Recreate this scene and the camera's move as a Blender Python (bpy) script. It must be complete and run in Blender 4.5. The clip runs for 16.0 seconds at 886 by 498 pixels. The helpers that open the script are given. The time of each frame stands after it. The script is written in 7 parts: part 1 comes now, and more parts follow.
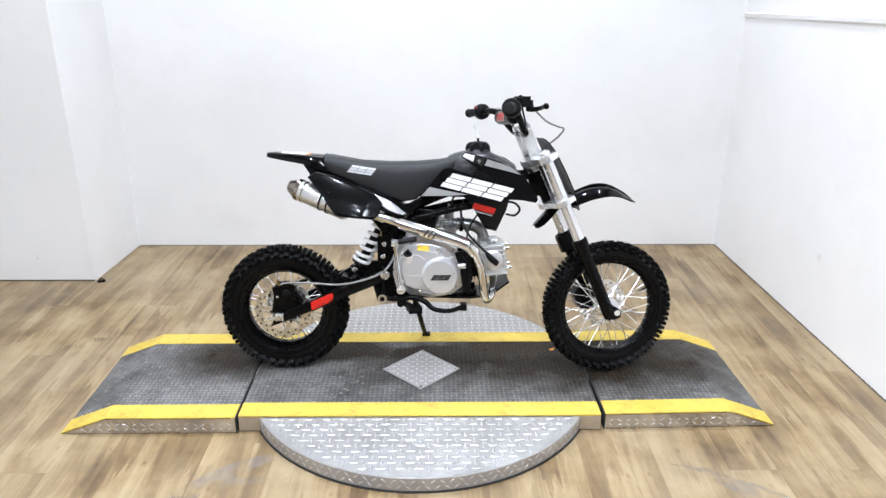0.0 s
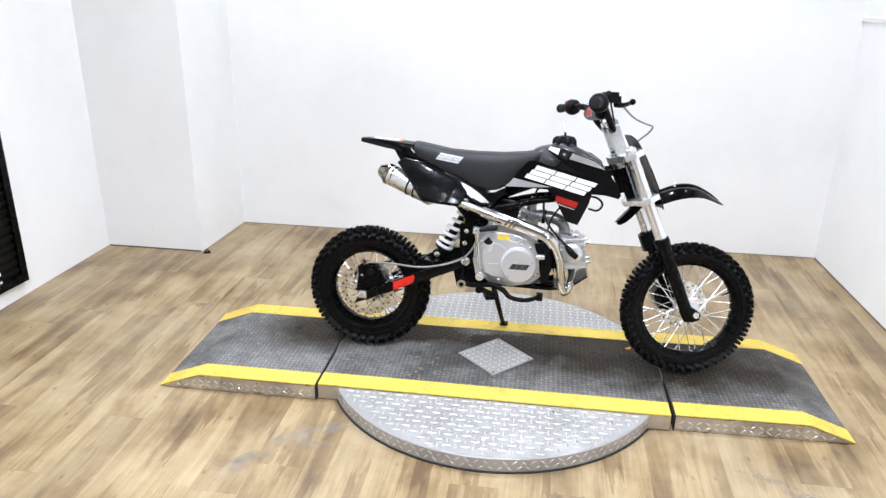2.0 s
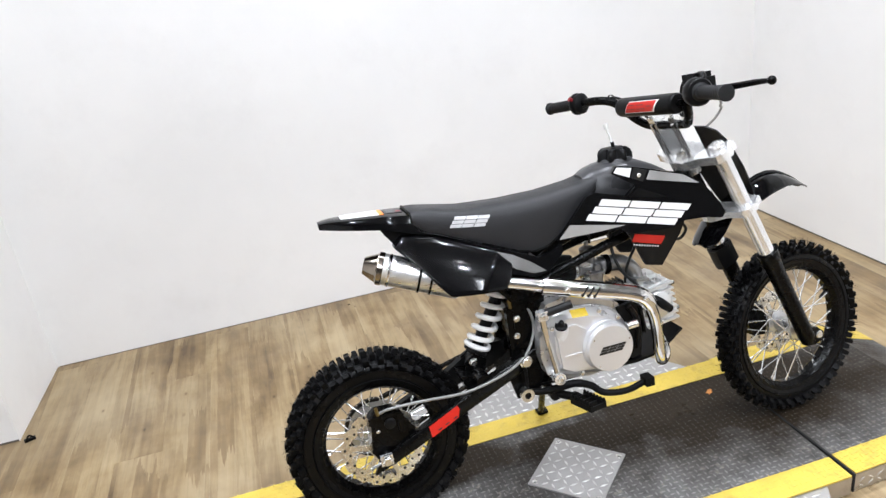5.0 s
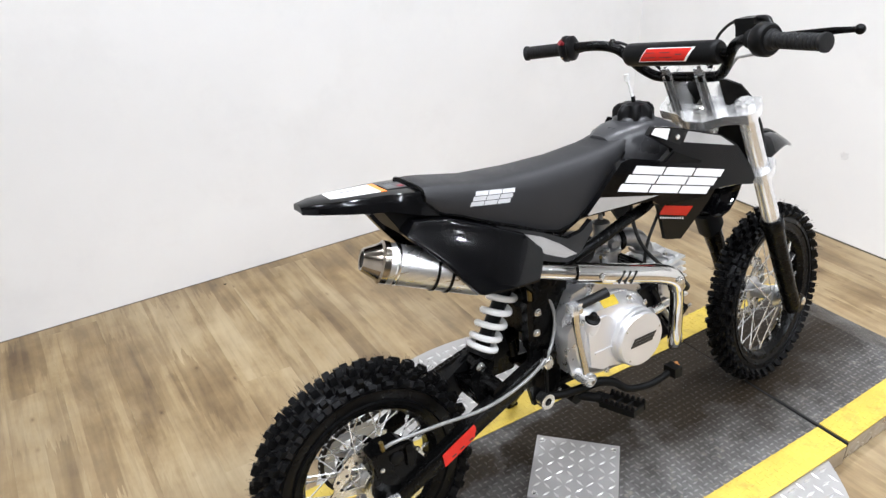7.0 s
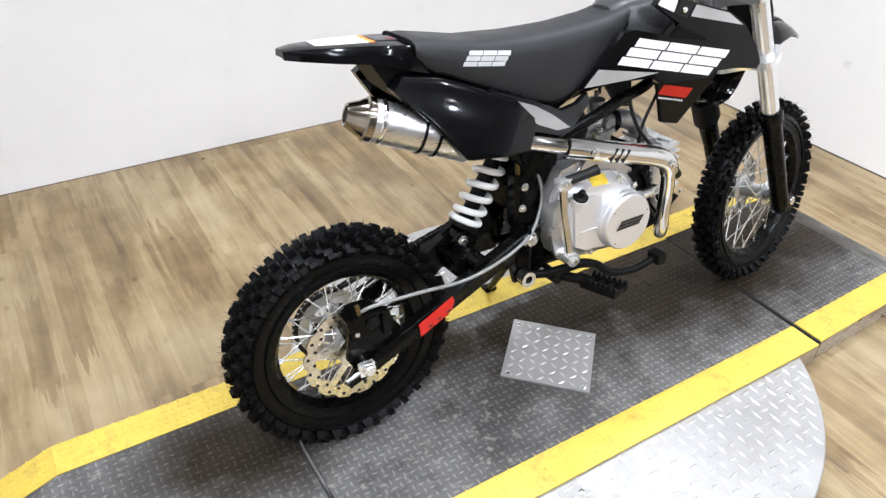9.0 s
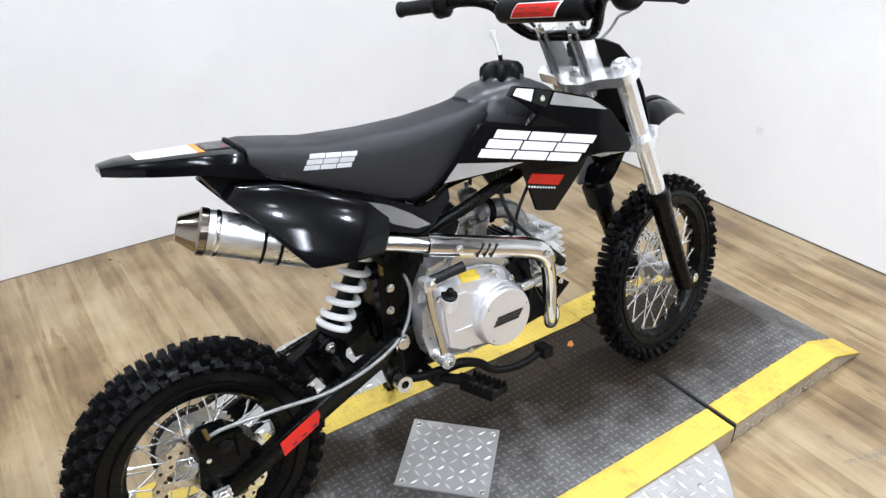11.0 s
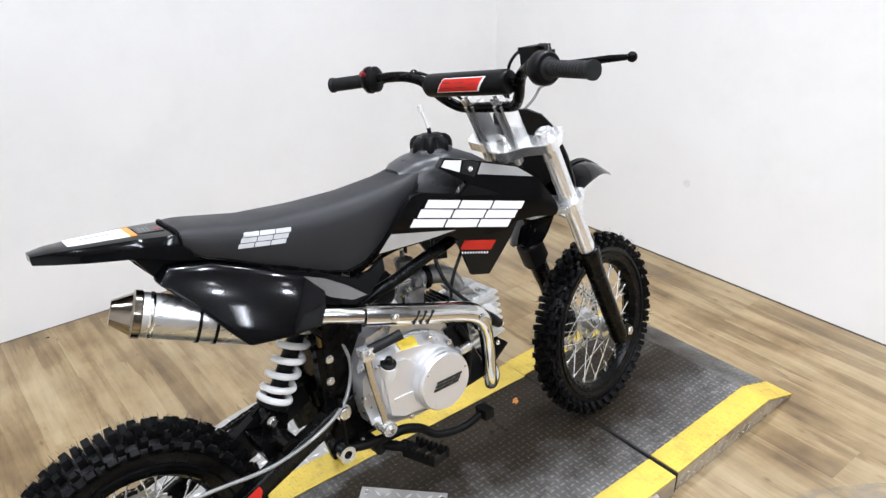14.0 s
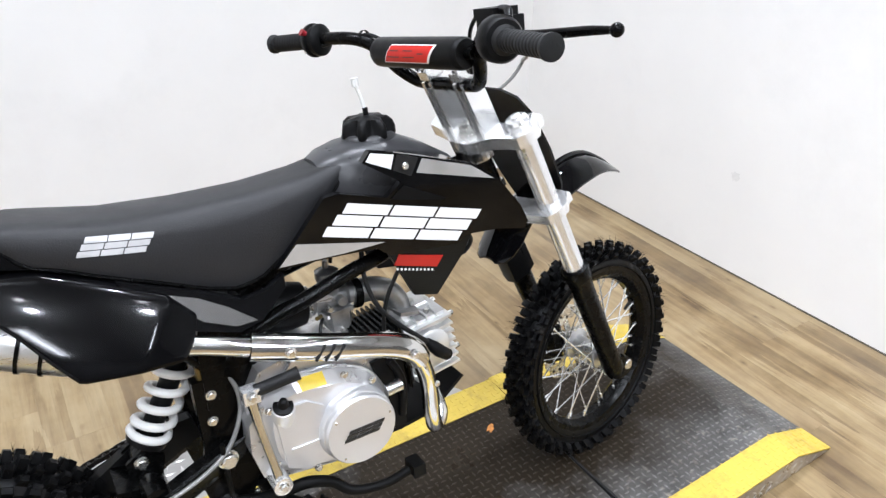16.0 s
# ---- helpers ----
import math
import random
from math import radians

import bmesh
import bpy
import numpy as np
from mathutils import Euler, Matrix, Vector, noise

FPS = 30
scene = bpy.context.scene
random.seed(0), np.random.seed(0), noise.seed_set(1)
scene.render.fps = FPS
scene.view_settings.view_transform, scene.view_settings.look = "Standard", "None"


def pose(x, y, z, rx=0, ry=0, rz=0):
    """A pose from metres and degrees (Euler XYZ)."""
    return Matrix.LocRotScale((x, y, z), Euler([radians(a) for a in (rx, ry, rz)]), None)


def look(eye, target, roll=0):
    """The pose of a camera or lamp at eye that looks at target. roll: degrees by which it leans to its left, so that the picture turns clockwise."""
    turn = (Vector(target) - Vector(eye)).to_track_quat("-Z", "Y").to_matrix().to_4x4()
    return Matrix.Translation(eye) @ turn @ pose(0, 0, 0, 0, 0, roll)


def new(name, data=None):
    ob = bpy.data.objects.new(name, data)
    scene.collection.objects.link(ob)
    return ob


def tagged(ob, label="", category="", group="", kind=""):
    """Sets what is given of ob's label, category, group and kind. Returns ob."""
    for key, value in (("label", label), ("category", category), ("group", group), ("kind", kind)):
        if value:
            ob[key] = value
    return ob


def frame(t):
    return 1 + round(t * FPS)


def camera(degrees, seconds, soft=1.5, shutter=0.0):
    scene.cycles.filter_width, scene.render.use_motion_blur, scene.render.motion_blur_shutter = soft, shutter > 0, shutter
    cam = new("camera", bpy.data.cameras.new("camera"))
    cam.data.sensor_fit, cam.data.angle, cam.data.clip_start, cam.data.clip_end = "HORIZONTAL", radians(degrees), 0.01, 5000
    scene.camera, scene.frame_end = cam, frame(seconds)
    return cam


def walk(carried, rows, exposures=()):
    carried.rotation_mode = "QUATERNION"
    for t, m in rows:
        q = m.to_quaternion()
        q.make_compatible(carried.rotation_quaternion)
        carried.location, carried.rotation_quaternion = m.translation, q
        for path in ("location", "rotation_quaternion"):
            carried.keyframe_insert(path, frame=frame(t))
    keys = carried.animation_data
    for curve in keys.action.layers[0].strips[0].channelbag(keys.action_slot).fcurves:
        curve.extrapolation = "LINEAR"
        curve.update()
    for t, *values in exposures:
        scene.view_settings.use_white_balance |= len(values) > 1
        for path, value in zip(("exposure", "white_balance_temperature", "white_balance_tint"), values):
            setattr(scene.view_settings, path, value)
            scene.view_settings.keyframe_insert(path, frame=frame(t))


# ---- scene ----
# ---- camera and walk ----
cam = camera(61.7, 16.0, soft=1.4)
PATH = [
    (0, (0.056, -2.44, 1.481), (0.074, -0.573, 0.766), 0.1),
    (0.5, (0.059, -2.445, 1.482), (0.08, -0.58, 0.758), -0.2),
    (1, (0.066, -2.457, 1.484), (0.083, -0.591, 0.765), -0.7),
    (1.5, (0.121, -2.504, 1.464), (0.0, -0.636, 0.759), 0.1),
    (2, (0.126, -2.517, 1.465), (-0.122, -0.667, 0.748), 1.0),
    (2.5, (-0.004, -2.429, 1.497), (0.014, -0.532, 0.863), -1.2),
    (3, (-0.137, -2.334, 1.496), (-0.043, -0.454, 0.82), -3.4),
    (3.5, (-0.215, -2.139, 1.451), (-0.166, -0.256, 0.781), -6.2),
    (4, (-0.319, -1.912, 1.471), (-0.219, -0.05, 0.747), -4.6),
    (4.2, (-0.393, -1.842, 1.457), (-0.237, 0.011, 0.722), -4.7),
    (6.3, (-0.896, -1.004, 1.437), (-0.018, 0.562, 0.555), -3.5),
    (6.5, (-0.924, -0.976, 1.428), (0.013, 0.551, 0.539), -1.7),
    (7, (-0.93, -0.947, 1.395), (-0.02, 0.548, 0.428), -1.6),
    (7.5, (-0.926, -0.938, 1.36), (-0.033, 0.504, 0.301), -0.2),
    (8, (-0.933, -0.94, 1.318), (-0.057, 0.45, 0.178), 2.1),
    (8.2, (-0.941, -0.937, 1.304), (-0.079, 0.436, 0.132), 2.9),
    (10.3, (-0.83, -0.981, 1.296), (0.122, 0.411, 0.22), 0.8),
    (10.5, (-0.77, -0.984, 1.307), (0.182, 0.438, 0.272), 0.1),
    (11, (-0.694, -0.985, 1.317), (0.28, 0.437, 0.303), 0.2),
    (11.5, (-0.692, -1.006, 1.322), (0.307, 0.418, 0.335), 0.7),
    (12, (-0.706, -1.025, 1.341), (0.313, 0.424, 0.412), 0.1),
    (12.5, (-0.702, -1.033, 1.351), (0.325, 0.418, 0.434), -0.5),
    (13, (-0.702, -1.028, 1.358), (0.346, 0.419, 0.46), -0.6),
    (13.5, (-0.686, -1.023, 1.362), (0.407, 0.396, 0.472), 0.0),
    (14, (-0.677, -1.019, 1.361), (0.438, 0.382, 0.47), -0.3),
    (14.5, (-0.67, -1.009, 1.355), (0.474, 0.37, 0.466), 0.2),
    (15, (-0.615, -0.989, 1.348), (0.503, 0.4, 0.442), -0.5),
    (15.5, (-0.449, -0.997, 1.36), (0.502, 0.519, 0.468), 1.5),
    (16, (-0.296, -0.884, 1.308), (0.638, 0.574, 0.307), 1.0),
]
# Stops, kelvin and tint of the camera's own balance.
EXPOSURES = [(t, stops, kelvin, 10) for t, stops, kelvin in ((0.0, 0.38, 5560), (1.5, 0.46, 5560), (2.0, 0.48, 5600), (3.0, 0.34, 5720), (4.0, 0.34, 5760), (7.0, 0.34, 5800), (8.0, 0.40, 5800), (10.5, 0.36, 5600), (11.5, 0.32, 5620), (12.5, 0.26, 5720), (14.5, 0.30, 5720), (16.0, 0.38, 5680))]
walk(cam, [(t, look(eye, target, roll)) for t, eye, target, roll in PATH], EXPOSURES)

# ---- world, lamps, exposure ----
world = bpy.data.worlds.new("world")
scene.world = world
world.use_nodes = True
world.node_tree.nodes["Background"].inputs[0].default_value = (0.9, 0.95, 1.0, 1)
world.node_tree.nodes["Background"].inputs[1].default_value = 0.05
H_CEIL = 2.75

DOWNLIGHTS = [(x, y) for y in (-1.9, -0.75, 0.55) for x in (-1.35, -0.45, 0.45, 1.25)]
TUBES = [(-0.75, -3.0), (0.6, -3.0)]


def spot(x, y, watts, wide=112):
    """The beam of one recessed downlight."""
    data = bpy.data.lights.new("downlight_lamp", "SPOT")
    data.energy, data.color, data.spot_size, data.spot_blend, data.shadow_soft_size = watts, (1.0, 0.975, 0.95), radians(wide), 0.80, 0.030
    new("downlight_lamp", data).matrix_world = pose(x, y, H_CEIL - 0.014)


def tube_lamp(x, y, watts):
    data = bpy.data.lights.new("tube_lamp", "AREA")
    data.shape, data.size, data.size_y, data.energy, data.color = "RECTANGLE", 0.035, 1.2, watts, (1.0, 0.985, 0.97)
    new("tube_lamp", data).matrix_world = pose(x, y, H_CEIL - 0.09)


for lx, ly in DOWNLIGHTS:
    spot(lx, ly, {-1.9: 78, -0.75: 46, 0.55: 62}[ly], {-1.9: 126, -0.75: 112, 0.55: 134}[ly])
for lx, ly in TUBES:
    tube_lamp(lx, ly, 11)

# ---- materials ----
def mat(name, base=(0.5, 0.5, 0.5), rough=0.5, metal=0.0, coat=0.0, vary=0.0, scale=8.0, bump=0.0, bump_scale=60.0,
        rough_vary=0.0, dirt=None, dirt_amount=0.0, dirt_scale=5.0, stretch=(1, 1, 1), spec=0.5):
    """A painted, moulded or metal surface: base colour with broad variation, stains of another colour, uneven gloss and fine relief."""
    m = bpy.data.materials.new(name)
    m.use_nodes = True
    nt = m.node_tree
    b = nt.nodes["Principled BSDF"]
    b.inputs["Base Color"].default_value = (*base, 1)
    b.inputs["Roughness"].default_value = rough
    b.inputs["Metallic"].default_value = metal
    b.inputs["Coat Weight"].default_value = coat
    b.inputs["Coat Roughness"].default_value = 0.06
    b.inputs["Specular IOR Level"].default_value = spec
    tc = nt.nodes.new("ShaderNodeTexCoord")
    mp = nt.nodes.new("ShaderNodeMapping")
    mp.inputs["Scale"].default_value = stretch
    nt.links.new(tc.outputs["Object"], mp.inputs["Vector"])

    def noise_node(s, detail=4.0, r=0.55):
        n = nt.nodes.new("ShaderNodeTexNoise")
        n.inputs["Scale"].default_value, n.inputs["Detail"].default_value, n.inputs["Roughness"].default_value = s, detail, r
        nt.links.new(mp.outputs[0], n.inputs["Vector"])
        return n

    out = None
    if vary:
        n = noise_node(scale)
        r = nt.nodes.new("ShaderNodeMapRange")
        r.inputs[1].default_value, r.inputs[2].default_value = 0.3, 0.7
        r.inputs[3].default_value, r.inputs[4].default_value = 1 - vary, 1 + vary
        nt.links.new(n.outputs[0], r.inputs[0])
        mul = nt.nodes.new("ShaderNodeMixRGB")
        mul.blend_type, mul.inputs[0].default_value = "MULTIPLY", 1.0
        mul.inputs[1].default_value = (*base, 1)
        nt.links.new(r.outputs[0], mul.inputs[2])
        out = mul.outputs[0]
    if dirt:
        n = noise_node(dirt_scale, 8.0, 0.68)
        r = nt.nodes.new("ShaderNodeMapRange")
        r.inputs[1].default_value, r.inputs[2].default_value = 0.52, 0.72
        r.inputs[3].default_value, r.inputs[4].default_value = 0.0, dirt_amount
        nt.links.new(n.outputs[0], r.inputs[0])
        mix = nt.nodes.new("ShaderNodeMixRGB")
        mix.inputs[1].default_value, mix.inputs[2].default_value = (*base, 1), (*dirt, 1)
        nt.links.new(r.outputs[0], mix.inputs[0])
        if out:
            nt.links.new(out, mix.inputs[1])
        out = mix.outputs[0]
    if out:
        nt.links.new(out, b.inputs["Base Color"])
    if rough_vary:
        n = noise_node(scale * 2.3, 6.0)
        r = nt.nodes.new("ShaderNodeMapRange")
        r.inputs[1].default_value, r.inputs[2].default_value = 0.3, 0.7
        r.inputs[3].default_value, r.inputs[4].default_value = max(0.02, rough - rough_vary), min(1, rough + rough_vary)
        nt.links.new(n.outputs[0], r.inputs[0])
        nt.links.new(r.outputs[0], b.inputs["Roughness"])
    if bump:
        n = noise_node(bump_scale, 5.0)
        bp = nt.nodes.new("ShaderNodeBump")
        bp.inputs["Strength"].default_value, bp.inputs["Distance"].default_value = bump, 0.002
        nt.links.new(n.outputs[0], bp.inputs["Height"])
        nt.links.new(bp.outputs[0], b.inputs["Normal"])
    return m


def glow(name, colour, strength):
    m = bpy.data.materials.new(name)
    m.use_nodes = True
    b = m.node_tree.nodes["Principled BSDF"]
    b.inputs["Emission Color"].default_value, b.inputs["Emission Strength"].default_value = (*colour, 1), strength
    return m


def wood_material():
    """Pine-look vinyl plank: long grain, broad light and dark streaks, cathedral figure and knots, a shift of tone from plank to plank."""
    m = bpy.data.materials.new("plank_vinyl")
    m.use_nodes = True
    nt = m.node_tree
    nodes, links = nt.nodes, nt.links
    b = nodes["Principled BSDF"]
    geo, info = nodes.new("ShaderNodeNewGeometry"), nodes.new("ShaderNodeObjectInfo")
    shift = nodes.new("ShaderNodeVectorMath")
    shift.operation = "SCALE"
    shift.inputs[0].default_value = (7.3, 31.0, 13.0)
    links.new(info.outputs["Random"], shift.inputs["Scale"])
    add = nodes.new("ShaderNodeVectorMath")
    links.new(geo.outputs["Position"], add.inputs[0])
    links.new(shift.outputs[0], add.inputs[1])

    def streak(sx, sy, s, detail, dist):
        mp, n = nodes.new("ShaderNodeMapping"), nodes.new("ShaderNodeTexNoise")
        mp.inputs["Scale"].default_value = (sx, sy, 1)
        links.new(add.outputs[0], mp.inputs[0])
        links.new(mp.outputs[0], n.inputs["Vector"])
        n.inputs["Scale"].default_value, n.inputs["Detail"].default_value = s, detail
        n.inputs["Roughness"].default_value, n.inputs["Distortion"].default_value = 0.6, dist
        return n

    def ramp(src, stops):
        r = nodes.new("ShaderNodeValToRGB")
        while len(r.color_ramp.elements) < len(stops):
            r.color_ramp.elements.new(0.5)
        for e, (p, c) in zip(r.color_ramp.elements, stops):
            e.position, e.color = p, (*c, 1)
        links.new(src, r.inputs[0])
        return r

    # printed strips of unlike boards inside each plank, with ragged edges
    wob = streak(34.0, 1.1, 1.5, 6.0, 0.3)
    warp = nodes.new("ShaderNodeVectorMath")
    warp.operation = "MULTIPLY_ADD"
    warp.inputs[1].default_value = (0.020, 0.55, 0.0)
    links.new(wob.outputs["Color"], warp.inputs[0])
    links.new(add.outputs[0], warp.inputs[2])

    def strips(width, length):
        mp, br = nodes.new("ShaderNodeMapping"), nodes.new("ShaderNodeTexBrick")
        mp.inputs["Rotation"].default_value = (0, 0, radians(90))
        links.new(warp.outputs[0], mp.inputs[0])
        links.new(mp.outputs[0], br.inputs["Vector"])
        br.offset, br.offset_frequency = 0.37, 3
        br.inputs["Color1"].default_value, br.inputs["Color2"].default_value, br.inputs["Mortar"].default_value = (0, 0, 0, 1), (1, 1, 1, 1), (0.5, 0.5, 0.5, 1)
        br.inputs["Scale"].default_value, br.inputs["Mortar Size"].default_value, br.inputs["Bias"].default_value = 1.0, 0.0, 0.0
        br.inputs["Brick Width"].default_value, br.inputs["Row Height"].default_value = length, width
        return br

    broad = streak(9.0, 1.3, 1.5, 5.0, 0.9)
    patch = nodes.new("ShaderNodeTexNoise")
    patch.inputs["Scale"].default_value, patch.inputs["Detail"].default_value, patch.inputs["Roughness"].default_value = 3.1, 5.0, 0.6
    links.new(geo.outputs["Position"], patch.inputs["Vector"])
    total = None
    for src, share in ((strips(0.058, 0.37).outputs["Color"], 0.15), (strips(0.031, 0.62).outputs["Color"], 0.06), (broad.outputs[0], 0.52), (patch.outputs[0], 0.66)):
        k = nodes.new("ShaderNodeMath")
        k.operation = "MULTIPLY_ADD"
        links.new(src, k.inputs[0])
        k.inputs[1].default_value = share
        if total:
            links.new(total, k.inputs[2])
        else:
            k.inputs[2].default_value = -0.18
        total = k.outputs[0]
    colour = ramp(total, ((0.31, (0.096, 0.058, 0.024)), (0.45, (0.190, 0.127, 0.056)),
                          (0.56, (0.280, 0.203, 0.101)), (0.72, (0.375, 0.290, 0.164))))
    fine = streak(60, 1.6, 1.5, 7.0, 0.2)
    grain = ramp(fine.outputs[0], ((0.3, (0.62, 0.60, 0.57)), (0.52, (1, 1, 1)), (0.75, (1.1, 1.1, 1.1))))
    mul = nodes.new("ShaderNodeMixRGB")
    mul.blend_type, mul.inputs[0].default_value = "MULTIPLY", 0.42
    links.new(colour.outputs[0], mul.inputs[1])
    links.new(grain.outputs[0], mul.inputs[2])
    vor, vm = nodes.new("ShaderNodeTexVoronoi"), nodes.new("ShaderNodeMapping")
    vm.inputs["Scale"].default_value = (4.4, 2.3, 1)
    links.new(add.outputs[0], vm.inputs[0])
    links.new(vm.outputs[0], vor.inputs["Vector"])
    knot = ramp(vor.outputs["Distance"], ((0.02, (0.42, 0.34, 0.27)), (0.10, (0.80, 0.76, 0.72)), (0.20, (1, 1, 1))))
    mul2 = nodes.new("ShaderNodeMixRGB")
    mul2.blend_type, mul2.inputs[0].default_value = "MULTIPLY", 0.8
    links.new(mul.outputs[0], mul2.inputs[1])
    links.new(knot.outputs[0], mul2.inputs[2])
    some, pick = nodes.new("ShaderNodeSeparateColor"), nodes.new("ShaderNodeMath")
    pick.operation = "GREATER_THAN"
    pick.inputs[1].default_value = 0.66
    links.new(vor.outputs["Color"], some.inputs[0])
    links.new(some.outputs[0], pick.inputs[0])
    links.new(pick.outputs[0], mul2.inputs[0])
    tone = nodes.new("ShaderNodeMapRange")
    tone.inputs[3].default_value, tone.inputs[4].default_value = 0.95, 1.05
    links.new(info.outputs["Random"], tone.inputs[0])
    mul3 = nodes.new("ShaderNodeMixRGB")
    mul3.blend_type, mul3.inputs[0].default_value = "MULTIPLY", 1.0
    links.new(mul2.outputs[0], mul3.inputs[1])
    links.new(tone.outputs[0], mul3.inputs[2])
    film = nodes.new("ShaderNodeTexNoise")
    film.inputs["Scale"].default_value, film.inputs["Detail"].default_value, film.inputs["Roughness"].default_value = 1.7, 6.0, 0.6
    links.new(geo.outputs["Position"], film.inputs["Vector"])
    fr = nodes.new("ShaderNodeMapRange")
    fr.inputs[1].default_value, fr.inputs[2].default_value, fr.inputs[4].default_value = 0.42, 0.72, 0.30
    links.new(film.outputs[0], fr.inputs[0])
    dusty = nodes.new("ShaderNodeMixRGB")
    dusty.inputs[2].default_value = (0.275, 0.234, 0.174, 1)
    links.new(fr.outputs[0], dusty.inputs[0])
    links.new(mul3.outputs[0], dusty.inputs[1])
    links.new(dusty.outputs[0], b.inputs["Base Color"])
    rr = nodes.new("ShaderNodeMapRange")
    rr.inputs[3].default_value, rr.inputs[4].default_value = 0.34, 0.52
    links.new(fine.outputs[0], rr.inputs[0])
    links.new(rr.outputs[0], b.inputs["Roughness"])
    bp = nodes.new("ShaderNodeBump")
    bp.inputs["Strength"].default_value, bp.inputs["Distance"].default_value = 0.12, 0.002
    links.new(fine.outputs[0], bp.inputs["Height"])
    links.new(bp.outputs[0], b.inputs["Normal"])
    return m


def deck_material(name, clean, oil_shade, rough):
    """Worn dark tread plate: mottled grey, pale dust specks and one big ragged patch, oil stain and the bike's shade
    painted together, with a few drips.
    """
    m = mat(name, clean, rough, vary=0.45, scale=5.0, rough_vary=0.14, spec=0.09, dirt=tuple(c * 0.35 for c in clean), dirt_amount=0.75, dirt_scale=9.0, bump=0.3, bump_scale=140)
    nt = m.node_tree
    nodes, links = nt.nodes, nt.links
    b = nodes["Principled BSDF"]
    base = b.inputs["Base Color"].links[0].from_socket
    geo = nodes.new("ShaderNodeNewGeometry")

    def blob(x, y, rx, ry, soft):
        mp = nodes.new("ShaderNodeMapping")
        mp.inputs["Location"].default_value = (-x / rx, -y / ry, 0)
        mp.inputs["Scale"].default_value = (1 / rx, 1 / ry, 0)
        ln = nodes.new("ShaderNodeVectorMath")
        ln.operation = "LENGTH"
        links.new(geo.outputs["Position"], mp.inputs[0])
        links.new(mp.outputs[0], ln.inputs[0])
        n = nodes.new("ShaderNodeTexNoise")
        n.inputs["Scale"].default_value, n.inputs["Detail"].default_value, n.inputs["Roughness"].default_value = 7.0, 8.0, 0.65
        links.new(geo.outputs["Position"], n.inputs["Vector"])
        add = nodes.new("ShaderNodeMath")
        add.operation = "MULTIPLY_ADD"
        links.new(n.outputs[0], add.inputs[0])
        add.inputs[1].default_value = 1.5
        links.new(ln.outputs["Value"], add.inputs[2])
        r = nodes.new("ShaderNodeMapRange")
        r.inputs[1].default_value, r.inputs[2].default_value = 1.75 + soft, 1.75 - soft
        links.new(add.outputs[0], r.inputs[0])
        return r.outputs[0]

    # Patches along the bike: oil stain plus its shadow, both put into the deck colour.
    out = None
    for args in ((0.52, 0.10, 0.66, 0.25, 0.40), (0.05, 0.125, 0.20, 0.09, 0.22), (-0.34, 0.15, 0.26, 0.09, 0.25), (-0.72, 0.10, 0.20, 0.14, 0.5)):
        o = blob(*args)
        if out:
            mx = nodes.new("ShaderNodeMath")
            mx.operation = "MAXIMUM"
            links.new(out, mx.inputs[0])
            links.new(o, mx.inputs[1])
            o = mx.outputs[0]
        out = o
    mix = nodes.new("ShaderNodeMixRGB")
    mix.inputs[2].default_value = (*oil_shade, 1)
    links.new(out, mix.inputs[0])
    speck = nodes.new("ShaderNodeTexNoise")
    speck.inputs["Scale"].default_value, speck.inputs["Detail"].default_value = 55.0, 3.0
    links.new(geo.outputs["Position"], speck.inputs["Vector"])
    sr = nodes.new("ShaderNodeMapRange")
    sr.inputs[1].default_value, sr.inputs[2].default_value, sr.inputs[4].default_value = 0.60, 0.72, 0.80
    links.new(speck.outputs[0], sr.inputs[0])
    dust = nodes.new("ShaderNodeMixRGB")
    dust.inputs[2].default_value = (0.24, 0.22, 0.19, 1)
    links.new(sr.outputs[0], dust.inputs[0])
    scuffs = nodes.new("ShaderNodeTexNoise")
    scuffs.inputs["Scale"].default_value, scuffs.inputs["Detail"].default_value, scuffs.inputs["Roughness"].default_value = 6.5, 9.0, 0.72
    links.new(geo.outputs["Position"], scuffs.inputs["Vector"])
    wr = nodes.new("ShaderNodeMapRange")
    wr.inputs[1].default_value, wr.inputs[2].default_value, wr.inputs[4].default_value = 0.50, 0.68, 0.62
    links.new(scuffs.outputs[0], wr.inputs[0])
    worn = nodes.new("ShaderNodeMixRGB")
    worn.inputs[2].default_value = (*[c * 1.9 for c in clean], 1)
    links.new(wr.outputs[0], worn.inputs[0])
    links.new(base, worn.inputs[1])
    links.new(worn.outputs[0], dust.inputs[1])
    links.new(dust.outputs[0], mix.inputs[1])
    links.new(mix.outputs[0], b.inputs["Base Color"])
    return m


WOOD = wood_material()
WALL = mat("wall_paint", (0.86, 0.855, 0.845), 0.55, vary=0.025, scale=2.2, dirt=(0.70, 0.69, 0.675), dirt_amount=0.22, dirt_scale=2.6, bump=0.10, bump_scale=90)
BACK = mat("unseen_wall_grey", (0.17, 0.17, 0.17), 0.7, vary=0.05, scale=2, bump=0.1, bump_scale=90)
BACK_LIGHT = mat("light_grey_wall", (0.42, 0.42, 0.415), 0.7, vary=0.05, scale=2)
SMUDGE = mat("wall_smudge", (0.77, 0.765, 0.755), 0.6, vary=0.05, scale=60)
CEIL = mat("dimmed_ceiling", (0.21, 0.21, 0.208), 0.8, vary=0.03, scale=2)
TRIM = mat("base_gap", (0.10, 0.085, 0.07), 0.8, vary=0.2, scale=20)
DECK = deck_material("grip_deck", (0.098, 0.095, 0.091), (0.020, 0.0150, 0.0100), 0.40)
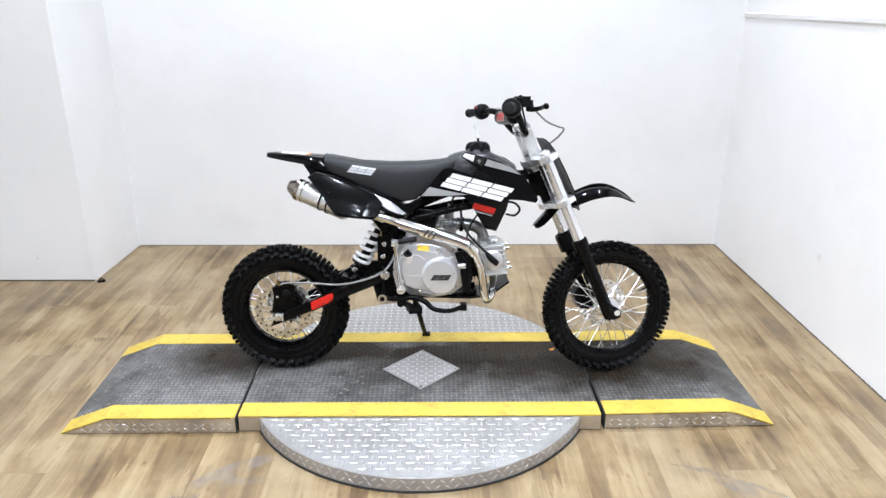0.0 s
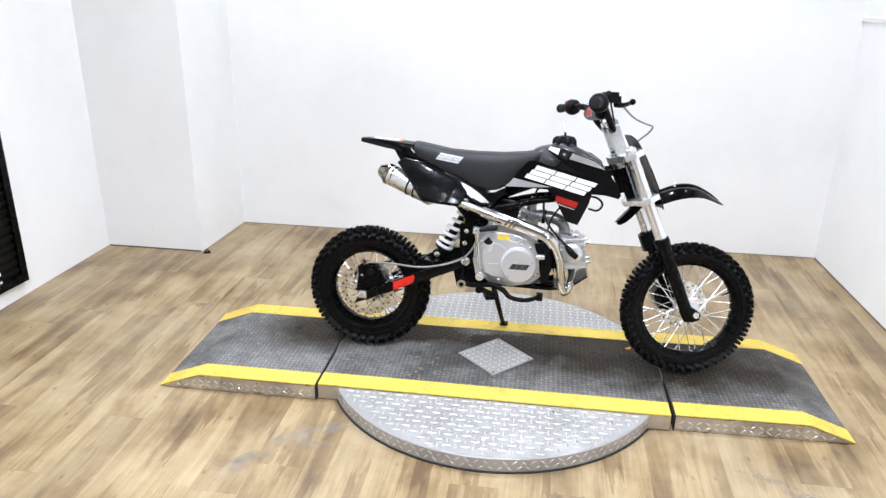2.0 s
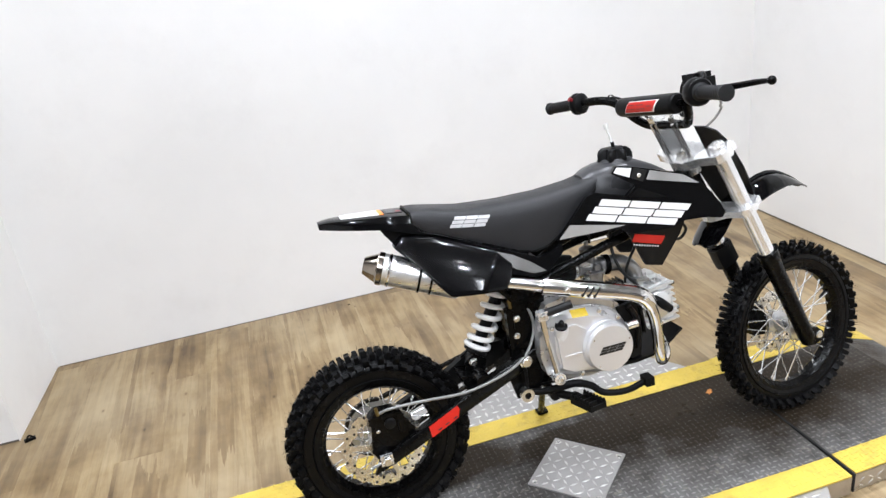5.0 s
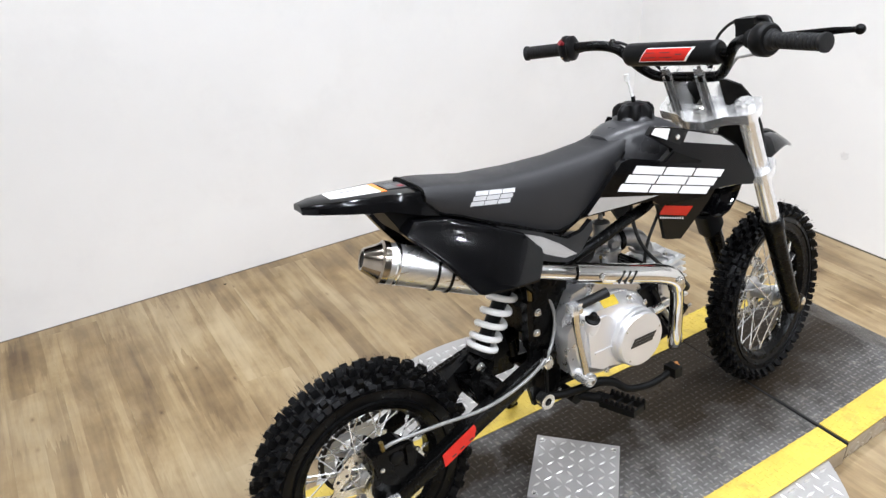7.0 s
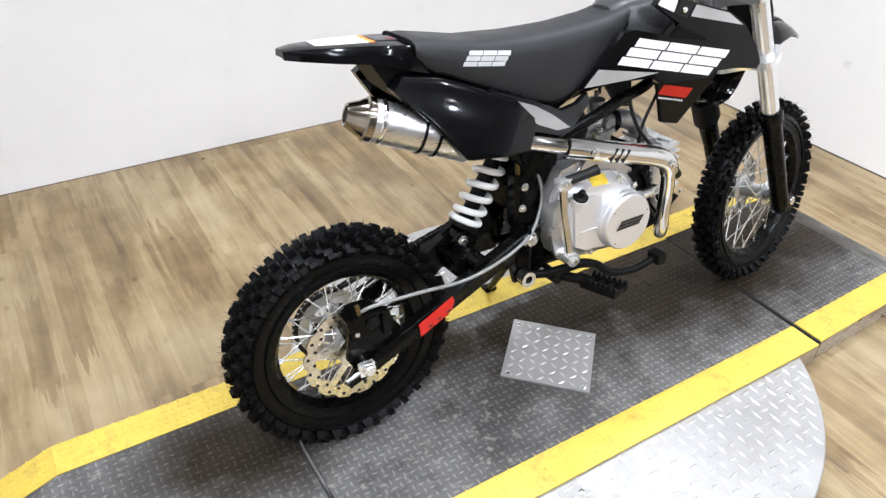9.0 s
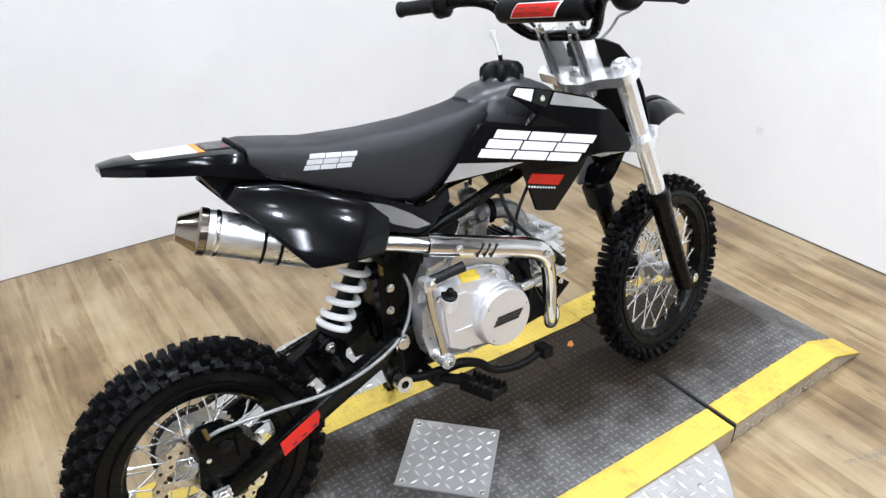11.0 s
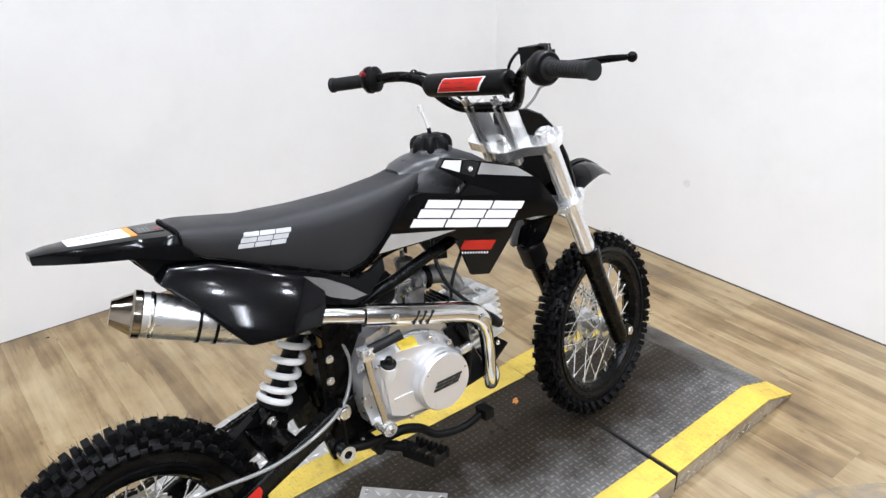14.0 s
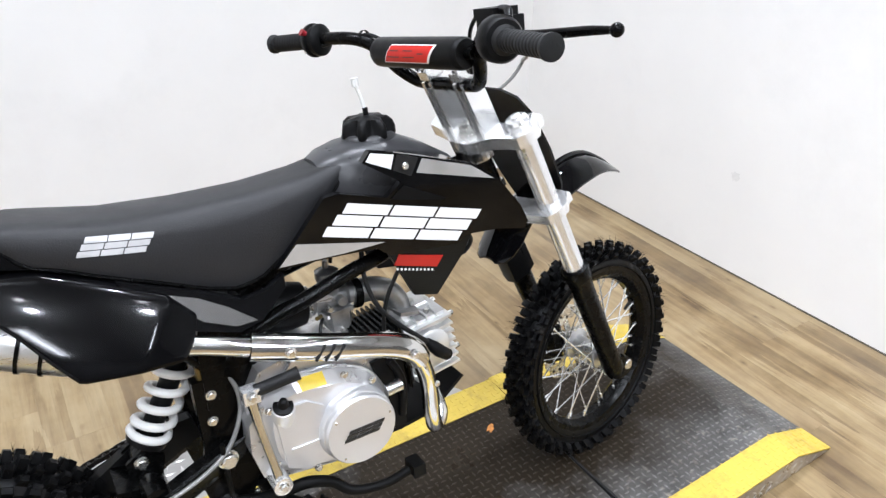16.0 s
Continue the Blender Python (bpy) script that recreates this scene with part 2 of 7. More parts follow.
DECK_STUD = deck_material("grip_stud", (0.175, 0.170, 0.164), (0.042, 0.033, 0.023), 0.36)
YELLOW = mat("safety_yellow", (0.56, 0.41, 0.055), 0.45, vary=0.10, scale=9, dirt=(0.22, 0.15, 0.04), dirt_amount=0.6, dirt_scale=15, rough_vary=0.1)
ALU_TREAD = mat("tread_plate", (0.39, 0.38, 0.367), 0.40, metal=0.55, vary=0.10, scale=5, dirt=(0.33, 0.31, 0.285), dirt_amount=0.5, dirt_scale=6, rough_vary=0.10, bump=0.1, bump_scale=160)
SKIRT = mat("skirt_plate", (0.52, 0.49, 0.44), 0.34, metal=0.85, vary=0.12, scale=9, dirt=(0.22, 0.19, 0.15), dirt_amount=0.6, dirt_scale=14, rough_vary=0.12)
ALU_STUD = mat("tread_stud", (0.62, 0.615, 0.60), 0.28, metal=0.72, vary=0.10, scale=12)
DARK_GAP = mat("rubber_and_shadow_black", (0.015, 0.015, 0.015), 0.8)
GLOSS = mat("black_plastic", (0.0018, 0.0018, 0.0021), 0.05, spec=0.40, vary=0.2, scale=10, rough_vary=0.012)
PANEL = mat("moulded_panel_plastic", (0.0016, 0.0016, 0.0019), 0.22, spec=0.04, coat=0.40, vary=0.2, scale=10, rough_vary=0.05)
SATIN = mat("satin_plastic", (0.0052, 0.0052, 0.0054), 0.36, spec=0.11, vary=0.15, scale=14, rough_vary=0.06, bump=0.08, bump_scale=300)
TANK = mat("tank_plastic", (0.036, 0.036, 0.038), 0.30, spec=0.35, vary=0.10, scale=9, rough_vary=0.05, bump=0.06, bump_scale=260)
VINYL = mat("seat_vinyl", (0.0185, 0.0185, 0.0198), 0.46, spec=0.26, vary=0.14, scale=6, rough_vary=0.07, bump=0.30, bump_scale=420)
TREAD = mat("tread_rubber", (0.0022, 0.0022, 0.0024), 0.46, spec=0.11, vary=0.3, scale=30, rough_vary=0.1)
RUBBER = mat("tyre_rubber", (0.0020, 0.0020, 0.0022), 0.33, spec=0.15, vary=0.25, scale=18, rough_vary=0.12, bump=0.10, bump_scale=240)
MOULDED = mat("raised_sidewall_rubber", (0.010, 0.010, 0.0108), 0.36, spec=0.35, vary=0.3, scale=40)
GRIP = mat("grip_rubber", (0.011, 0.011, 0.0113), 0.50, spec=0.20, vary=0.2, scale=30, bump=0.2, bump_scale=300)
FRAME = mat("black_frame_paint", (0.0018, 0.0018, 0.0018), 0.26, spec=0.11, vary=0.25, scale=20, rough_vary=0.08)
MATT = mat("matt_black_steel", (0.003, 0.003, 0.003), 0.5, spec=0.10, vary=0.2, scale=30)
CHROME = mat("chrome", (0.66, 0.65, 0.63), 0.11, metal=1.0, vary=0.05, scale=12, rough_vary=0.05)
STEEL = mat("brushed_steel", (0.62, 0.615, 0.60), 0.31, metal=0.92, vary=0.08, scale=10, rough_vary=0.08, stretch=(1, 1, 8))
ALU = mat("cast_aluminium", (0.58, 0.58, 0.585), 0.30, metal=0.80, vary=0.12, scale=16, rough_vary=0.06, bump=0.14, bump_scale=320)
ALU_BRIGHT = mat("silver_engine_paint", (0.68, 0.68, 0.69), 0.30, metal=0.66, vary=0.03, scale=9, rough_vary=0.03, coat=0.2)
HEAD_ALU = mat("bright_cast_aluminium", (0.66, 0.66, 0.655), 0.31, metal=0.72, vary=0.10, scale=30, bump=0.1, bump_scale=300)
GUNMETAL = mat("gunmetal", (0.30, 0.265, 0.22), 0.13, metal=1.0, vary=0.1, scale=20)
CARB = mat("grey_zinc_casting", (0.29, 0.29, 0.288), 0.33, metal=0.82, vary=0.25, scale=40, bump=0.14, bump_scale=260)
FORK_SILVER = mat("fork_silver", (0.78, 0.78, 0.785), 0.24, metal=0.76, vary=0.05, scale=10, rough_vary=0.05)
CLEAR_ALU = mat("machined_aluminium", (0.86, 0.86, 0.855), 0.17, metal=0.74, vary=0.05, scale=20, rough_vary=0.06)
BOLT = mat("zinc_bolt", (0.70, 0.70, 0.68), 0.25, metal=1.0, vary=0.1, scale=60)
SPOKE = mat("zinc_spoke", (0.84, 0.84, 0.83), 0.24, metal=0.8, vary=0.05, scale=40)
SPRING = mat("white_spring_coat", (0.86, 0.86, 0.85), 0.30, vary=0.04, scale=20)
DISC = mat("brake_disc_steel", (0.68, 0.655, 0.59), 0.26, metal=0.95, vary=0.15, scale=25, rough_vary=0.08)
BRASS = mat("dull_brass", (0.17, 0.125, 0.045), 0.35, metal=0.8, vary=0.15, scale=40)
CABLE = mat("grey_hose", (0.24, 0.24, 0.235), 0.35, metal=0.35, vary=0.1, scale=30)
BLACK_HOSE = mat("black_hose", (0.006, 0.006, 0.006), 0.4, spec=0.25)
WHITE_DECAL = mat("white_decal", (0.82, 0.82, 0.82), 0.25, coat=0.2, vary=0.03, scale=20)
SILVER_DECAL = mat("silver_decal", (0.58, 0.58, 0.585), 0.24, metal=0.55, vary=0.06, scale=20)
SEAT_PRINT = mat("seat_print", (0.50, 0.50, 0.51), 0.5, vary=0.08, scale=60)
SILVER_FOIL = mat("silver_foil_decal", (0.46, 0.45, 0.44), 0.20, metal=0.92, vary=0.06, scale=20)
RED_DECAL = mat("red_decal", (0.50, 0.017, 0.009), 0.35, spec=0.25, coat=0.0, vary=0.06, scale=25)
ORANGE = mat("orange_decal", (0.80, 0.22, 0.02), 0.35)
RUST = mat("dull_orange_paint", (0.46, 0.18, 0.028), 0.6, vary=0.4, scale=80)
STICKER = mat("yellow_sticker", (0.62, 0.45, 0.025), 0.4, vary=0.1, scale=60)
BLACK_INK = mat("black_ink", (0.012, 0.012, 0.012), 0.4)
PAPER = mat("label_paper", (0.78, 0.77, 0.74), 0.4, vary=0.05, scale=40)
CHAIN = mat("oiled_chain", (0.030, 0.027, 0.024), 0.38, metal=0.7, vary=0.3, scale=60)
CLEAR_HOSE = mat("clear_hose", (0.70, 0.70, 0.68), 0.2)
GREY_CLIP = mat("grey_plastic", (0.20, 0.20, 0.20), 0.5)
RED_SWITCH = mat("red_switch", (0.22, 0.010, 0.016), 0.35)
HOLE = mat("dark_cavity", (0.004, 0.004, 0.004), 0.9)


# ---- mesh tools ----
def finish(bm, name, material, sharp=38.0):
    bmesh.ops.recalc_face_normals(bm, faces=bm.faces)
    lim = radians(sharp)
    for f in bm.faces:
        f.smooth = True
    for e in bm.edges:
        if len(e.link_faces) != 2 or e.calc_face_angle(0.0) > lim:
            e.smooth = False
    me = bpy.data.meshes.new(name)
    bm.to_mesh(me)
    bm.free()
    me.materials.append(material)
    return me


def part(name, bm, material, parent=None, label="", sharp=38.0, turn=None):
    """One mesh object under a thing or a part."""
    if turn is not None:
        bm.transform(turn)
    ob = new(name, finish(bm, name, material, sharp))
    if parent:
        ob.parent = parent
    return tagged(ob, label) if label else ob


def again(name, mesh, parent, m=None, label=""):
    """Another object on the same mesh."""
    ob = new(name, mesh)
    ob.parent = parent
    if m is not None:
        ob.matrix_basis = m
    return tagged(ob, label) if label else ob


def thing(name, label, category, group="", m=None, kind=""):
    ob = new(name)
    ob.empty_display_size = 0.1
    if m is not None:
        ob.matrix_world = m
    return tagged(ob, label, category, group, kind)


def V(*a):
    return Vector(a)


def bevel(bm, size, segments=2, angle=28.0):
    edges = [e for e in bm.edges if len(e.link_faces) == 2 and e.calc_face_angle(0.0) > radians(angle)]
    if edges and size > 0:
        bmesh.ops.bevel(bm, geom=edges, offset=size, segments=segments, profile=0.6, affect="EDGES", clamp_overlap=True)
    return bm


def box(bm, x0, x1, y0, y1, z0, z1, m=None):
    vs = [bm.verts.new((x, y, z)) for x in (x0, x1) for y in (y0, y1) for z in (z0, z1)]
    for q in ((0, 1, 3, 2), (4, 6, 7, 5), (0, 4, 5, 1), (2, 3, 7, 6), (0, 2, 6, 4), (1, 5, 7, 3)):
        bm.faces.new([vs[i] for i in q])
    if m is not None:
        for v in vs:
            v.co = m @ v.co
    return bm


def boxed(x0, x1, y0, y1, z0, z1, r=0.003, seg=2):
    return bevel(box(bmesh.new(), x0, x1, y0, y1, z0, z1), r, seg)


def loft(bm, rings, cap=True, closed=True):
    """Skin between rings of equal length."""
    rows = [[bm.verts.new(p) for p in ring] for ring in rings]
    n = len(rows[0])
    for a, b in zip(rows, rows[1:]):
        for i in range(n if closed else n - 1):
            j = (i + 1) % n
            bm.faces.new((a[i], a[j], b[j], b[i]))
    if cap:
        bm.faces.new(rows[0][::-1])
        bm.faces.new(rows[-1])
    return bm


def frame_of(d):
    d = Vector(d).normalized()
    a = Vector((0, 0, 1)) if abs(d.z) < 0.9 else Vector((1, 0, 0))
    s = d.cross(a).normalized()
    return d, s, d.cross(s)


def smooth_line(pts, k=6):
    """A curve through the points (Catmull-Rom)."""
    pts = [Vector(p) for p in pts]
    if len(pts) < 3:
        return pts
    ext = [2 * pts[0] - pts[1]] + pts + [2 * pts[-1] - pts[-2]]
    out = []
    for a, b, c, d in zip(ext, ext[1:], ext[2:], ext[3:]):
        for i in range(k):
            t = i / k
            out.append(0.5 * ((2 * b) + (c - a) * t + (2 * a - 5 * b + 4 * c - d) * t * t + (3 * b - a - 3 * c + d) * t ** 3))
    return out + [pts[-1]]


def tube(bm, pts, r, n=12, k=6, cap=True):
    """A round bar along a curve; r is one radius or one for each point given."""
    path = smooth_line(pts, k)
    if isinstance(r, (int, float)):
        radii = [r] * len(path)
    else:
        s = [i * (len(r) - 1) / (len(path) - 1) for i in range(len(path))]
        radii = [r[int(x)] + (r[min(int(x) + 1, len(r) - 1)] - r[int(x)]) * (x - int(x)) for x in s]
    rings, side = [], None
    for i, p in enumerate(path):
        d = (path[min(i + 1, len(path) - 1)] - path[max(i - 1, 0)]).normalized()
        if side is None:
            _, side, _ = frame_of(d)
        side = (side - d * side.dot(d)).normalized()
        up = d.cross(side)
        rings.append([p + radii[i] * (math.cos(a) * side + math.sin(a) * up) for a in (2 * math.pi * j / n for j in range(n))])
    return loft(bm, rings, cap)


def lathe(bm, profile, origin=(0, 0, 0), axis=(0, 1, 0), n=32, closed=False):
    """Turn a profile of (radius, place along the axis) round the axis; closed: the profile is a loop, else its ends are capped."""
    d, s, u = frame_of(axis)
    o = Vector(origin)
    rows = []
    for j in range(n):
        a = 2 * math.pi * j / n
        e = math.cos(a) * s + math.sin(a) * u
        rows.append([bm.verts.new(o + d * h + e * r) for r, h in profile])
    k = len(profile)
    for j in range(n):
        A, B = rows[j], rows[(j + 1) % n]
        for i in range(k if closed else k - 1):
            i2 = (i + 1) % k
            bm.faces.new((A[i], A[i2], B[i2], B[i]))
    if not closed:
        bm.faces.new([row[0] for row in rows])
        bm.faces.new([row[-1] for row in rows][::-1])
    return bm


def rod(bm, p0, p1, r, n=12, r1=None):
    return tube(bm, (p0, p1), (r, r if r1 is None else r1), n)


def chaikin(pts, times=1, closed=True):
    pts = [tuple(p) for p in pts]
    for _ in range(times):
        out = []
        pairs = zip(pts, pts[1:] + pts[:1]) if closed else zip(pts, pts[1:])
        for a, b in pairs:
            out.append(tuple(0.78 * x + 0.22 * y for x, y in zip(a, b)))
            out.append(tuple(0.22 * x + 0.78 * y for x, y in zip(a, b)))
        pts = out
    return pts


def sheet(bm, outline, side_of, thick, inset=0.0, drop=0.0):
    """A panel whose outline lies in the side view (u, w); side_of(u, w) gives v of its outer face, thick its depth towards +v.
    inset and drop round its outer rim."""
    cu = sum(p[0] for p in outline) / len(outline)
    cw = sum(p[1] for p in outline) / len(outline)
    rings = [[(u, side_of(u, w) + thick, w) for u, w in outline], [(u, side_of(u, w) + drop, w) for u, w in outline]]
    if inset:
        ins = []
        for u, w in outline:
            d = math.hypot(u - cu, w - cw) or 1
            k = max(0.0, 1 - inset / d)
            ins.append((cu + (u - cu) * k, cw + (w - cw) * k))
        rings.append([(u, side_of(u, w), w) for u, w in ins])
    return loft(bm, rings)


def bolt_mesh(r=0.007, h=0.006):
    """Hexagon bolt head on a washer, along -v."""
    bm = bmesh.new()
    lathe(bm, [(r * 1.25, 0), (r * 1.25, -0.0015), (r * 1.1, -0.002)], (0, 0, 0), (0, 1, 0), 14)
    lathe(bm, [(r, -0.0015), (r, -h), (r * 0.8, -h - 0.001)], (0, 0, 0), (0, 1, 0), 6)
    return finish(bm, "bolt", BOLT)


BOLT_MESH = bolt_mesh()

# ---- the room ----
ROOM_S, ROOM_W, ROOM_N = -4.2, -2.22, 1.494


def slab(name, label, pts, z0, z1, material):
    """A straight-sided block over a plan outline."""
    bm = bmesh.new()
    loft(bm, [[(x, y, z0) for x, y in pts], [(x, y, z1) for x, y in pts]])
    ob = part(name, bm, material, None, label, 30)
    return tagged(ob, kind="structure", category=name.split("_")[0])


floor = slab("floor", "wood-look vinyl plank floor in tan and brown", [(-2.6, -4.4), (2.1, -4.4), (2.1, 1.75), (-2.6, 1.75)], -0.10, -0.004, TRIM)
slab("wall_north", "smooth white painted wall behind the platform", [(-2.5, ROOM_N), (2.10, ROOM_N), (2.10, ROOM_N + 0.12), (-2.5, ROOM_N + 0.12)], 0, H_CEIL, WALL)
bm = bmesh.new()
loft(bm, [[(1.634, ROOM_N, 0.0), (1.830, ROOM_S, 0.0), (1.95, ROOM_S, 0.0), (1.95, ROOM_N, 0.0)], [(1.634, ROOM_N, 1.334), (1.830, ROOM_S, 1.572), (1.95, ROOM_S, 1.572), (1.95, ROOM_N, 1.334)]])
wall_east = tagged(part("wall_east", bm, WALL, None, "white painted low side wall with a ledge and faint smudges", 30), kind="structure", category="wall")
# The part above the ledge is greyer than the wall below.
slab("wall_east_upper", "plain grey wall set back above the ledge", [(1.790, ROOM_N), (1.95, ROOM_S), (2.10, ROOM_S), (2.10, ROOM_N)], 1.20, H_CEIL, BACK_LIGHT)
wall_pillar = slab("wall_pillar", "white boxed-out pillar in the room's corner", [(-2.5, 0.992), (-1.652, 0.992), (-1.618, ROOM_N), (-2.5, ROOM_N)], 0, H_CEIL, WALL)
slab("wall_west", "white painted side wall", [(-2.5, ROOM_S), (-2.32, ROOM_S), (-2.19, 0.992), (-2.5, 0.992)], 0, H_CEIL, WALL)
# South wall is out of view; its grey limits reflections in the black plastics.
slab("wall_south", "plain unseen wall, grey to dim reflections, facing the platform", [(-2.5, ROOM_S - 0.12), (2.10, ROOM_S - 0.12), (2.10, ROOM_S), (-2.5, ROOM_S)], 0, H_CEIL, BACK)
# Ceiling is out of view; its dark colour holds down bounced light and reflections.
slab("ceiling", "plain unseen ceiling, dark grey to cut bounce, with recessed lights", [(-2.5, ROOM_S - 0.12), (2.10, ROOM_S - 0.12), (2.10, ROOM_N + 0.12), (-2.5, ROOM_N + 0.12)], H_CEIL, H_CEIL + 0.1, CEIL)


def strip(name, p0, p1, z0, z1, t, material, label):
    """A thin board along the foot or face of a wall; t is its depth to the left of the way p0 to p1."""
    (x0, y0), (x1, y1) = p0, p1
    d = math.hypot(x1 - x0, y1 - y0)
    nx, ny = -(y1 - y0) / d * t, (x1 - x0) / d * t
    bm = bmesh.new()
    loft(bm, [[(x, y, z) for x, y in ((x0, y0), (x1, y1), (x1 + nx, y1 + ny), (x0 + nx, y0 + ny))] for z in (z0, z1)])
    ob = part(name, bm, material, None, label, 30)
    return tagged(ob, kind="structure", category="trim")


strip("trim_north", (1.62, ROOM_N), (-1.61, ROOM_N), 0.0, 0.002, 0.002, TRIM, "dark gap along the wall's foot")
strip("trim_east", (1.829, ROOM_S + 0.1), (1.634, ROOM_N - 0.004), 0.0, 0.005, 0.003, TRIM, "dark gap along the wall's foot")
strip("trim_pillar", (-1.655, 0.992), (-2.18, 0.992), 0.0, 0.006, 0.003, TRIM, "dark gap along the pillar's foot")
bm = bmesh.new()
loft(bm, [[(x + d, y, z + h) for d, h in ((0.0, -0.010), (-0.010, -0.008), (-0.012, 0.010), (0.0, 0.014))] for x, y, z in ((1.636, ROOM_N - 0.003, 1.246), (1.690, -0.14, 1.314), (1.749, -1.90, 1.388))])
tagged(part("trim_east_rail", bm, WALL, None, "white painted cable duct running up along the wall"), kind="structure", category="trim")

# dark gap where the ledge meets the wall behind it
bm = bmesh.new()
loft(bm, [[(x + d, y, z + h) for d, h in ((0.0, 0.0), (0.02, 0.0), (0.02, 0.012), (0.0, 0.012))] for x, y, z in ((1.675, 0.80, 1.364), (1.690, 0.20, 1.389), (1.730, -1.90, 1.476))])
tagged(part("trim_east_ledge", bm, TRIM, None, "dark gap along the ledge of the side wall"), kind="structure", category="trim")


def smudge(x, y, z, r):
    """A faint thumbed mark on the side wall."""
    bm = bmesh.new()
    rnd = random.Random(8)
    ring = [(r * k * math.cos(a), r * k * math.sin(a)) for a, k in [(2 * math.pi * i / 16, rnd.uniform(0.6, 1.0)) for i in range(16)]]
    loft(bm, [[(e, p, q0) for p, q0 in ring] for e in (0.0, -0.0006)])
    ob = part("smudge", bm, SMUDGE, wall_east, "faint grey smudge")
    ob.matrix_basis = pose(x, y, z, 0, 0, 2.0)


smudge(1.6685, 0.451, 0.333, 0.020)


def chip(parent, m, size, label):
    """A small dark chip or speck of dirt."""
    rnd = random.Random(3)
    bm = bmesh.new()
    ring = [(size * k * math.cos(a), size * 0.6 * k * math.sin(a)) for a, k in [(2 * math.pi * i / 9, rnd.uniform(0.6, 1.0)) for i in range(9)]]
    loft(bm, [[(px * k, py * k, z) for px, py in ring] for z, k in ((0.0, 1.0), (0.0012, 0.8), (0.002, 0.4))])
    ob = part("dirt_chip", bm, SATIN, parent, label)
    ob.matrix_basis = m


chip(floor, pose(-0.41, 1.436, 0.0), 0.008, "dark speck of dirt on the floor")
chip(wall_pillar, pose(-1.918, 0.992, 0.12, 90), 0.004, "dark speck on the wall")


# ---- ceiling lights ----
def downlight(x, y):
    t = thing("ceiling_downlight", "twin recessed white ceiling downlight, switched on", "ceiling light", "ceiling downlights", pose(x, y, H_CEIL))
    for dy in (0.0, 0.24):
        part("trim_ring", lathe(bmesh.new(), [(0.031, 0.0), (0.052, 0.0), (0.052, -0.006), (0.046, -0.010), (0.031, -0.006)], (0, dy, 0), (0, 0, 1), 28, True), WALL, t)
        part("lens", lathe(bmesh.new(), [(0.030, -0.001), (0.030, -0.004), (0.02, -0.005)], (0, dy, 0), (0, 0, 1), 24), LENS, t, "glowing lens")
    return t


def tube_light(x, y, length):
    t = thing("tube_light", "white twin-tube ceiling light, switched on", "ceiling light", "tube lights", pose(x, y, H_CEIL))
    part("housing", boxed(-0.09, 0.09, -length / 2 - 0.03, length / 2 + 0.03, -0.05, 0.0, 0.006), WALL, t)
    for dx in (-0.05, 0.05):
        part("tube", rod(bmesh.new(), (dx, -length / 2, -0.068), (dx, length / 2, -0.068), 0.013, 12), TUBE, t, "glowing tube")
    return t


LENS = glow("lamp_lens", (1.0, 0.96, 0.90), 70.0)
TUBE = glow("lamp_tube", (1.0, 0.97, 0.93), 26.0)
for lx, ly in DOWNLIGHTS:
    downlight(lx, ly)
for lx, ly in TUBES:
    tube_light(lx, ly, 1.2)


# ---- turntable platform ----
TOP = 0.062


def studs(bm_pts, name, parent, material, label=""):
    """Raised lozenges of a tread plate, all in one mesh. bm_pts: rows of (x, y, z, slope, turn, half length, half width, height)."""
    verts, faces = [], []
    for x, y, z, slope, turn, a, b, h in bm_pts:
        c, s, k = math.cos(turn), math.sin(turn), len(verts)
        for px, py, pz in ((-a, 0, 0), (a, 0, 0), (0, -b, 0), (0, b, 0), (-0.55 * a, 0, h), (0.55 * a, 0, h)):
            qx, qy = px * c - py * s, px * s + py * c
            verts.append((x + qx, y + qy, z + pz + slope * qx))
        L, R, F, B, T1, T2 = range(k, k + 6)
        faces += [(L, F, T1), (F, T2, T1), (F, R, T2), (R, B, T2), (B, T1, T2), (B, L, T1)]
    me = bpy.data.meshes.new(name)
    me.from_pydata(verts, [], faces)
    me.materials.append(material)
    ob = new(name, me)
    ob.parent = parent
    return tagged(ob, label, kind="stuff")


def stud_field(x0, x1, y0, y1, z_of, step, a, b, h, keep=lambda x, y: True, skew=0.0):
    rows, i = [], 0
    x = x0 + step / 2
    while x < x1:
        y, j = y0 + step / 2, 0
        while y < y1:
            if keep(x, y):
                z, slope = z_of(x)
                rows.append((x, y, z, slope, radians(90 if (i + j) % 2 else 0) + skew, a, b, h))
            y, j = y + step, j + 1
        x, i = x + step, i + 1
    return rows


platform = thing("turntable_platform", "dark tread-plate display platform on a round silver turntable", "platform")
HALF, EDGE, BAND = 0.613, 0.302, 0.080
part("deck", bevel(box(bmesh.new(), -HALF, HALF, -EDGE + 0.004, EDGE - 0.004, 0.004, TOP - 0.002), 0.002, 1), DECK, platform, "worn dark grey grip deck")
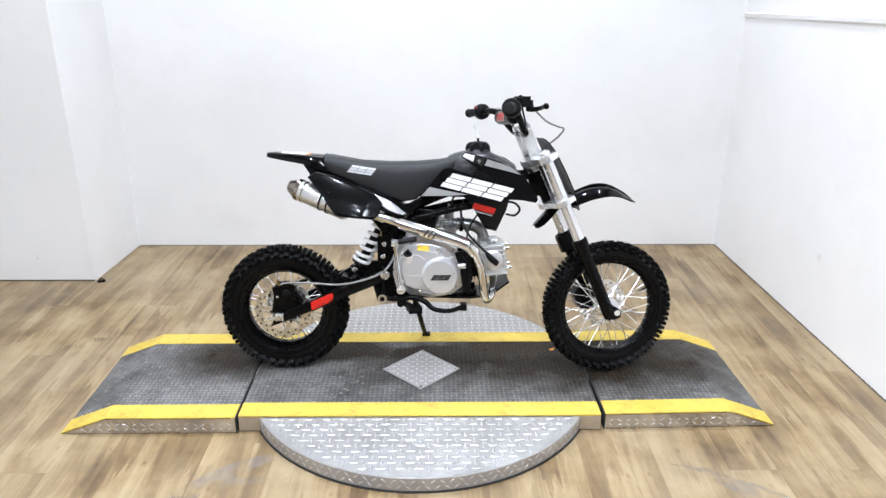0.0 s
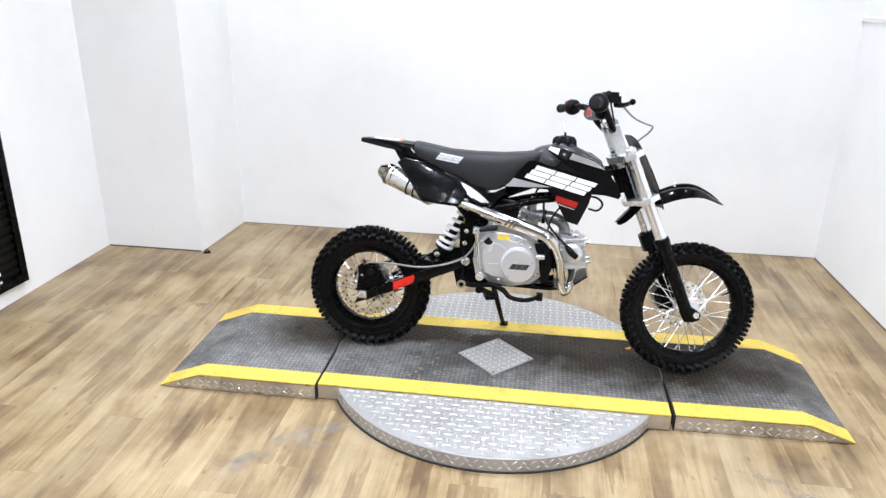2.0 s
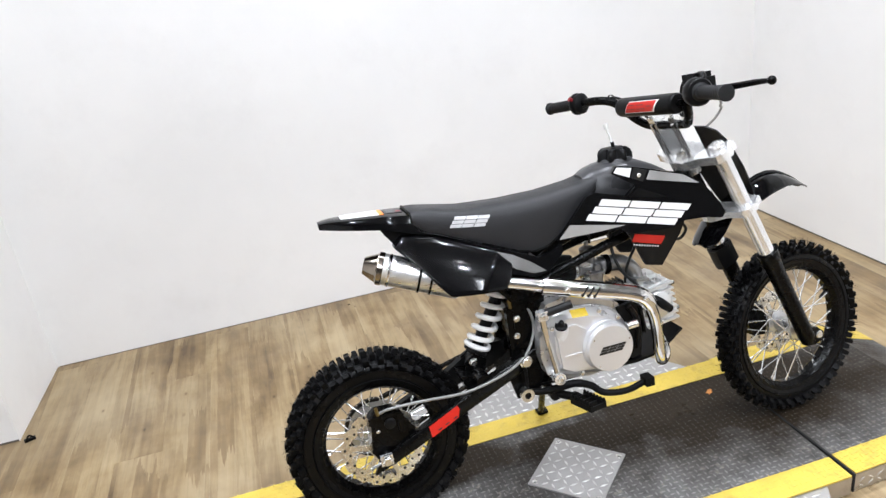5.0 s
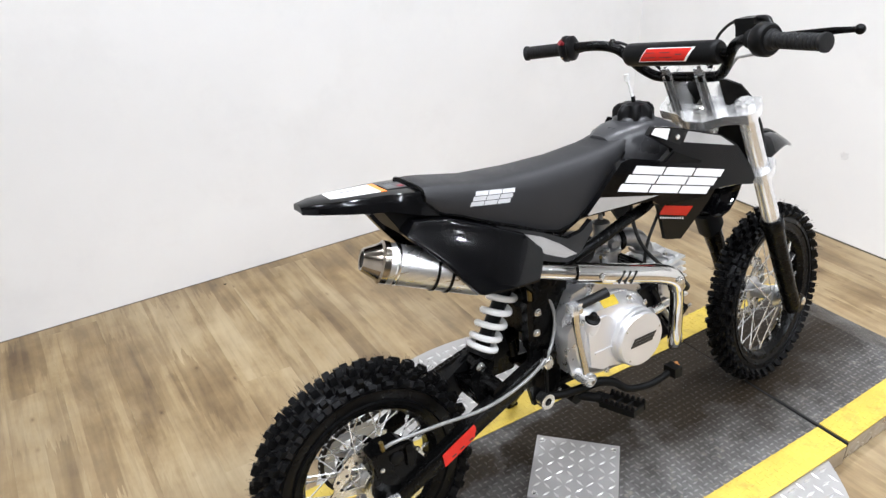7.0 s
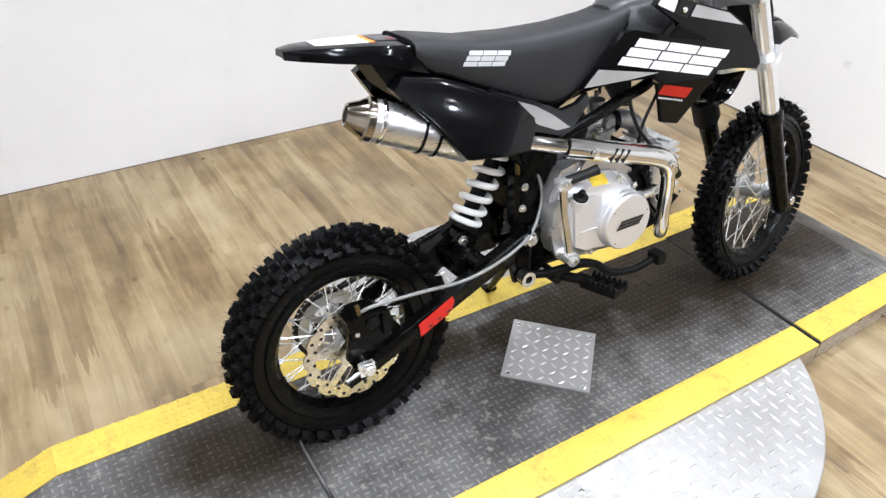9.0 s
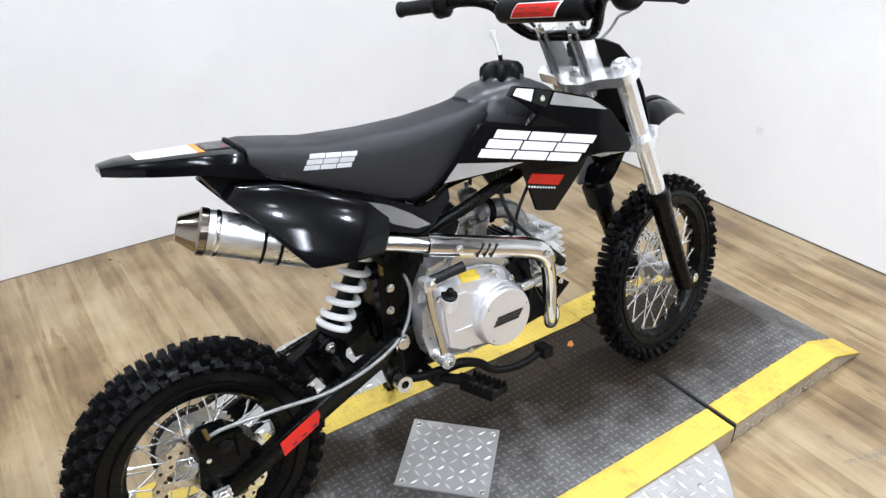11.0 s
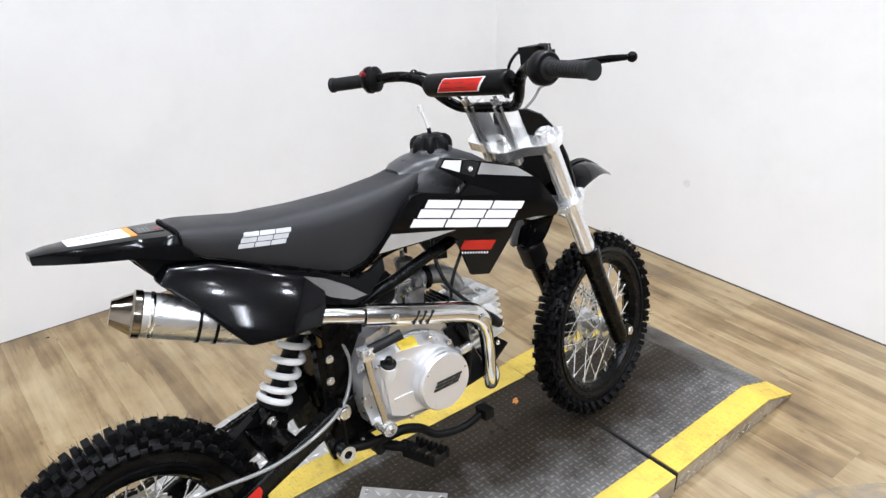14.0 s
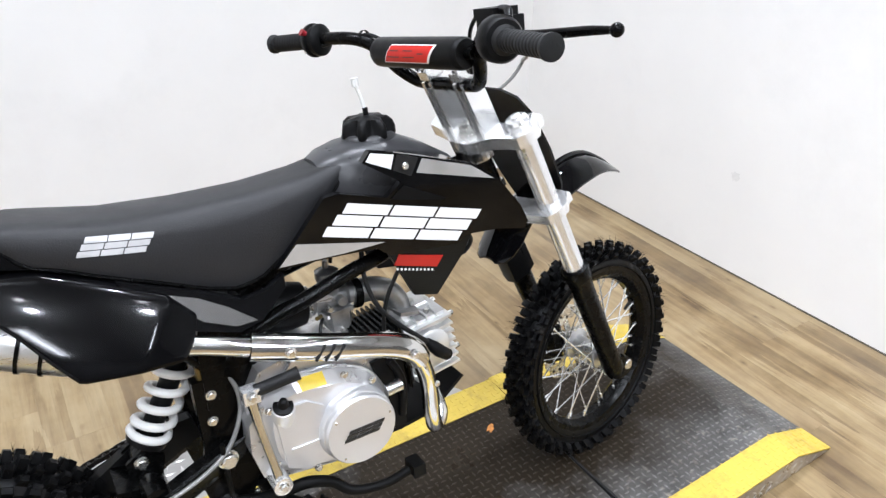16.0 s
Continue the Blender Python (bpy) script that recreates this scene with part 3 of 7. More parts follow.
for sy in (-1, 1):
    y0, y1 = sorted((sy * EDGE, sy * (EDGE - BAND)))
    part("edge_stripe", boxed(-HALF, HALF, y0, y1, TOP - 0.005, TOP, 0.0012, 1), YELLOW, platform, "scuffed yellow safety stripe")
    for sx in (-1, 1):
        x0, x1 = sorted((sx * 0.525, sx * HALF))
        part("skirt", boxed(x0, x1, min(sy * EDGE, sy * (EDGE - 0.004)) - (0.001 if sy < 0 else -0.001), max(sy * EDGE, sy * (EDGE - 0.004)), 0.004, TOP - 0.006, 0.001, 1), SKIRT, platform, "silver tread-plate skirt")
disc = part("turntable", lathe(bmesh.new(), [(0.02, 0.003), (0.618, 0.003), (0.621, 0.006), (0.621, TOP - 0.012), (0.618, TOP - 0.008), (0.02, TOP - 0.008)], axis=(0, 0, 1), n=128), ALU_TREAD, platform, "round silver tread-plate turntable", 30)
# Thin black ring drawn as the contact shadow at the rim's foot.
part("rim_shadow_ring", lathe(bmesh.new(), [(0.60, 0.0), (0.625, 0.0), (0.625, 0.004), (0.60, 0.004)], axis=(0, 0, 1), n=96, closed=True), DARK_GAP, platform, "black ring standing in for shadow under the rim")
flat = lambda z: (lambda x: (z, 0.0))
studs(stud_field(-HALF, HALF, -EDGE + BAND, EDGE - BAND, flat(TOP - 0.002), 0.0170, 0.0082, 0.0027, 0.0014), "deck_studs", platform, DECK_STUD, "worn raised tread lozenges")
studs(stud_field(-HALF, HALF, -EDGE, -EDGE + BAND, flat(TOP), 0.0170, 0.0082, 0.0027, 0.0012) + stud_field(-HALF, HALF, EDGE - BAND, EDGE, flat(TOP), 0.0170, 0.0082, 0.0027, 0.0012), "stripe_studs", platform, YELLOW, "yellow painted tread lozenges")
on_disc = lambda x, y: x * x + y * y < 0.605 ** 2 and abs(y) > EDGE + 0.01
studs(stud_field(-0.62, 0.62, -0.62, 0.62, flat(TOP - 0.008), 0.029, 0.0150, 0.0042, 0.0016, on_disc), "turntable_studs", platform, ALU_STUD, "bright raised tread lozenges")


def rim_studs():
    verts, faces = [], []
    for i in range(132):
        for j, z in enumerate((0.018, 0.038)):
            a0 = 2 * math.pi * (i + 0.5 * j) / 132
            if abs(math.sin(a0)) * 0.621 < EDGE + 0.02:
                continue
            k, t = len(verts), radians(45 if (i + j) % 2 else -45)
            for px, py, h in ((-0.0135, 0, 0), (0.0135, 0, 0), (0, -0.004, 0), (0, 0.004, 0), (-0.007, 0, 0.0015), (0.007, 0, 0.0015)):
                s, zz = px * math.cos(t) - py * math.sin(t), px * math.sin(t) + py * math.cos(t)
                a, r = a0 + s / 0.621, 0.621 + h
                verts.append((r * math.cos(a), r * math.sin(a), z + zz * 0.8))
            L, R, F, B, T1, T2 = range(k, k + 6)
            faces.extend([(L, F, T1), (F, T2, T1), (F, R, T2), (R, B, T2), (B, T1, T2), (B, L, T1)])
    me = bpy.data.meshes.new("rim_studs")
    me.from_pydata(verts, [], faces)
    me.materials.append(ALU_STUD)
    ob = new("rim_studs", me)
    ob.parent = platform
    tagged(ob, "bright raised lozenges round the rim", kind="stuff")


rim_studs()
cover = part("access_plate", bevel(loft(bmesh.new(), [[(0.145 * x, 0.145 * y + 0.001, z) for x, y in ((1, 0), (0, 1), (-1, 0), (0, -1))] for z in (TOP - 0.001, TOP + 0.0035)]), 0.0012, 1), ALU_TREAD, platform, "square silver tread plate set corner-on")
q = 0.7071
plate_studs = []
for i in range(8):
    for j in range(8):
        a, b = (i - 3.5) * 0.0245, (j - 3.5) * 0.0245
        plate_studs.append(((a - b) * q, (a + b) * q, TOP + 0.0035, 0.0, radians(90 if (i + j) % 2 else 0), 0.0115, 0.0034, 0.0015))
studs(plate_studs, "plate_studs", platform, ALU_STUD, "bright raised tread lozenges")
SCREW = finish(lathe(bmesh.new(), [(0.0065, 0.0), (0.0065, 0.0012), (0.004, 0.0026)], axis=(0, 0, 1), n=12), "screw", BOLT)
for x, y in ((0.125, 0), (0, 0.126), (-0.125, 0), (0, -0.124)):
    again("screw", SCREW, platform, pose(x, y, TOP + 0.0035))
for x, y in ((-0.40, -0.36), (0.41, -0.37), (0.0, -0.53), (-0.27, 0.40), (0.20, 0.44), (-0.18, -0.335), (0.22, -0.335)):
    again("screw", SCREW, platform, pose(x, y, TOP - 0.007))


def paint_mark(x, y, turn, size):
    """A stray fleck of orange paint on the deck."""
    rnd = random.Random(5)
    bm = bmesh.new()
    ring = [(size * r * math.cos(a), size * 0.45 * r * math.sin(a)) for a, r in [(2 * math.pi * i / 13, rnd.uniform(0.35, 1.0)) for i in range(13)]]
    loft(bm, [[(px, py, z) for px, py in ring] for z in (0.0, 0.0004)])
    ob = part("paint_fleck", bm, RUST, platform, "stray fleck of orange paint")
    ob.matrix_basis = pose(x, y, TOP - 0.0004, 0, 0, turn)


paint_mark(0.513, 0.155, 35, 0.020)


def ramp(sx, m):
    """End section: a flat deck that slopes down to the floor at its far end."""
    t = thing("ramp_section", "dark grey tread-plate entry ramp with yellow edges beside the turntable", "ramp", "ramp sections", m)
    xa, xb, xc = 0.624, 1.058, 1.210
    prof = [(xa, 0.002), (xc, 0.002), (xc, 0.004), (xb, TOP - 0.002), (xa, TOP - 0.002)]
    ys = (-EDGE + 0.004, EDGE - 0.004)
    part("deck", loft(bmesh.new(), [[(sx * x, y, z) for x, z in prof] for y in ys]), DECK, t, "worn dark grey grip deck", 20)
    line = [(xa, TOP), (xb, TOP), (xc + 0.002, 0.005)]
    for sy in (-1, 1):
        y0, y1 = sorted((sy * EDGE, sy * (EDGE - BAND)))
        rings = [[(sx * x, y, z) for x, z in line] + [(sx * x, y, z - 0.004) for x, z in line[::-1]] for y in (y0, y1)]
        part("edge_stripe", loft(bmesh.new(), rings), YELLOW, t, "scuffed yellow safety stripe", 20)
        side = [(xa, 0.003), (xc - 0.01, 0.003), (xb, TOP - 0.006), (xa, TOP - 0.006)]
        part("skirt", loft(bmesh.new(), [[(sx * x, sy * y, z) for x, z in side] for y in (EDGE - 0.005, EDGE + 0.001)]), SKIRT, t, "silver tread-plate skirt", 20)
        rows, verts, faces = [], [], []
        x, i = xa + 0.02, 0
        while x < xc - 0.03:
            for j, z in enumerate((0.016, 0.034, 0.050)):
                if z < TOP - 0.012 - max(0.0, x - xb) * 0.36:
                    k, tt = len(verts), radians(45 if (i + j) % 2 else -45)
                    for px, py, h in ((-0.013, 0, 0), (0.013, 0, 0), (0, -0.0038, 0), (0, 0.0038, 0), (-0.007, 0, 0.0014), (0.007, 0, 0.0014)):
                        verts.append((sx * (x + px * math.cos(tt) - py * math.sin(tt)), sy * (EDGE + 0.001 + h), z + 0.75 * (px * math.sin(tt) + py * math.cos(tt))))
                    L, R, F, B, T1, T2 = range(k, k + 6)
                    faces.extend([(L, F, T1), (F, T2, T1), (F, R, T2), (R, B, T2), (B, T1, T2), (B, L, T1)])
            x, i = x + 0.029, i + 1
        me = bpy.data.meshes.new("skirt_studs")
        me.from_pydata(verts, [], faces)
        me.materials.append(ALU_STUD)
        ob = new("skirt_studs", me)
        ob.parent = t
        tagged(ob, "bright raised tread lozenges", kind="stuff")
    slope = -(TOP - 0.006) / (xc - xb)

    def z_of(x):
        d = abs(x)
        return (TOP - 0.002, 0.0) if d < xb else (TOP - 0.002 + (d - xb) * slope, slope * sx)

    x0, x1 = sorted((sx * xa, sx * (xc - 0.008)))
    studs(stud_field(x0, x1, -EDGE + BAND, EDGE - BAND, z_of, 0.0170, 0.0082, 0.0027, 0.0014), "deck_studs", t, DECK_STUD, "worn raised tread lozenges")
    up = lambda x: (z_of(x)[0] + 0.0025, z_of(x)[1])
    studs(stud_field(x0, x1, -EDGE, -EDGE + BAND, up, 0.0170, 0.0082, 0.0027, 0.0012) + stud_field(x0, x1, EDGE - BAND, EDGE, up, 0.0170, 0.0082, 0.0027, 0.0012), "stripe_studs", t, YELLOW, "yellow painted tread lozenges")
    part("rubber_foot", boxed(min(sx * (xa - 0.004), sx * xa), max(sx * (xa - 0.004), sx * xa), -EDGE, EDGE, 0.0, TOP - 0.004, 0.001, 1), DARK_GAP, t, "black rubber edge")
    return t


ramp(-1, pose(0.0, -0.006, 0, 0, 0, 0.3))
ramp(1, pose(-0.002, -0.012, 0, 0, 0, 1.6))


# ---- small things along the walls ----
def wall_clip(x, y, turn, label, size=1.0):
    t = thing("cable_clip", label, "clip", m=pose(x, y, 0, 0, 0, turn))
    part("base", boxed(-0.018 * size, 0.018 * size, -0.006, 0.006, 0.0, 0.010 * size, 0.002), GREY_CLIP if size < 1 else SATIN, t)
    part("hook", tube(bmesh.new(), ((-0.010 * size, 0, 0.008 * size), (0.0, 0, 0.020 * size), (0.012 * size, 0, 0.009 * size)), 0.003 * size, 8), SATIN, t)


wall_clip(-1.615, 0.975, 20, "small black plastic clip lying at the pillar's foot")
wall_clip(1.055, ROOM_N - 0.012, 0, "small grey cable clip lying at the wall's foot", 0.9)


def floor_register():
    """Dark framed panel hung low on the side wall."""
    t = thing("dark_wall_panel", "black framed slatted panel hung low on the white wall", "panel", m=pose(-2.238, 0.02, 0.075, 0, 0, -6.5 * 0.77))
    for y0, y1, z0, z1 in ((-0.32, -0.285, 0.0, 0.80), (0.285, 0.32, 0.0, 0.80), (-0.285, 0.285, 0.0, 0.035), (-0.285, 0.285, 0.765, 0.80)):
        part("frame_bar", boxed(0.0, 0.03, y0, y1, z0, z1, 0.003), FRAME, t)
    part("backing", boxed(0.004, 0.012, -0.285, 0.285, 0.035, 0.765, 0.001), SATIN, t)
    slat = finish(boxed(0.012, 0.022, -0.284, 0.284, -0.010, 0.010, 0.002), "slat", SATIN)
    for i in range(18):
        again("slat", slat, t, pose(0, 0, 0.065 + i * 0.04, 0, 18, 0))


floor_register()

# ---- dirt bike ----
# Bike frame: u ahead, v to its left, w up from the deck; it leans to its left on the side stand.
bike = thing("dirt_bike", "small black off-road bike with white graphics on its side stand", "motorcycle", m=pose(0, 0.007, TOP + 0.0005, -7.6, 0, 0))
RAKE, STEER = radians(23.6), 7.6
STEM = V(0.368, 0, 0.807)
STEM_DIR = V(-math.sin(RAKE), 0, math.cos(RAKE))
ST_BAR = Matrix.Translation((0, -0.003, -0.006)) @ Matrix.Translation(STEM) @ Matrix.Rotation(radians(-1.1), 4, "X") @ Matrix.Rotation(radians(STEER), 4, STEM_DIR) @ Matrix.Translation(-STEM)
ST = Matrix.Translation((0.008, -0.016, 0)) @ Matrix.Translation(STEM) @ Matrix.Rotation(radians(1.1), 4, "X") @ Matrix.Rotation(radians(9.4), 4, STEM_DIR) @ Matrix.Translation(-STEM)
REAR_HUB = V(-0.503, 0.033, 0.2365)
FRONT_HUB = V(0.678, 0.0, 0.2445)


def sway(u):
    """Sideways set of the upper rear bodywork along the bike."""
    return max(0.0, 0.12 - u) * 0.072


def bolts(parent, places, size=1.0, turn=None, name="bolt"):
    for p in places:
        m = Matrix.Translation(p) @ Matrix.Diagonal((size, size, size, 1))
        again(name, BOLT_MESH, parent, turn @ m if turn is not None else m)


# -- wheels --
def tyre_mesh(R, bead, width, rows, count, seed):
    """Knobbed tyre round the v axis: casing, blocks of tread and the fine moulding hairs."""
    rnd = random.Random(seed)
    bm = bmesh.new()
    rc, hw = R - 0.0155, width / 2
    mid = (rc + bead) / 2
    prof = []
    for i in range(15):
        a = math.pi * (i / 14)
        prof.append((mid - 0.004 + (rc - mid + 0.004) * math.sin(a) ** 0.8, -hw * math.cos(a) * (0.92 if 0 < i < 14 else 0.88)))
    prof = [(bead, -hw * 0.66), (bead + 0.010, -hw * 0.80)] + prof + [(bead + 0.010, hw * 0.80), (bead, hw * 0.66)]
    lathe(bm, prof, n=84, closed=True)

    return bm


def tread_blocks(w, R, bead, width, rows, count):
    """The tread's blocks, row by row."""
    rc, hw = R - 0.0155, width / 2
    mid = (rc + bead) / 2
    for lat, phase, la, lw in rows:
        c = min(1.0, abs(lat))
        r0 = mid + (rc - mid) * math.sqrt(max(0.0, 1 - (c * 0.93) ** 2)) ** 0.8
        tilt = -math.copysign(1, lat) * math.asin(c * 0.93) * 0.80 if lat else 0.0
        h = 0.0155 if c < 0.9 else 0.0095
        m = Matrix.Translation((0, lat * hw, r0)) @ Matrix.Rotation(tilt, 4, "X")
        bm = bmesh.new()
        loft(bm, [[m @ V(x * k, y * k, z) for x, y in ((-la, -lw), (la, -lw), (la, lw), (-la, lw))] for z, k in ((-0.006, 1.04), (h - 0.0016, 0.82), (h, 0.70))])
        mesh = finish(bm, "tread_block", TREAD, 30)
        for i in range(count):
            again("tread_block", mesh, w, Matrix.Rotation(2 * math.pi * (i + phase) / count, 4, "Y"))


def side_marks(w, bead, R, width, seed):
    """Raised moulded bars on the tyre's outer wall."""
    rnd = random.Random(seed)
    rc, hw = R - 0.0155, width / 2
    r0 = bead + (rc - bead) * 0.79
    for sv in (-1, 1):
        for r, h in ((bead + 0.020, 0.0022), (bead + (rc - bead) * 0.62, 0.0016)):
            y = sv * hw * (0.86 + 0.06 * math.sin(math.pi * abs((r - bead) / (rc - bead))))
            part("sidewall_ring", lathe(bmesh.new(), [(r - 0.0022, y - sv * 0.003), (r, y + sv * h), (r + 0.0022, y - sv * 0.003)], n=84, closed=True), TREAD, w)
    for a0 in (0.25, 1.75, 3.2, 4.75):
        for i in range(7):
            a, n = a0 + i * 0.125, rnd.choice((0.036, 0.044, 0.050))
            rings = []
            for r, k in ((r0 - 0.008, 0.885), (r0, 0.850), (r0 + 0.008, 0.790)):
                y = -hw * k
                rings.append([(r * math.cos(t), y + d, r * math.sin(t)) for t, d in ((a, 0.004), (a + n * 2, 0.004), (a + n * 2, -0.0014), (a, -0.0014))])
            part("moulded_bar", loft(bmesh.new(), rings), MOULDED, w)


def hair_mesh(R, bead, width, seed):
    """The fine moulding hairs of a new tyre."""
    rnd = random.Random(seed)
    bm = bmesh.new()
    rc, hw = R - 0.0155, width / 2
    mid = (rc + bead) / 2
    for i in range(620):
        a, lat = rnd.random() * 2 * math.pi, rnd.uniform(-0.95, 0.95)
        r0 = mid + (rc - mid) * math.sqrt(1 - (lat * 0.93) ** 2) ** 0.8
        m = Matrix.Rotation(a, 4, "Y") @ Matrix.Translation((0, lat * hw, r0)) @ Matrix.Rotation(-lat * 1.1 + rnd.uniform(-0.3, 0.3), 4, "X") @ Matrix.Rotation(rnd.uniform(-0.3, 0.3), 4, "Y")
        e, h = 0.0008, rnd.uniform(0.018, 0.031)
        vs = [bm.verts.new(m @ V(*p)) for p in ((-e, -e, 0), (e, -e, 0), (0, e, 0), (0, 0, h))]
        for f in ((0, 1, 3), (1, 2, 3), (2, 0, 3)):
            bm.faces.new([vs[j] for j in f])
    return bm


def brake_disc(R, r, v, n=14, t=0.0035):
    """Wavy brake disc with a row of holes and an open middle on six arms."""
    bm = bmesh.new()
    N = n * 8
    outer, inner = [], []
    for i in range(N):
        a = 2 * math.pi * i / N
        ph = (i % 8) / 8
        outer.append((R * (1 - 0.055 * max(0.0, math.sin(2 * math.pi * ph)) ** 0.7), a))
        inner.append((r * (1 + 0.05 * math.cos(2 * math.pi * ph)), a))
    rings = []
    for lst, y in ((outer, -t / 2), (outer, t / 2), (inner, t / 2), (inner, -t / 2)):
        rings.append([(q * math.cos(a), v + y, q * math.sin(a)) for q, a in lst])
    loft(bm, rings + [rings[0]], cap=False)
    return bm


def disc_carrier(w, r, v, t=0.0035):
    """Centre ring and six arms of a brake disc."""
    part("disc_centre", lathe(bmesh.new(), [(0.022, v - t / 2), (0.034, v - t / 2), (0.034, v + t / 2), (0.022, v + t / 2)], n=24, closed=True), DISC, w)
    for i in range(6):
        part("disc_arm", box(bmesh.new(), 0.030, r + 0.004, v - t / 2 + 0.0003, v + t / 2 - 0.0003, -0.007, 0.007, Matrix.Rotation(i * math.pi / 3 + 0.2, 4, "Y")), DISC, w)


def disc_holes(R, r, v, n):
    bm = bmesh.new()
    for i in range(n):
        a = 2 * math.pi * i / n
        q = (R + r) / 2 + (0.006 if i % 2 else -0.006)
        lathe(bm, [(0.0034, -0.0024), (0.0034, 0.0024)], (q * math.cos(a), v, q * math.sin(a)), n=8)
    return bm


def wheel(name, hub, R, bead, width, rows, count, turn, seed, label):
    w = new(name)
    w.parent = bike
    w.matrix_basis = turn @ Matrix.Translation(hub)
    part("tyre", tyre_mesh(R, bead, width, rows, count, seed), RUBBER, w, label, 30)
    tread_blocks(w, R, bead, width, rows, count)
    side_marks(w, bead, R, width, seed)
    tagged(part("tyre_hairs", hair_mesh(R, bead, width, seed), RUBBER, w, "fine rubber moulding hairs"), kind="stuff")
    hw = width / 2
    rim = [(bead - 0.001, -hw * 0.72), (bead + 0.009, -hw * 0.78), (bead + 0.010, -hw * 0.70), (bead + 0.001, -hw * 0.62), (bead - 0.008, -hw * 0.30),
           (bead - 0.008, hw * 0.30), (bead + 0.001, hw * 0.62), (bead + 0.010, hw * 0.70), (bead + 0.009, hw * 0.78), (bead - 0.001, hw * 0.72),
           (bead - 0.006, hw * 0.50), (bead - 0.013, hw * 0.30), (bead - 0.013, -hw * 0.30), (bead - 0.006, -hw * 0.50)]
    part("rim", lathe(bmesh.new(), rim, n=72, closed=True), FRAME, w, "black painted steel rim")
    part("hub", lathe(bmesh.new(), [(0.012, -0.050), (0.020, -0.048), (0.034, -0.040), (0.035, -0.034), (0.022, -0.030), (0.019, -0.010), (0.019, 0.010), (0.022, 0.030), (0.035, 0.034), (0.034, 0.040), (0.020, 0.048), (0.012, 0.050)], n=28), ALU, w, "cast aluminium hub")
    rb, rh = bead - 0.011, 0.031
    pts0, ang = V(rh, 0, 0), radians(62)
    bm = bmesh.new()
    rod(bm, (rh * math.cos(ang), 0.036, rh * math.sin(ang)), (rb, 0.004, 0.0), 0.0016, 6)
    rod(bm, (rb - 0.014, 0.0065, 0.0022), (rb + 0.001, 0.004, 0.0), 0.0030, 6)
    spoke_a = finish(bm, "spoke", SPOKE)
    bm = bmesh.new()
    rod(bm, (rh * math.cos(ang), 0.036, -rh * math.sin(ang)), (rb, 0.004, 0.0), 0.0016, 6)
    rod(bm, (rb - 0.014, 0.0065, -0.0022), (rb + 0.001, 0.004, 0.0), 0.0030, 6)
    spoke_b = finish(bm, "spoke", SPOKE)
    for i in range(36):
        a = 2 * math.pi * (i + (0.25 if i % 2 else 0)) / 36
        flip = Matrix.Diagonal((1, 1 if i % 2 else -1, 1, 1))
        again("spoke", spoke_a if (i // 2) % 2 else spoke_b, w, Matrix.Rotation(a, 4, "Y") @ flip)
    return w


ROWS_R = ((0.0, 0.0, 0.0077, 0.0081), (-0.4, 0.5, 0.0072, 0.0072), (0.4, 0.5, 0.0072, 0.0072), (-0.72, 0.0, 0.0081, 0.0063), (0.72, 0.0, 0.0081, 0.0063), (-0.95, 0.5, 0.0105, 0.0062), (0.95, 0.5, 0.0105, 0.0062))
ROWS_F = ((0.0, 0.0, 0.0067, 0.0067), (-0.42, 0.5, 0.0067, 0.0061), (0.42, 0.5, 0.0067, 0.0061), (-0.75, 0.0, 0.0072, 0.0054), (0.75, 0.0, 0.0072, 0.0054), (-0.96, 0.5, 0.0085, 0.0050), (0.96, 0.5, 0.0085, 0.0050))
rear = wheel("rear_wheel", REAR_HUB, 0.2365, 0.149, 0.086, ROWS_R, 36, Matrix.Identity(4), 3, "black knobbed off-road tyre with moulding hairs")
front = wheel("front_wheel", FRONT_HUB, 0.2445, 0.175, 0.059, ROWS_F, 40, ST, 4, "black knobbed off-road tyre with moulding hairs")
part("brake_disc", brake_disc(0.104, 0.079, -0.058), DISC, rear, "wavy brass-tinted brake disc")
part("disc_holes", disc_holes(0.098, 0.081, -0.058, 36), HOLE, rear)
disc_carrier(rear, 0.079, -0.058)
disc_carrier(front, 0.062, 0.050)
part("brake_disc", brake_disc(0.092, 0.062, 0.050), DISC, front, "wavy brass-tinted brake disc")
part("disc_holes", disc_holes(0.086, 0.064, 0.050, 28), HOLE, front)
bm = bmesh.new()
rings = []
for y in (0.050, 0.055):
    rings.append([((0.082 if i % 2 else 0.075) * math.cos(math.pi * i / 41), y, (0.082 if i % 2 else 0.075) * math.sin(math.pi * i / 41)) for i in range(82)])
hole_ring = [[(0.048 * math.cos(math.pi * i / 41), y, 0.048 * math.sin(math.pi * i / 41)) for i in range(82)] for y in (0.055, 0.050)]
loft(bm, rings + hole_ring + [rings[0]], cap=False)
for i in range(5):
    box(bm, 0.02, 0.052, 0.0505, 0.0545, -0.008, 0.008, Matrix.Rotation(i * 2 * math.pi / 5, 4, "Y"))
bmesh.ops.remove_doubles(bm, verts=bm.verts, dist=1e-6)
part("sprocket", bm, STEEL, rear, "toothed steel rear sprocket")
part("axle", rod(bmesh.new(), (0, -0.128, 0), (0, 0.100, 0), 0.0075, 14), BOLT, rear)
part("axle", rod(bmesh.new(), (0, -0.104, 0), (0, 0.104, 0), 0.0070, 14), BOLT, front)
part("axle_nut", lathe(bmesh.new(), [(0.014, -0.094), (0.014, -0.096), (0.0115, -0.0965), (0.0115, -0.105), (0.0095, -0.107)], n=12), BOLT, front)
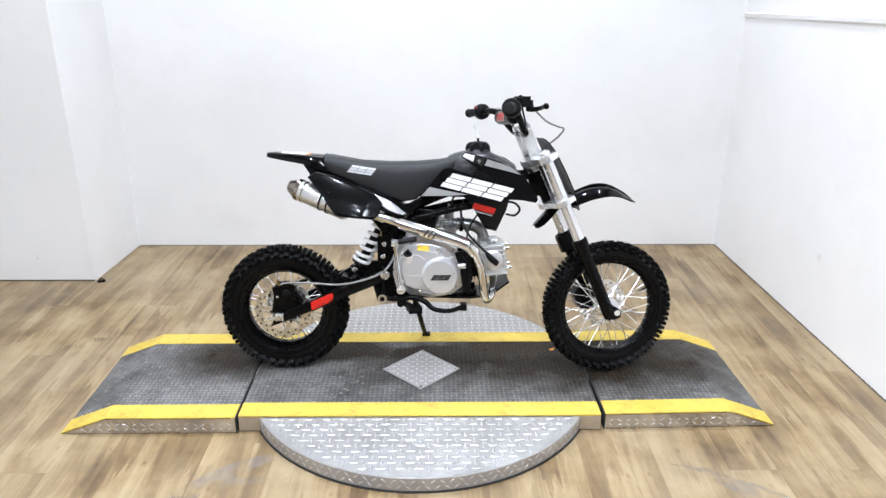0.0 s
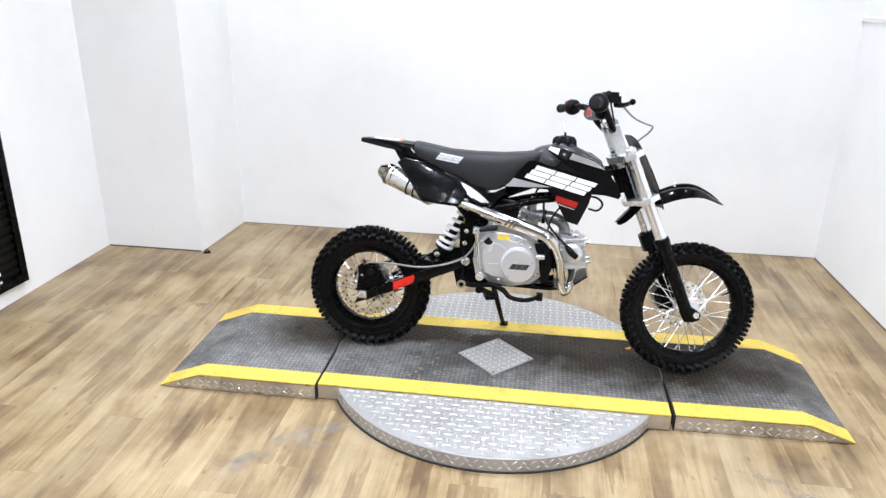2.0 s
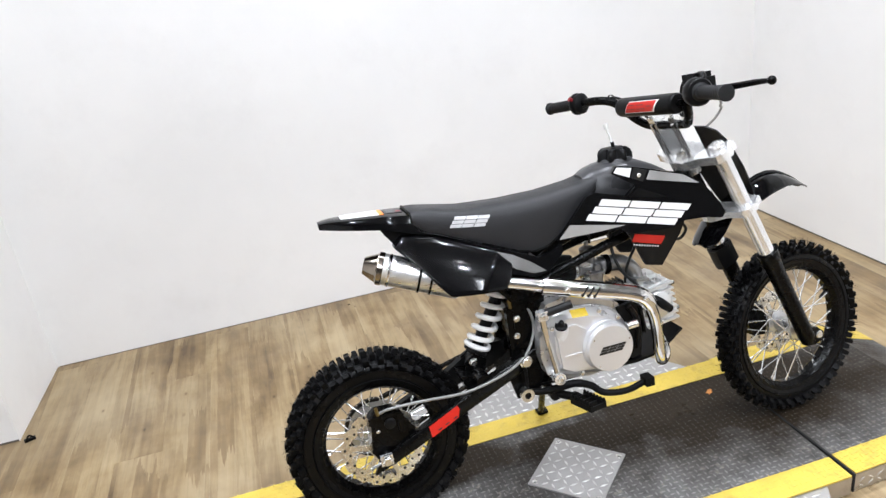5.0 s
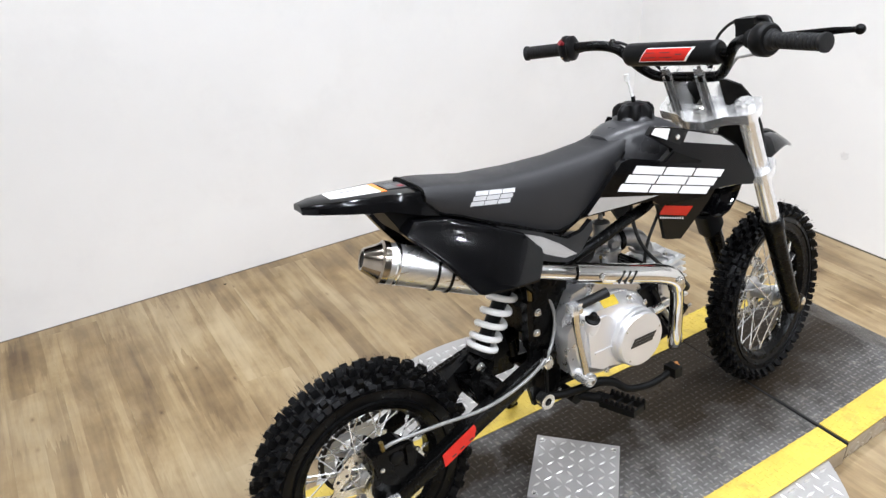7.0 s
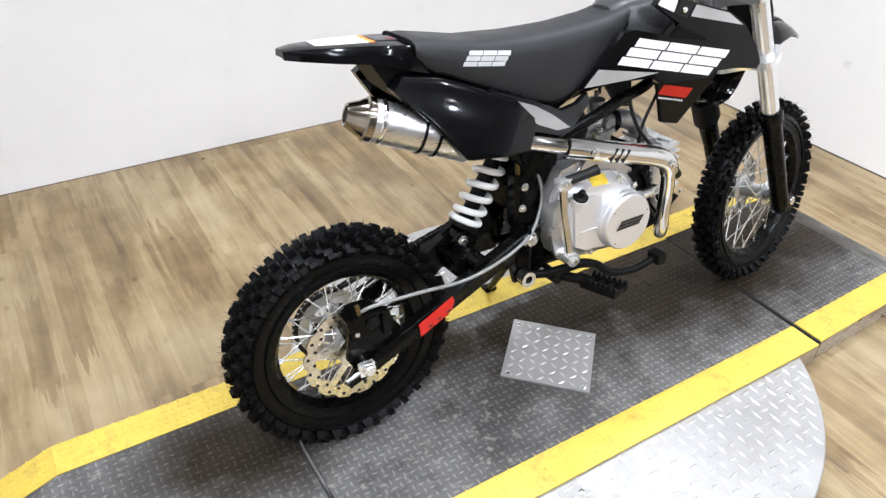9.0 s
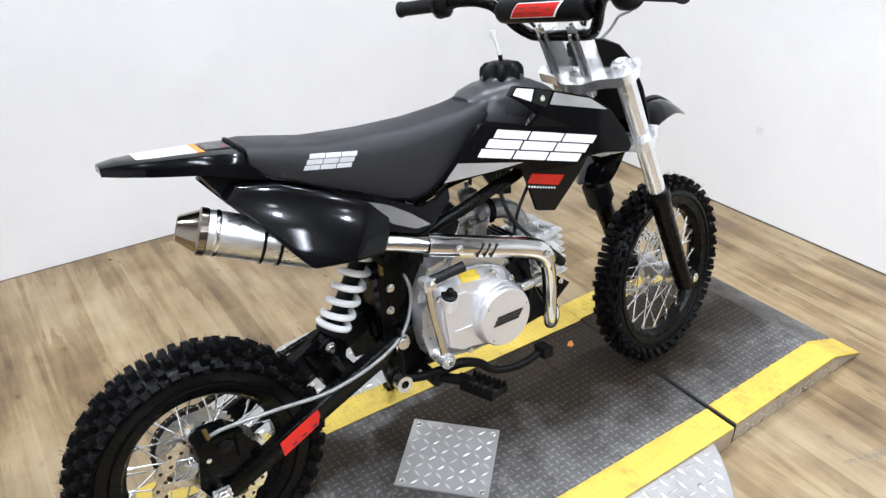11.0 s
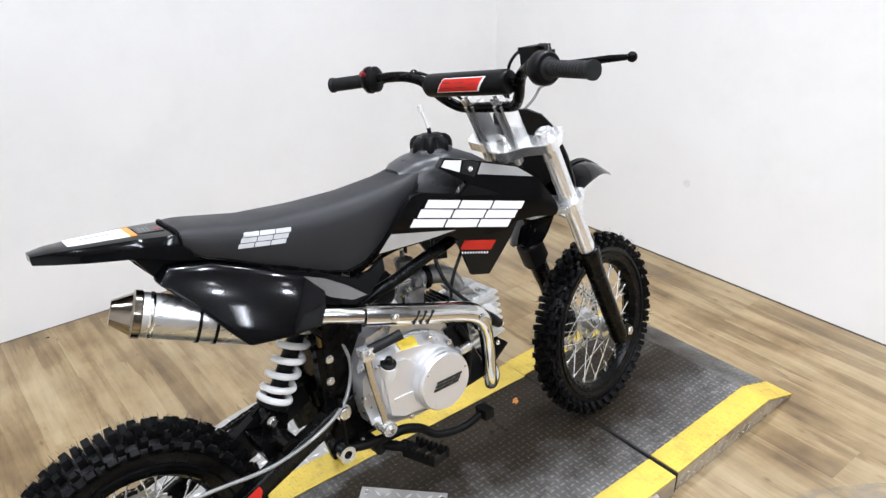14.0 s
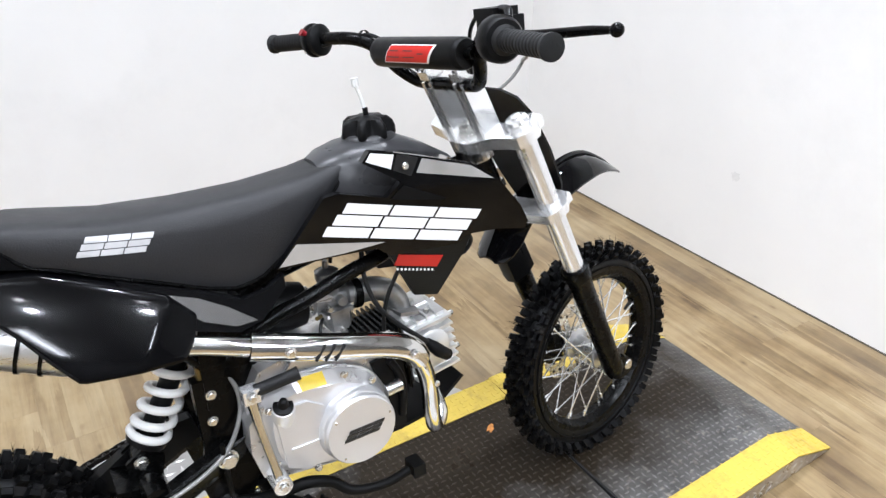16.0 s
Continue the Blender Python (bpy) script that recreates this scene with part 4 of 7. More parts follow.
part("valve_stem", rod(bmesh.new(), (0.150, 0.0, 0.062), (0.122, -0.004, 0.050), 0.0035, 8), BLACK_HOSE, front)

# -- swingarm and rear brake --
HV = REAR_HUB.y
def arm(v0, v1, pivot_v):
    """One side of the swingarm, a tapered box section from the pivot to the axle plate."""
    rings = []
    for u, w, h, t in ((-0.092, 0.395, 0.023, 0.014), (-0.150, 0.372, 0.0275, 0.015), (-0.300, 0.312, 0.0275, 0.015), (-0.400, 0.269, 0.0265, 0.014), (-0.470, 0.239, 0.0250, 0.011), (-0.530, 0.214, 0.0210, 0.006)):
        k = (u + 0.10) / -0.43
        v = v0 + (v1 - v0) * k
        n = V(0.42, 0, 0.905)
        c = V(u, v, w)
        ring = []
        for a, b in ((-1, -0.8), (-0.8, -1), (0.8, -1), (1, -0.8), (1, 0.8), (0.8, 1), (-0.8, 1), (-1, 0.8)):
            ring.append(c + n * (h * b) + V(0, t * a, 0))
        rings.append(ring)
    return loft(bmesh.new(), rings)


swing = part("swingarm", arm(-0.060, -0.072, 0), FRAME, bike, "black painted box-section swingarm")
part("far_arm", arm(0.070, HV + 0.085, 0), FRAME, swing)
part("cross_tube", rod(bmesh.new(), (-0.235, -0.070, 0.355), (-0.235, 0.075, 0.355), 0.020, 14), FRAME, swing)
dec = [(-0.392, 0.288), (-0.328, 0.3165), (-0.314, 0.322), (-0.310, 0.312), (-0.316, 0.292), (-0.330, 0.284), (-0.388, 0.2585)]
arm_side = lambda u, w: -0.0755 - (u + 0.10) / -0.43 * 0.012 - 0.0024
part("decal", sheet(bmesh.new(), dec, arm_side, 0.001), RED_DECAL, swing, "red decal")
for x in (-0.372, -0.352, -0.330):
    part("decal_stroke", sheet(bmesh.new(), [(x, 0.2745 + (x + 0.372) * 0.43), (x + 0.010, 0.2785 + (x + 0.372) * 0.43), (x + 0.013, 0.2760 + (x + 0.372) * 0.43), (x + 0.003, 0.2720 + (x + 0.372) * 0.43)], lambda u, w: arm_side(u, w) - 0.0008, 0.0008), BLACK_INK, swing, "dark stroke on the decal")
part("axle_block", boxed(-0.521, -0.491, -0.089, -0.078, 0.220, 0.246, 0.003), CLEAR_ALU, swing, "silver chain adjuster block")
part("axle_nut", lathe(bmesh.new(), [(0.016, -0.087), (0.016, -0.090), (0.0125, -0.0905), (0.0125, -0.098), (0.010, -0.100)], (-0.505, 0, 0.234), n=6), BOLT, swing)
part("adjuster_bolt", rod(bmesh.new(), (-0.548, -0.084, 0.219), (-0.508, -0.084, 0.233), 0.004, 8), BOLT, swing)
cal = part("rear_caliper", bevel(loft(bmesh.new(), [[(u, v, w) for u, w in ((-0.530, 0.335), (-0.512, 0.352), (-0.470, 0.350), (-0.448, 0.330), (-0.440, 0.270), (-0.452, 0.246), (-0.500, 0.262), (-0.522, 0.290))] for v in (-0.070, -0.034)]), 0.006, 2), FRAME, bike, "black rear brake caliper")
part("bracket", bevel(loft(bmesh.new(), [[(u, v, w) for u, w in ((-0.520, 0.345), (-0.460, 0.345), (-0.420, 0.285), (-0.470, 0.228), (-0.520, 0.222), (-0.535, 0.250))] for v in (-0.064, -0.056)]), 0.003, 1), FRAME, cal)
part("bleed_screw", rod(bmesh.new(), (-0.505, -0.070, 0.345), (-0.508, -0.072, 0.366), 0.0045, 8), BRASS, cal, "brass banjo fitting")
part("piston_cap", lathe(bmesh.new(), [(0.014, -0.066), (0.014, -0.074), (0.011, -0.076)], (-0.480, 0, 0.318), n=16), SATIN, cal)
part("caliper_rib", boxed(-0.520, -0.450, -0.076, -0.068, 0.336, 0.344, 0.002, 1), FRAME, cal)
part("caliper_rib", boxed(-0.462, -0.448, -0.078, -0.068, 0.290, 0.340, 0.002, 1), FRAME, cal)
bolts(cal, [V(-0.512, -0.071, 0.304), V(-0.452, -0.071, 0.296)], 0.55)
part("brake_hose", tube(bmesh.new(), ((-0.500, -0.068, 0.348), (-0.475, -0.076, 0.357), (-0.390, -0.088, 0.360), (-0.287, -0.094, 0.356), (-0.190, -0.092, 0.375), (-0.128, -0.084, 0.404), (-0.095, -0.070, 0.448), (-0.090, -0.062, 0.490), (-0.104, -0.054, 0.522), (-0.132, -0.046, 0.538)), 0.0036, 10), CABLE, bike, "grey braided brake hose")

# -- chain --
def chain():
    """Roller chain from the engine to the rear sprocket: two runs of paired link plates."""
    bm = bmesh.new()
    hub = V(REAR_HUB.x, HV + 0.0525, REAR_HUB.z)
    out, r0, r1 = V(-0.075, hub.y, 0.385), 0.077, 0.026
    pts, n = [], 0
    top0, top1 = out + V(0, 0, r1), hub + V(0.020, 0, r0 * 0.97)
    bot0, bot1 = hub + V(-0.010, 0, -r0), out + V(-0.004, 0, -r1)
    for a, b in ((top0, top1), (bot0, bot1)):
        k = int((b - a).length / 0.0127)
        pts += [(a + (b - a) * (i / k), (b - a).normalized()) for i in range(k)]
    for i in range(24):
        a = radians(80 + 190 * i / 23)
        pts.append((hub + V(r0 * math.cos(a), 0, r0 * math.sin(a)), V(-math.sin(a), 0, math.cos(a))))
    for j, (p, d) in enumerate(pts):
        m = Matrix.Translation(p) @ Matrix.Rotation(math.atan2(-d.z, d.x), 4, "Y")
        wide = 0.0055 if j % 2 else 0.004
        for s in (-1, 1):
            box(bm, -0.0080, 0.0080, s * wide - 0.0007, s * wide + 0.0007, -0.0042, 0.0042, m)
        lathe(bm, [(0.0036, -0.005), (0.0036, 0.005)], tuple(p), n=6)
    return bm


part("drive_chain", chain(), CHAIN, bike, "dark oiled drive chain")
part("chain_guard", boxed(-0.300, -0.140, HV + 0.036, HV + 0.046, 0.385, 0.402, 0.004), SATIN, bike, "black plastic chain slider", turn=Matrix.Translation((0.0, 0, 0.06)) @ Matrix.Rotation(radians(-17), 4, "Y") @ Matrix.Translation((0, 0, -0.06)))

part("chain_guide", bevel(loft(bmesh.new(), [[(u, v, w) for u, w in ((-0.318, 0.352), (-0.225, 0.408), (-0.150, 0.410), (-0.140, 0.372), (-0.200, 0.344), (-0.300, 0.312))] for v in (0.030, 0.052)]), 0.004, 1), SATIN, bike, "black plastic chain guide")

# -- shock absorber --
s0, s1 = V(-0.236, 0.018, 0.386), V(-0.116, 0.014, 0.588)
shock = part("shock_absorber", rod(bmesh.new(), s0 + (s1 - s0) * 0.10, s0 + (s1 - s0) * 0.95, 0.016, 18), SATIN, bike, "black damper with white coil spring")
bm = bmesh.new()
d, sd, up = frame_of(s1 - s0)
L = (s1 - s0).length
coil = []
for i in range(180):
    k = i / 179
    turns = 7.4
    squeeze = 0.14 + 0.78 * min(1.0, max(0.0, (k - 0.09) / 0.83)) ** 1.1 + 0.03 * (k if k < 0.09 else 0.09) / 0.09
    a = 2 * math.pi * turns * k + 2.9
    coil.append(s0 + d * (L * squeeze) + (math.cos(a) * sd + math.sin(a) * up) * (0.0290 - 0.005 * k))
tube(bm, coil, 0.0068, 10, k=1)
part("coil_spring", bm, SPRING, shock, "white coated coil spring")
for k, r in ((0.11, 0.031), (0.93, 0.029)):
    part("spring_seat", lathe(bmesh.new(), [(r * 0.6, -0.004), (r, -0.004), (r, 0.004), (r * 0.6, 0.004)], tuple(s0 + d * (L * k)), tuple(d), 20), SATIN, shock)
part("lower_eye", rod(bmesh.new(), s0 + V(0, -0.022, 0), s0 + V(0, 0.022, 0), 0.016, 16), FRAME, shock)
bolts(shock, [s0 + V(-0.004, -0.024, 0)], 1.3)
part("shock_bracket", bevel(loft(bmesh.new(), [[(u, v, w) for u, w in ((-0.262, 0.390), (-0.235, 0.408), (-0.205, 0.385), (-0.215, 0.345), (-0.260, 0.335))] for v in (-0.006, 0.000)]), 0.002, 1), FRAME, swing)
part("shock_bracket", bevel(loft(bmesh.new(), [[(u, v, w) for u, w in ((-0.262, 0.390), (-0.235, 0.408), (-0.205, 0.385), (-0.215, 0.345), (-0.260, 0.335))] for v in (0.034, 0.042)]), 0.002, 1), FRAME, swing)

part("cross_brace", bevel(loft(bmesh.new(), [[(u, v, w) for u, w in ((-0.284, 0.372), (-0.215, 0.356), (-0.208, 0.318), (-0.272, 0.326))] for v in (-0.040, 0.048)]), 0.004, 1), FRAME, swing)

# -- frame --
frame_ob = part("frame", tube(bmesh.new(), ((0.330, 0, 0.705), (0.215, -0.034, 0.638), (0.121, -0.050, 0.620), (0.036, -0.057, 0.599), (-0.018, -0.058, 0.586), (-0.080, -0.050, 0.552), (-0.108, -0.040, 0.450), (-0.104, -0.050, 0.330)), 0.0122, 14), FRAME, bike, "black painted tubular steel frame")
part("frame_tube", tube(bmesh.new(), ((0.330, 0, 0.705), (0.215, 0.038, 0.638), (0.121, 0.058, 0.620), (0.036, 0.067, 0.599), (-0.018, 0.068, 0.586), (-0.080, 0.070, 0.552), (-0.112, 0.072, 0.450), (-0.106, 0.070, 0.330)), 0.0122, 14), FRAME, frame_ob)
part("head_tube", rod(bmesh.new(), STEM - STEM_DIR * 0.155, STEM - STEM_DIR * 0.020, 0.026, 20), FRAME, frame_ob)
part("backbone", tube(bmesh.new(), ((0.392, 0, 0.735), (0.300, 0, 0.722), (0.150, 0.004, 0.690), (0.020, 0.010, 0.640), (-0.070, 0.014, 0.590)), 0.019, 14), FRAME, frame_ob)
for sv in (-1, 1):
    o = 0.008
    part("subframe_tube", tube(bmesh.new(), ((-0.075, o + sv * 0.052, 0.640), (-0.180, sway(-0.18) + sv * 0.050, 0.690), (-0.330, sway(-0.33) + sv * 0.044, 0.755)), 0.010, 10), FRAME, frame_ob)
    part("subframe_strut", tube(bmesh.new(), ((-0.098, o + sv * 0.058, 0.500), (-0.160, o + sv * 0.056, 0.580), (-0.270, sway(-0.27) + sv * 0.050, 0.700)), 0.009, 10), FRAME, frame_ob)
    plate = [(-0.150, 0.420), (-0.132, 0.520), (-0.100, 0.560), (-0.078, 0.520), (-0.090, 0.440), (-0.080, 0.330), (-0.100, 0.288), (-0.155, 0.288), (-0.168, 0.340)]
    v0 = -0.068 if sv < 0 else 0.078
    part("pivot_plate", bevel(loft(bmesh.new(), [[(u, v - sv * 0.026 * min(1.0, max(0.0, (w - 0.40) / 0.05)), w) for u, w in plate] for v in (v0, v0 + 0.010)]), 0.003, 1), FRAME, frame_ob)
part("reservoir", boxed(-0.152, -0.118, -0.058, -0.036, 0.415, 0.520, 0.008, 3), FRAME, bike, "black rear brake master cylinder")
part("banjo", rod(bmesh.new(), (-0.136, -0.048, 0.518), (-0.136, -0.048, 0.542), 0.0060, 8), BRASS, bike, "brass hose fitting")
bolts(frame_ob, [V(-0.126, -0.0765, 0.386)], 1.9)
bolts(frame_ob, [V(-0.090, -0.071, 0.300)], 0.8)
bolts(bike, [V(-0.128, -0.059, 0.494), V(-0.133, -0.059, 0.449)], 0.95)
part("pushrod", rod(bmesh.new(), (-0.132, -0.084, 0.322), (-0.132, -0.084, 0.420), 0.0042, 8), MATT, bike, "black brake push rod")

part("air_box", bevel(loft(bmesh.new(), [[(u, v, w) for u, w in ((-0.136, 0.430), (-0.098, 0.400), (-0.066, 0.430), (-0.050, 0.540), (-0.060, 0.640), (-0.120, 0.650), (-0.135, 0.560))] for v in (-0.060, 0.062)]), 0.008, 2), FRAME, bike, "matt black air box behind the shock")

# -- engine --
eng = part("engine", bevel(loft(bmesh.new(), [[(u, v, w) for u, w in ((-0.088, 0.470), (-0.060, 0.520), (-0.005, 0.532), (0.070, 0.512), (0.128, 0.480), (0.150, 0.420), (0.150, 0.350), (0.110, 0.318), (0.040, 0.306), (-0.040, 0.318), (-0.085, 0.360))] for v in (-0.086, 0.095)]), 0.010, 3), ALU, bike, "horizontal single-cylinder engine with cast aluminium cases")
cover = [(-0.078, 0.452), (-0.062, 0.490), (-0.030, 0.504), (0.020, 0.500), (0.062, 0.494), (0.108, 0.470), (0.134, 0.425), (0.136, 0.380), (0.112, 0.338), (0.072, 0.320), (0.030, 0.324), (-0.030, 0.336), (-0.062, 0.352), (-0.078, 0.395)]
clutch = part("clutch_cover", sheet(bmesh.new(), chaikin(cover, 2), lambda u, w: -0.121 - 0.003 * math.cos((u - 0.03) * 12), 0.038, 0.017, 0.019), ALU_BRIGHT, eng, "silver clutch cover", 24)
part("rear_case", bevel(loft(bmesh.new(), [[(u, v, w) for u, w in ((-0.092, 0.450), (-0.070, 0.475), (-0.046, 0.470), (-0.040, 0.400), (-0.052, 0.345), (-0.084, 0.350), (-0.096, 0.400))] for v in (-0.108, -0.070)]), 0.008, 2), ALU, eng, "cast aluminium case end")
rd = part("cover_disc", lathe(bmesh.new(), [(0.064, -0.100), (0.0645, -0.128), (0.062, -0.136), (0.0605, -0.138), (0.0605, -0.147), (0.0575, -0.1515), (0.004, -0.1525)], (0.0685, 0, 0.3970), n=64), ALU_BRIGHT, eng, "round silver clutch cap with a black logo", 20)


def slanted(bm, x0, x1, z0, z1, lean, place):
    """A flat slanted block between heights z0 and z1 of a mark, laid by place(x, z)."""
    vs = []
    for x, z in ((x0 + lean * z0, z0), (x1 + lean * z0, z0), (x1 + lean * z1, z1), (x0 + lean * z1, z1)):
        vs.append(bm.verts.new(place(x, z)))
    bm.faces.new(vs)


def mark_bars(place, width, height, lean, cuts=0):
    """A maker's mark reduced to plain slanted bars: three blocks of three bars, each one a bmesh."""
    g = width * 0.335
    out = []
    for k in range(3):
        for z0, z1 in ((0.0, 0.30), (0.345, 0.655), (0.70, 1.0)):
            bm = bmesh.new()
            slanted(bm, k * g + z0 * g * 0.22, k * g + g * 0.95 + z0 * g * 0.22, z0 * height, z1 * height, lean + 0.22 * g / height * 0.3, lambda x, z: V(x, 0, z))
            if cuts:
                bmesh.ops.subdivide_edges(bm, edges=bm.edges[:], cuts=cuts, use_grid_fill=True)
            for v in bm.verts:
                v.co = place(v.co.x, v.co.z)
            out.append(bm)
    return out


def raised(bm, t, direction):
    """Give a flat mark a little thickness."""
    out = bmesh.ops.extrude_face_region(bm, geom=bm.faces[:])
    for e in out["geom"]:
        if isinstance(e, bmesh.types.BMVert):
            e.co += Vector(direction) * t
    return bm


for bm in mark_bars(lambda x, z: V(0.0685 - 0.033 + x, -0.1527, 0.3970 - 0.010 + z), 0.062, 0.019, 0.35):
    part("mark_bar", raised(bm, 0.0006, (0, -1, 0)), BLACK_INK, rd, "black bar of the maker's mark")
bolts(rd, [V(0.0685 + 0.052 * math.cos(a), -0.150, 0.3970 + 0.052 * math.sin(a)) for a in (0.3, 2.5, 4.0)], 0.35)
bolts(clutch, [V(u, -0.118, w) for u, w in ((-0.062, 0.470), (0.062, 0.486), (0.108, 0.458), (0.124, 0.360), (0.000, 0.336), (-0.064, 0.372))], 0.75)
part("oil_filler", lathe(bmesh.new(), [(0.0185, -0.060), (0.0185, -0.003), (0.0170, 0.0), (0.0120, 0.001)], (-0.042, -0.124, 0.472), (0.0, -0.45, 1), 28), ALU_BRIGHT, clutch)
part("dipstick", lathe(bmesh.new(), [(0.0155, 0.0), (0.0155, 0.004), (0.0090, 0.006), (0.0060, 0.017), (0.0030, 0.019)], (-0.042, -0.1245, 0.473), (0, -0.45, 1), 22), SATIN, clutch, "black oil dipstick")
part("cover_step", bevel(loft(bmesh.new(), [[(u, v, w) for u, w in ((-0.056, 0.448), (-0.046, 0.470), (-0.006, 0.470), (0.020, 0.452), (0.018, 0.352), (-0.020, 0.350), (-0.050, 0.366))] for v in (-0.120, -0.1285)]), 0.006, 2), ALU_BRIGHT, clutch)
part("cover_flange", tube(bmesh.new(), [(u, -0.098, w) for u, w in chaikin(cover, 1)] + [(cover[0][0], -0.098, cover[0][1])], 0.0045, 8, k=2), ALU, clutch)
part("cover_rib", boxed(-0.040, 0.004, -0.1310, -0.1275, 0.392, 0.397, 0.0012), ALU_BRIGHT, clutch)
part("sticker", loft(bmesh.new(), [[(-0.010, -0.1230 - e, 0.4855 + e), (0.031, -0.1230 - e, 0.4835 + e), (0.031, -0.1070 - e, 0.4985 + e), (-0.010, -0.1070 - e, 0.5005 + e)] for e in (-0.003, 0.0012)]), STICKER, eng, "yellow warning sticker")
part("top_case", bevel(loft(bmesh.new(), [[(u, v, w) for u, w in ((-0.030, 0.500), (-0.005, 0.530), (0.060, 0.520), (0.118, 0.486), (0.100, 0.470), (0.0, 0.48))] for v in (-0.094, 0.08)]), 0.008, 2), ALU, eng)

CYL0, CYL1 = V(0.135, 0.0, 0.414), V(0.325, 0.0, 0.440)
cd = (CYL1 - CYL0).normalized()
cm = Matrix.Translation(CYL0) @ Matrix.Rotation(math.atan2(-cd.z, cd.x), 4, "Y")
cyl = part("cylinder", boxed(0.0, 0.080, -0.048, 0.048, -0.050, 0.062, 0.008), FRAME, eng, "black finned cylinder barrel", turn=cm)
for i in range(7):
    x = 0.012 + i * 0.0095
    part("cooling_fin", box(bmesh.new(), x, x + 0.0035, -0.054, 0.054, -0.058, 0.072), FRAME, cyl, "black cooling fin", turn=cm)
head = part("cylinder_head", bevel(box(bmesh.new(), 0.078, 0.165, -0.046, 0.046, -0.052, 0.058), 0.009, 3), HEAD_ALU, eng, "finned aluminium cylinder head", turn=cm)
for i in range(7):
    z = -0.052 + i * 0.0165
    part("cooling_fin", boxed(0.082, 0.172, -0.058, 0.058, z, z + 0.0048, 0.0012, 1), HEAD_ALU, head, turn=cm)
for i in range(4):
    x = 0.086 + i * 0.0205
    part("head_rib", boxed(x, x + 0.0045, -0.050, 0.030, 0.054, 0.0655 - 0.0012 * i, 0.0015, 1), HEAD_ALU, head, turn=cm)
part("head_gasket", box(bmesh.new(), 0.0765, 0.0795, -0.049, 0.049, -0.054, 0.061), DARK_GAP, head, turn=cm)
part("rocker_cover", bevel(loft(bmesh.new(), [[(0.128 + x * k, 0.012 + y * k, z) for x, y in ((-0.026, -0.030), (0.026, -0.030), (0.032, 0.0), (0.026, 0.030), (-0.026, 0.030), (-0.032, 0.0))] for z, k in ((0.055, 1.0), (0.066, 0.96), (0.071, 0.80))]), 0.002, 2), HEAD_ALU, head, turn=cm)
part("valve_cap", lathe(bmesh.new(), [(0.020, 0.055), (0.020, 0.066), (0.012, 0.069), (0.012, 0.078), (0.010, 0.080)], (0.120, 0, 0), (0, 0, 1), 20), HEAD_ALU, head, turn=cm)
part("side_cover", lathe(bmesh.new(), [(0.036, -0.046), (0.036, -0.060), (0.030, -0.064)], (0.122, 0, 0.004), n=28), HEAD_ALU, head, turn=cm)
for z in (-0.036, 0.036):
    for v in (-0.032, 0.032):
        part("head_stud", lathe(bmesh.new(), [(0.0075, 0.165), (0.0075, 0.176), (0.005, 0.180), (0.005, 0.188)], (0, v, z), (1, 0, 0), 6), BOLT, head, turn=cm)
boot = part("spark_plug_boot", tube(bmesh.new(), ((0.232, -0.084, 0.468), (0.242, -0.088, 0.456), (0.252, -0.090, 0.445), (0.270, -0.086, 0.429)), (0.0070, 0.0110, 0.0120, 0.0105), 14), SATIN, eng, "black spark plug boot")
part("plug_lead", tube(bmesh.new(), ((0.240, -0.087, 0.461), (0.212, -0.086, 0.488), (0.178, -0.080, 0.522), (0.152, -0.068, 0.560), (0.143, -0.052, 0.606), (0.150, -0.036, 0.650)), 0.0042, 10), BLACK_HOSE, bike, "black ignition lead")
for i, (u, w) in enumerate(((0.262, 0.492), (0.292, 0.478), (0.232, 0.500))):
    part("cover_bolt", rod(bmesh.new(), (u, -0.030 + 0.02 * i, w - 0.012), (u + 0.002, -0.030 + 0.02 * i, w + 0.006), 0.0055, 6), BOLT, head)
part("manifold_boss", lathe(bmesh.new(), [(0.026, -0.030), (0.026, 0.004), (0.022, 0.008)], (0.228, -0.004, 0.496), (0.2, 0, 1), 22), HEAD_ALU, head)
part("cam_cover", rod(bmesh.new(), (0.105, -0.078, 0.404), (0.105, -0.060, 0.404), 0.018, 16), ALU, eng)
part("oil_line", tube(bmesh.new(), ((0.150, -0.100, 0.470), (0.165, -0.102, 0.440), (0.172, -0.098, 0.400), (0.168, -0.094, 0.352)), 0.007, 10), SATIN, eng, "black oil line")
part("solenoid", rod(bmesh.new(), (0.130, -0.118, 0.428), (0.158, -0.118, 0.430), 0.011, 14), BOLT, eng)
part("bracket", bevel(loft(bmesh.new(), [[(u, v, w) for u, w in ((0.120, 0.470), (0.175, 0.478), (0.185, 0.400), (0.176, 0.330), (0.150, 0.325), (0.140, 0.400))] for v in (-0.092, -0.080)]), 0.004, 1), SATIN, eng)

# -- carburettor and intake --
carb = part("carburettor", lathe(bmesh.new(), [(0.0195, -0.040), (0.0235, -0.039), (0.0235, -0.030), (0.0195, -0.026), (0.0190, 0.026), (0.0230, 0.030), (0.0230, 0.039), (0.0195, 0.041)], (0.099, 0.004, 0.558), (1, 0, -0.10), 24), CARB, bike, "small cast aluminium carburettor")
part("float_bowl", bevel(loft(bmesh.new(), [[(0.106 + x * k, 0.002 + y * k, w) for x, y in ((-0.022, -0.022), (-0.016, -0.029), (0.016, -0.029), (0.022, -0.022), (0.022, 0.026), (-0.022, 0.026))] for w, k in ((0.506, 0.80), (0.513, 0.94), (0.543, 1.0))]), 0.003, 2), CARB, carb, "cast float bowl")
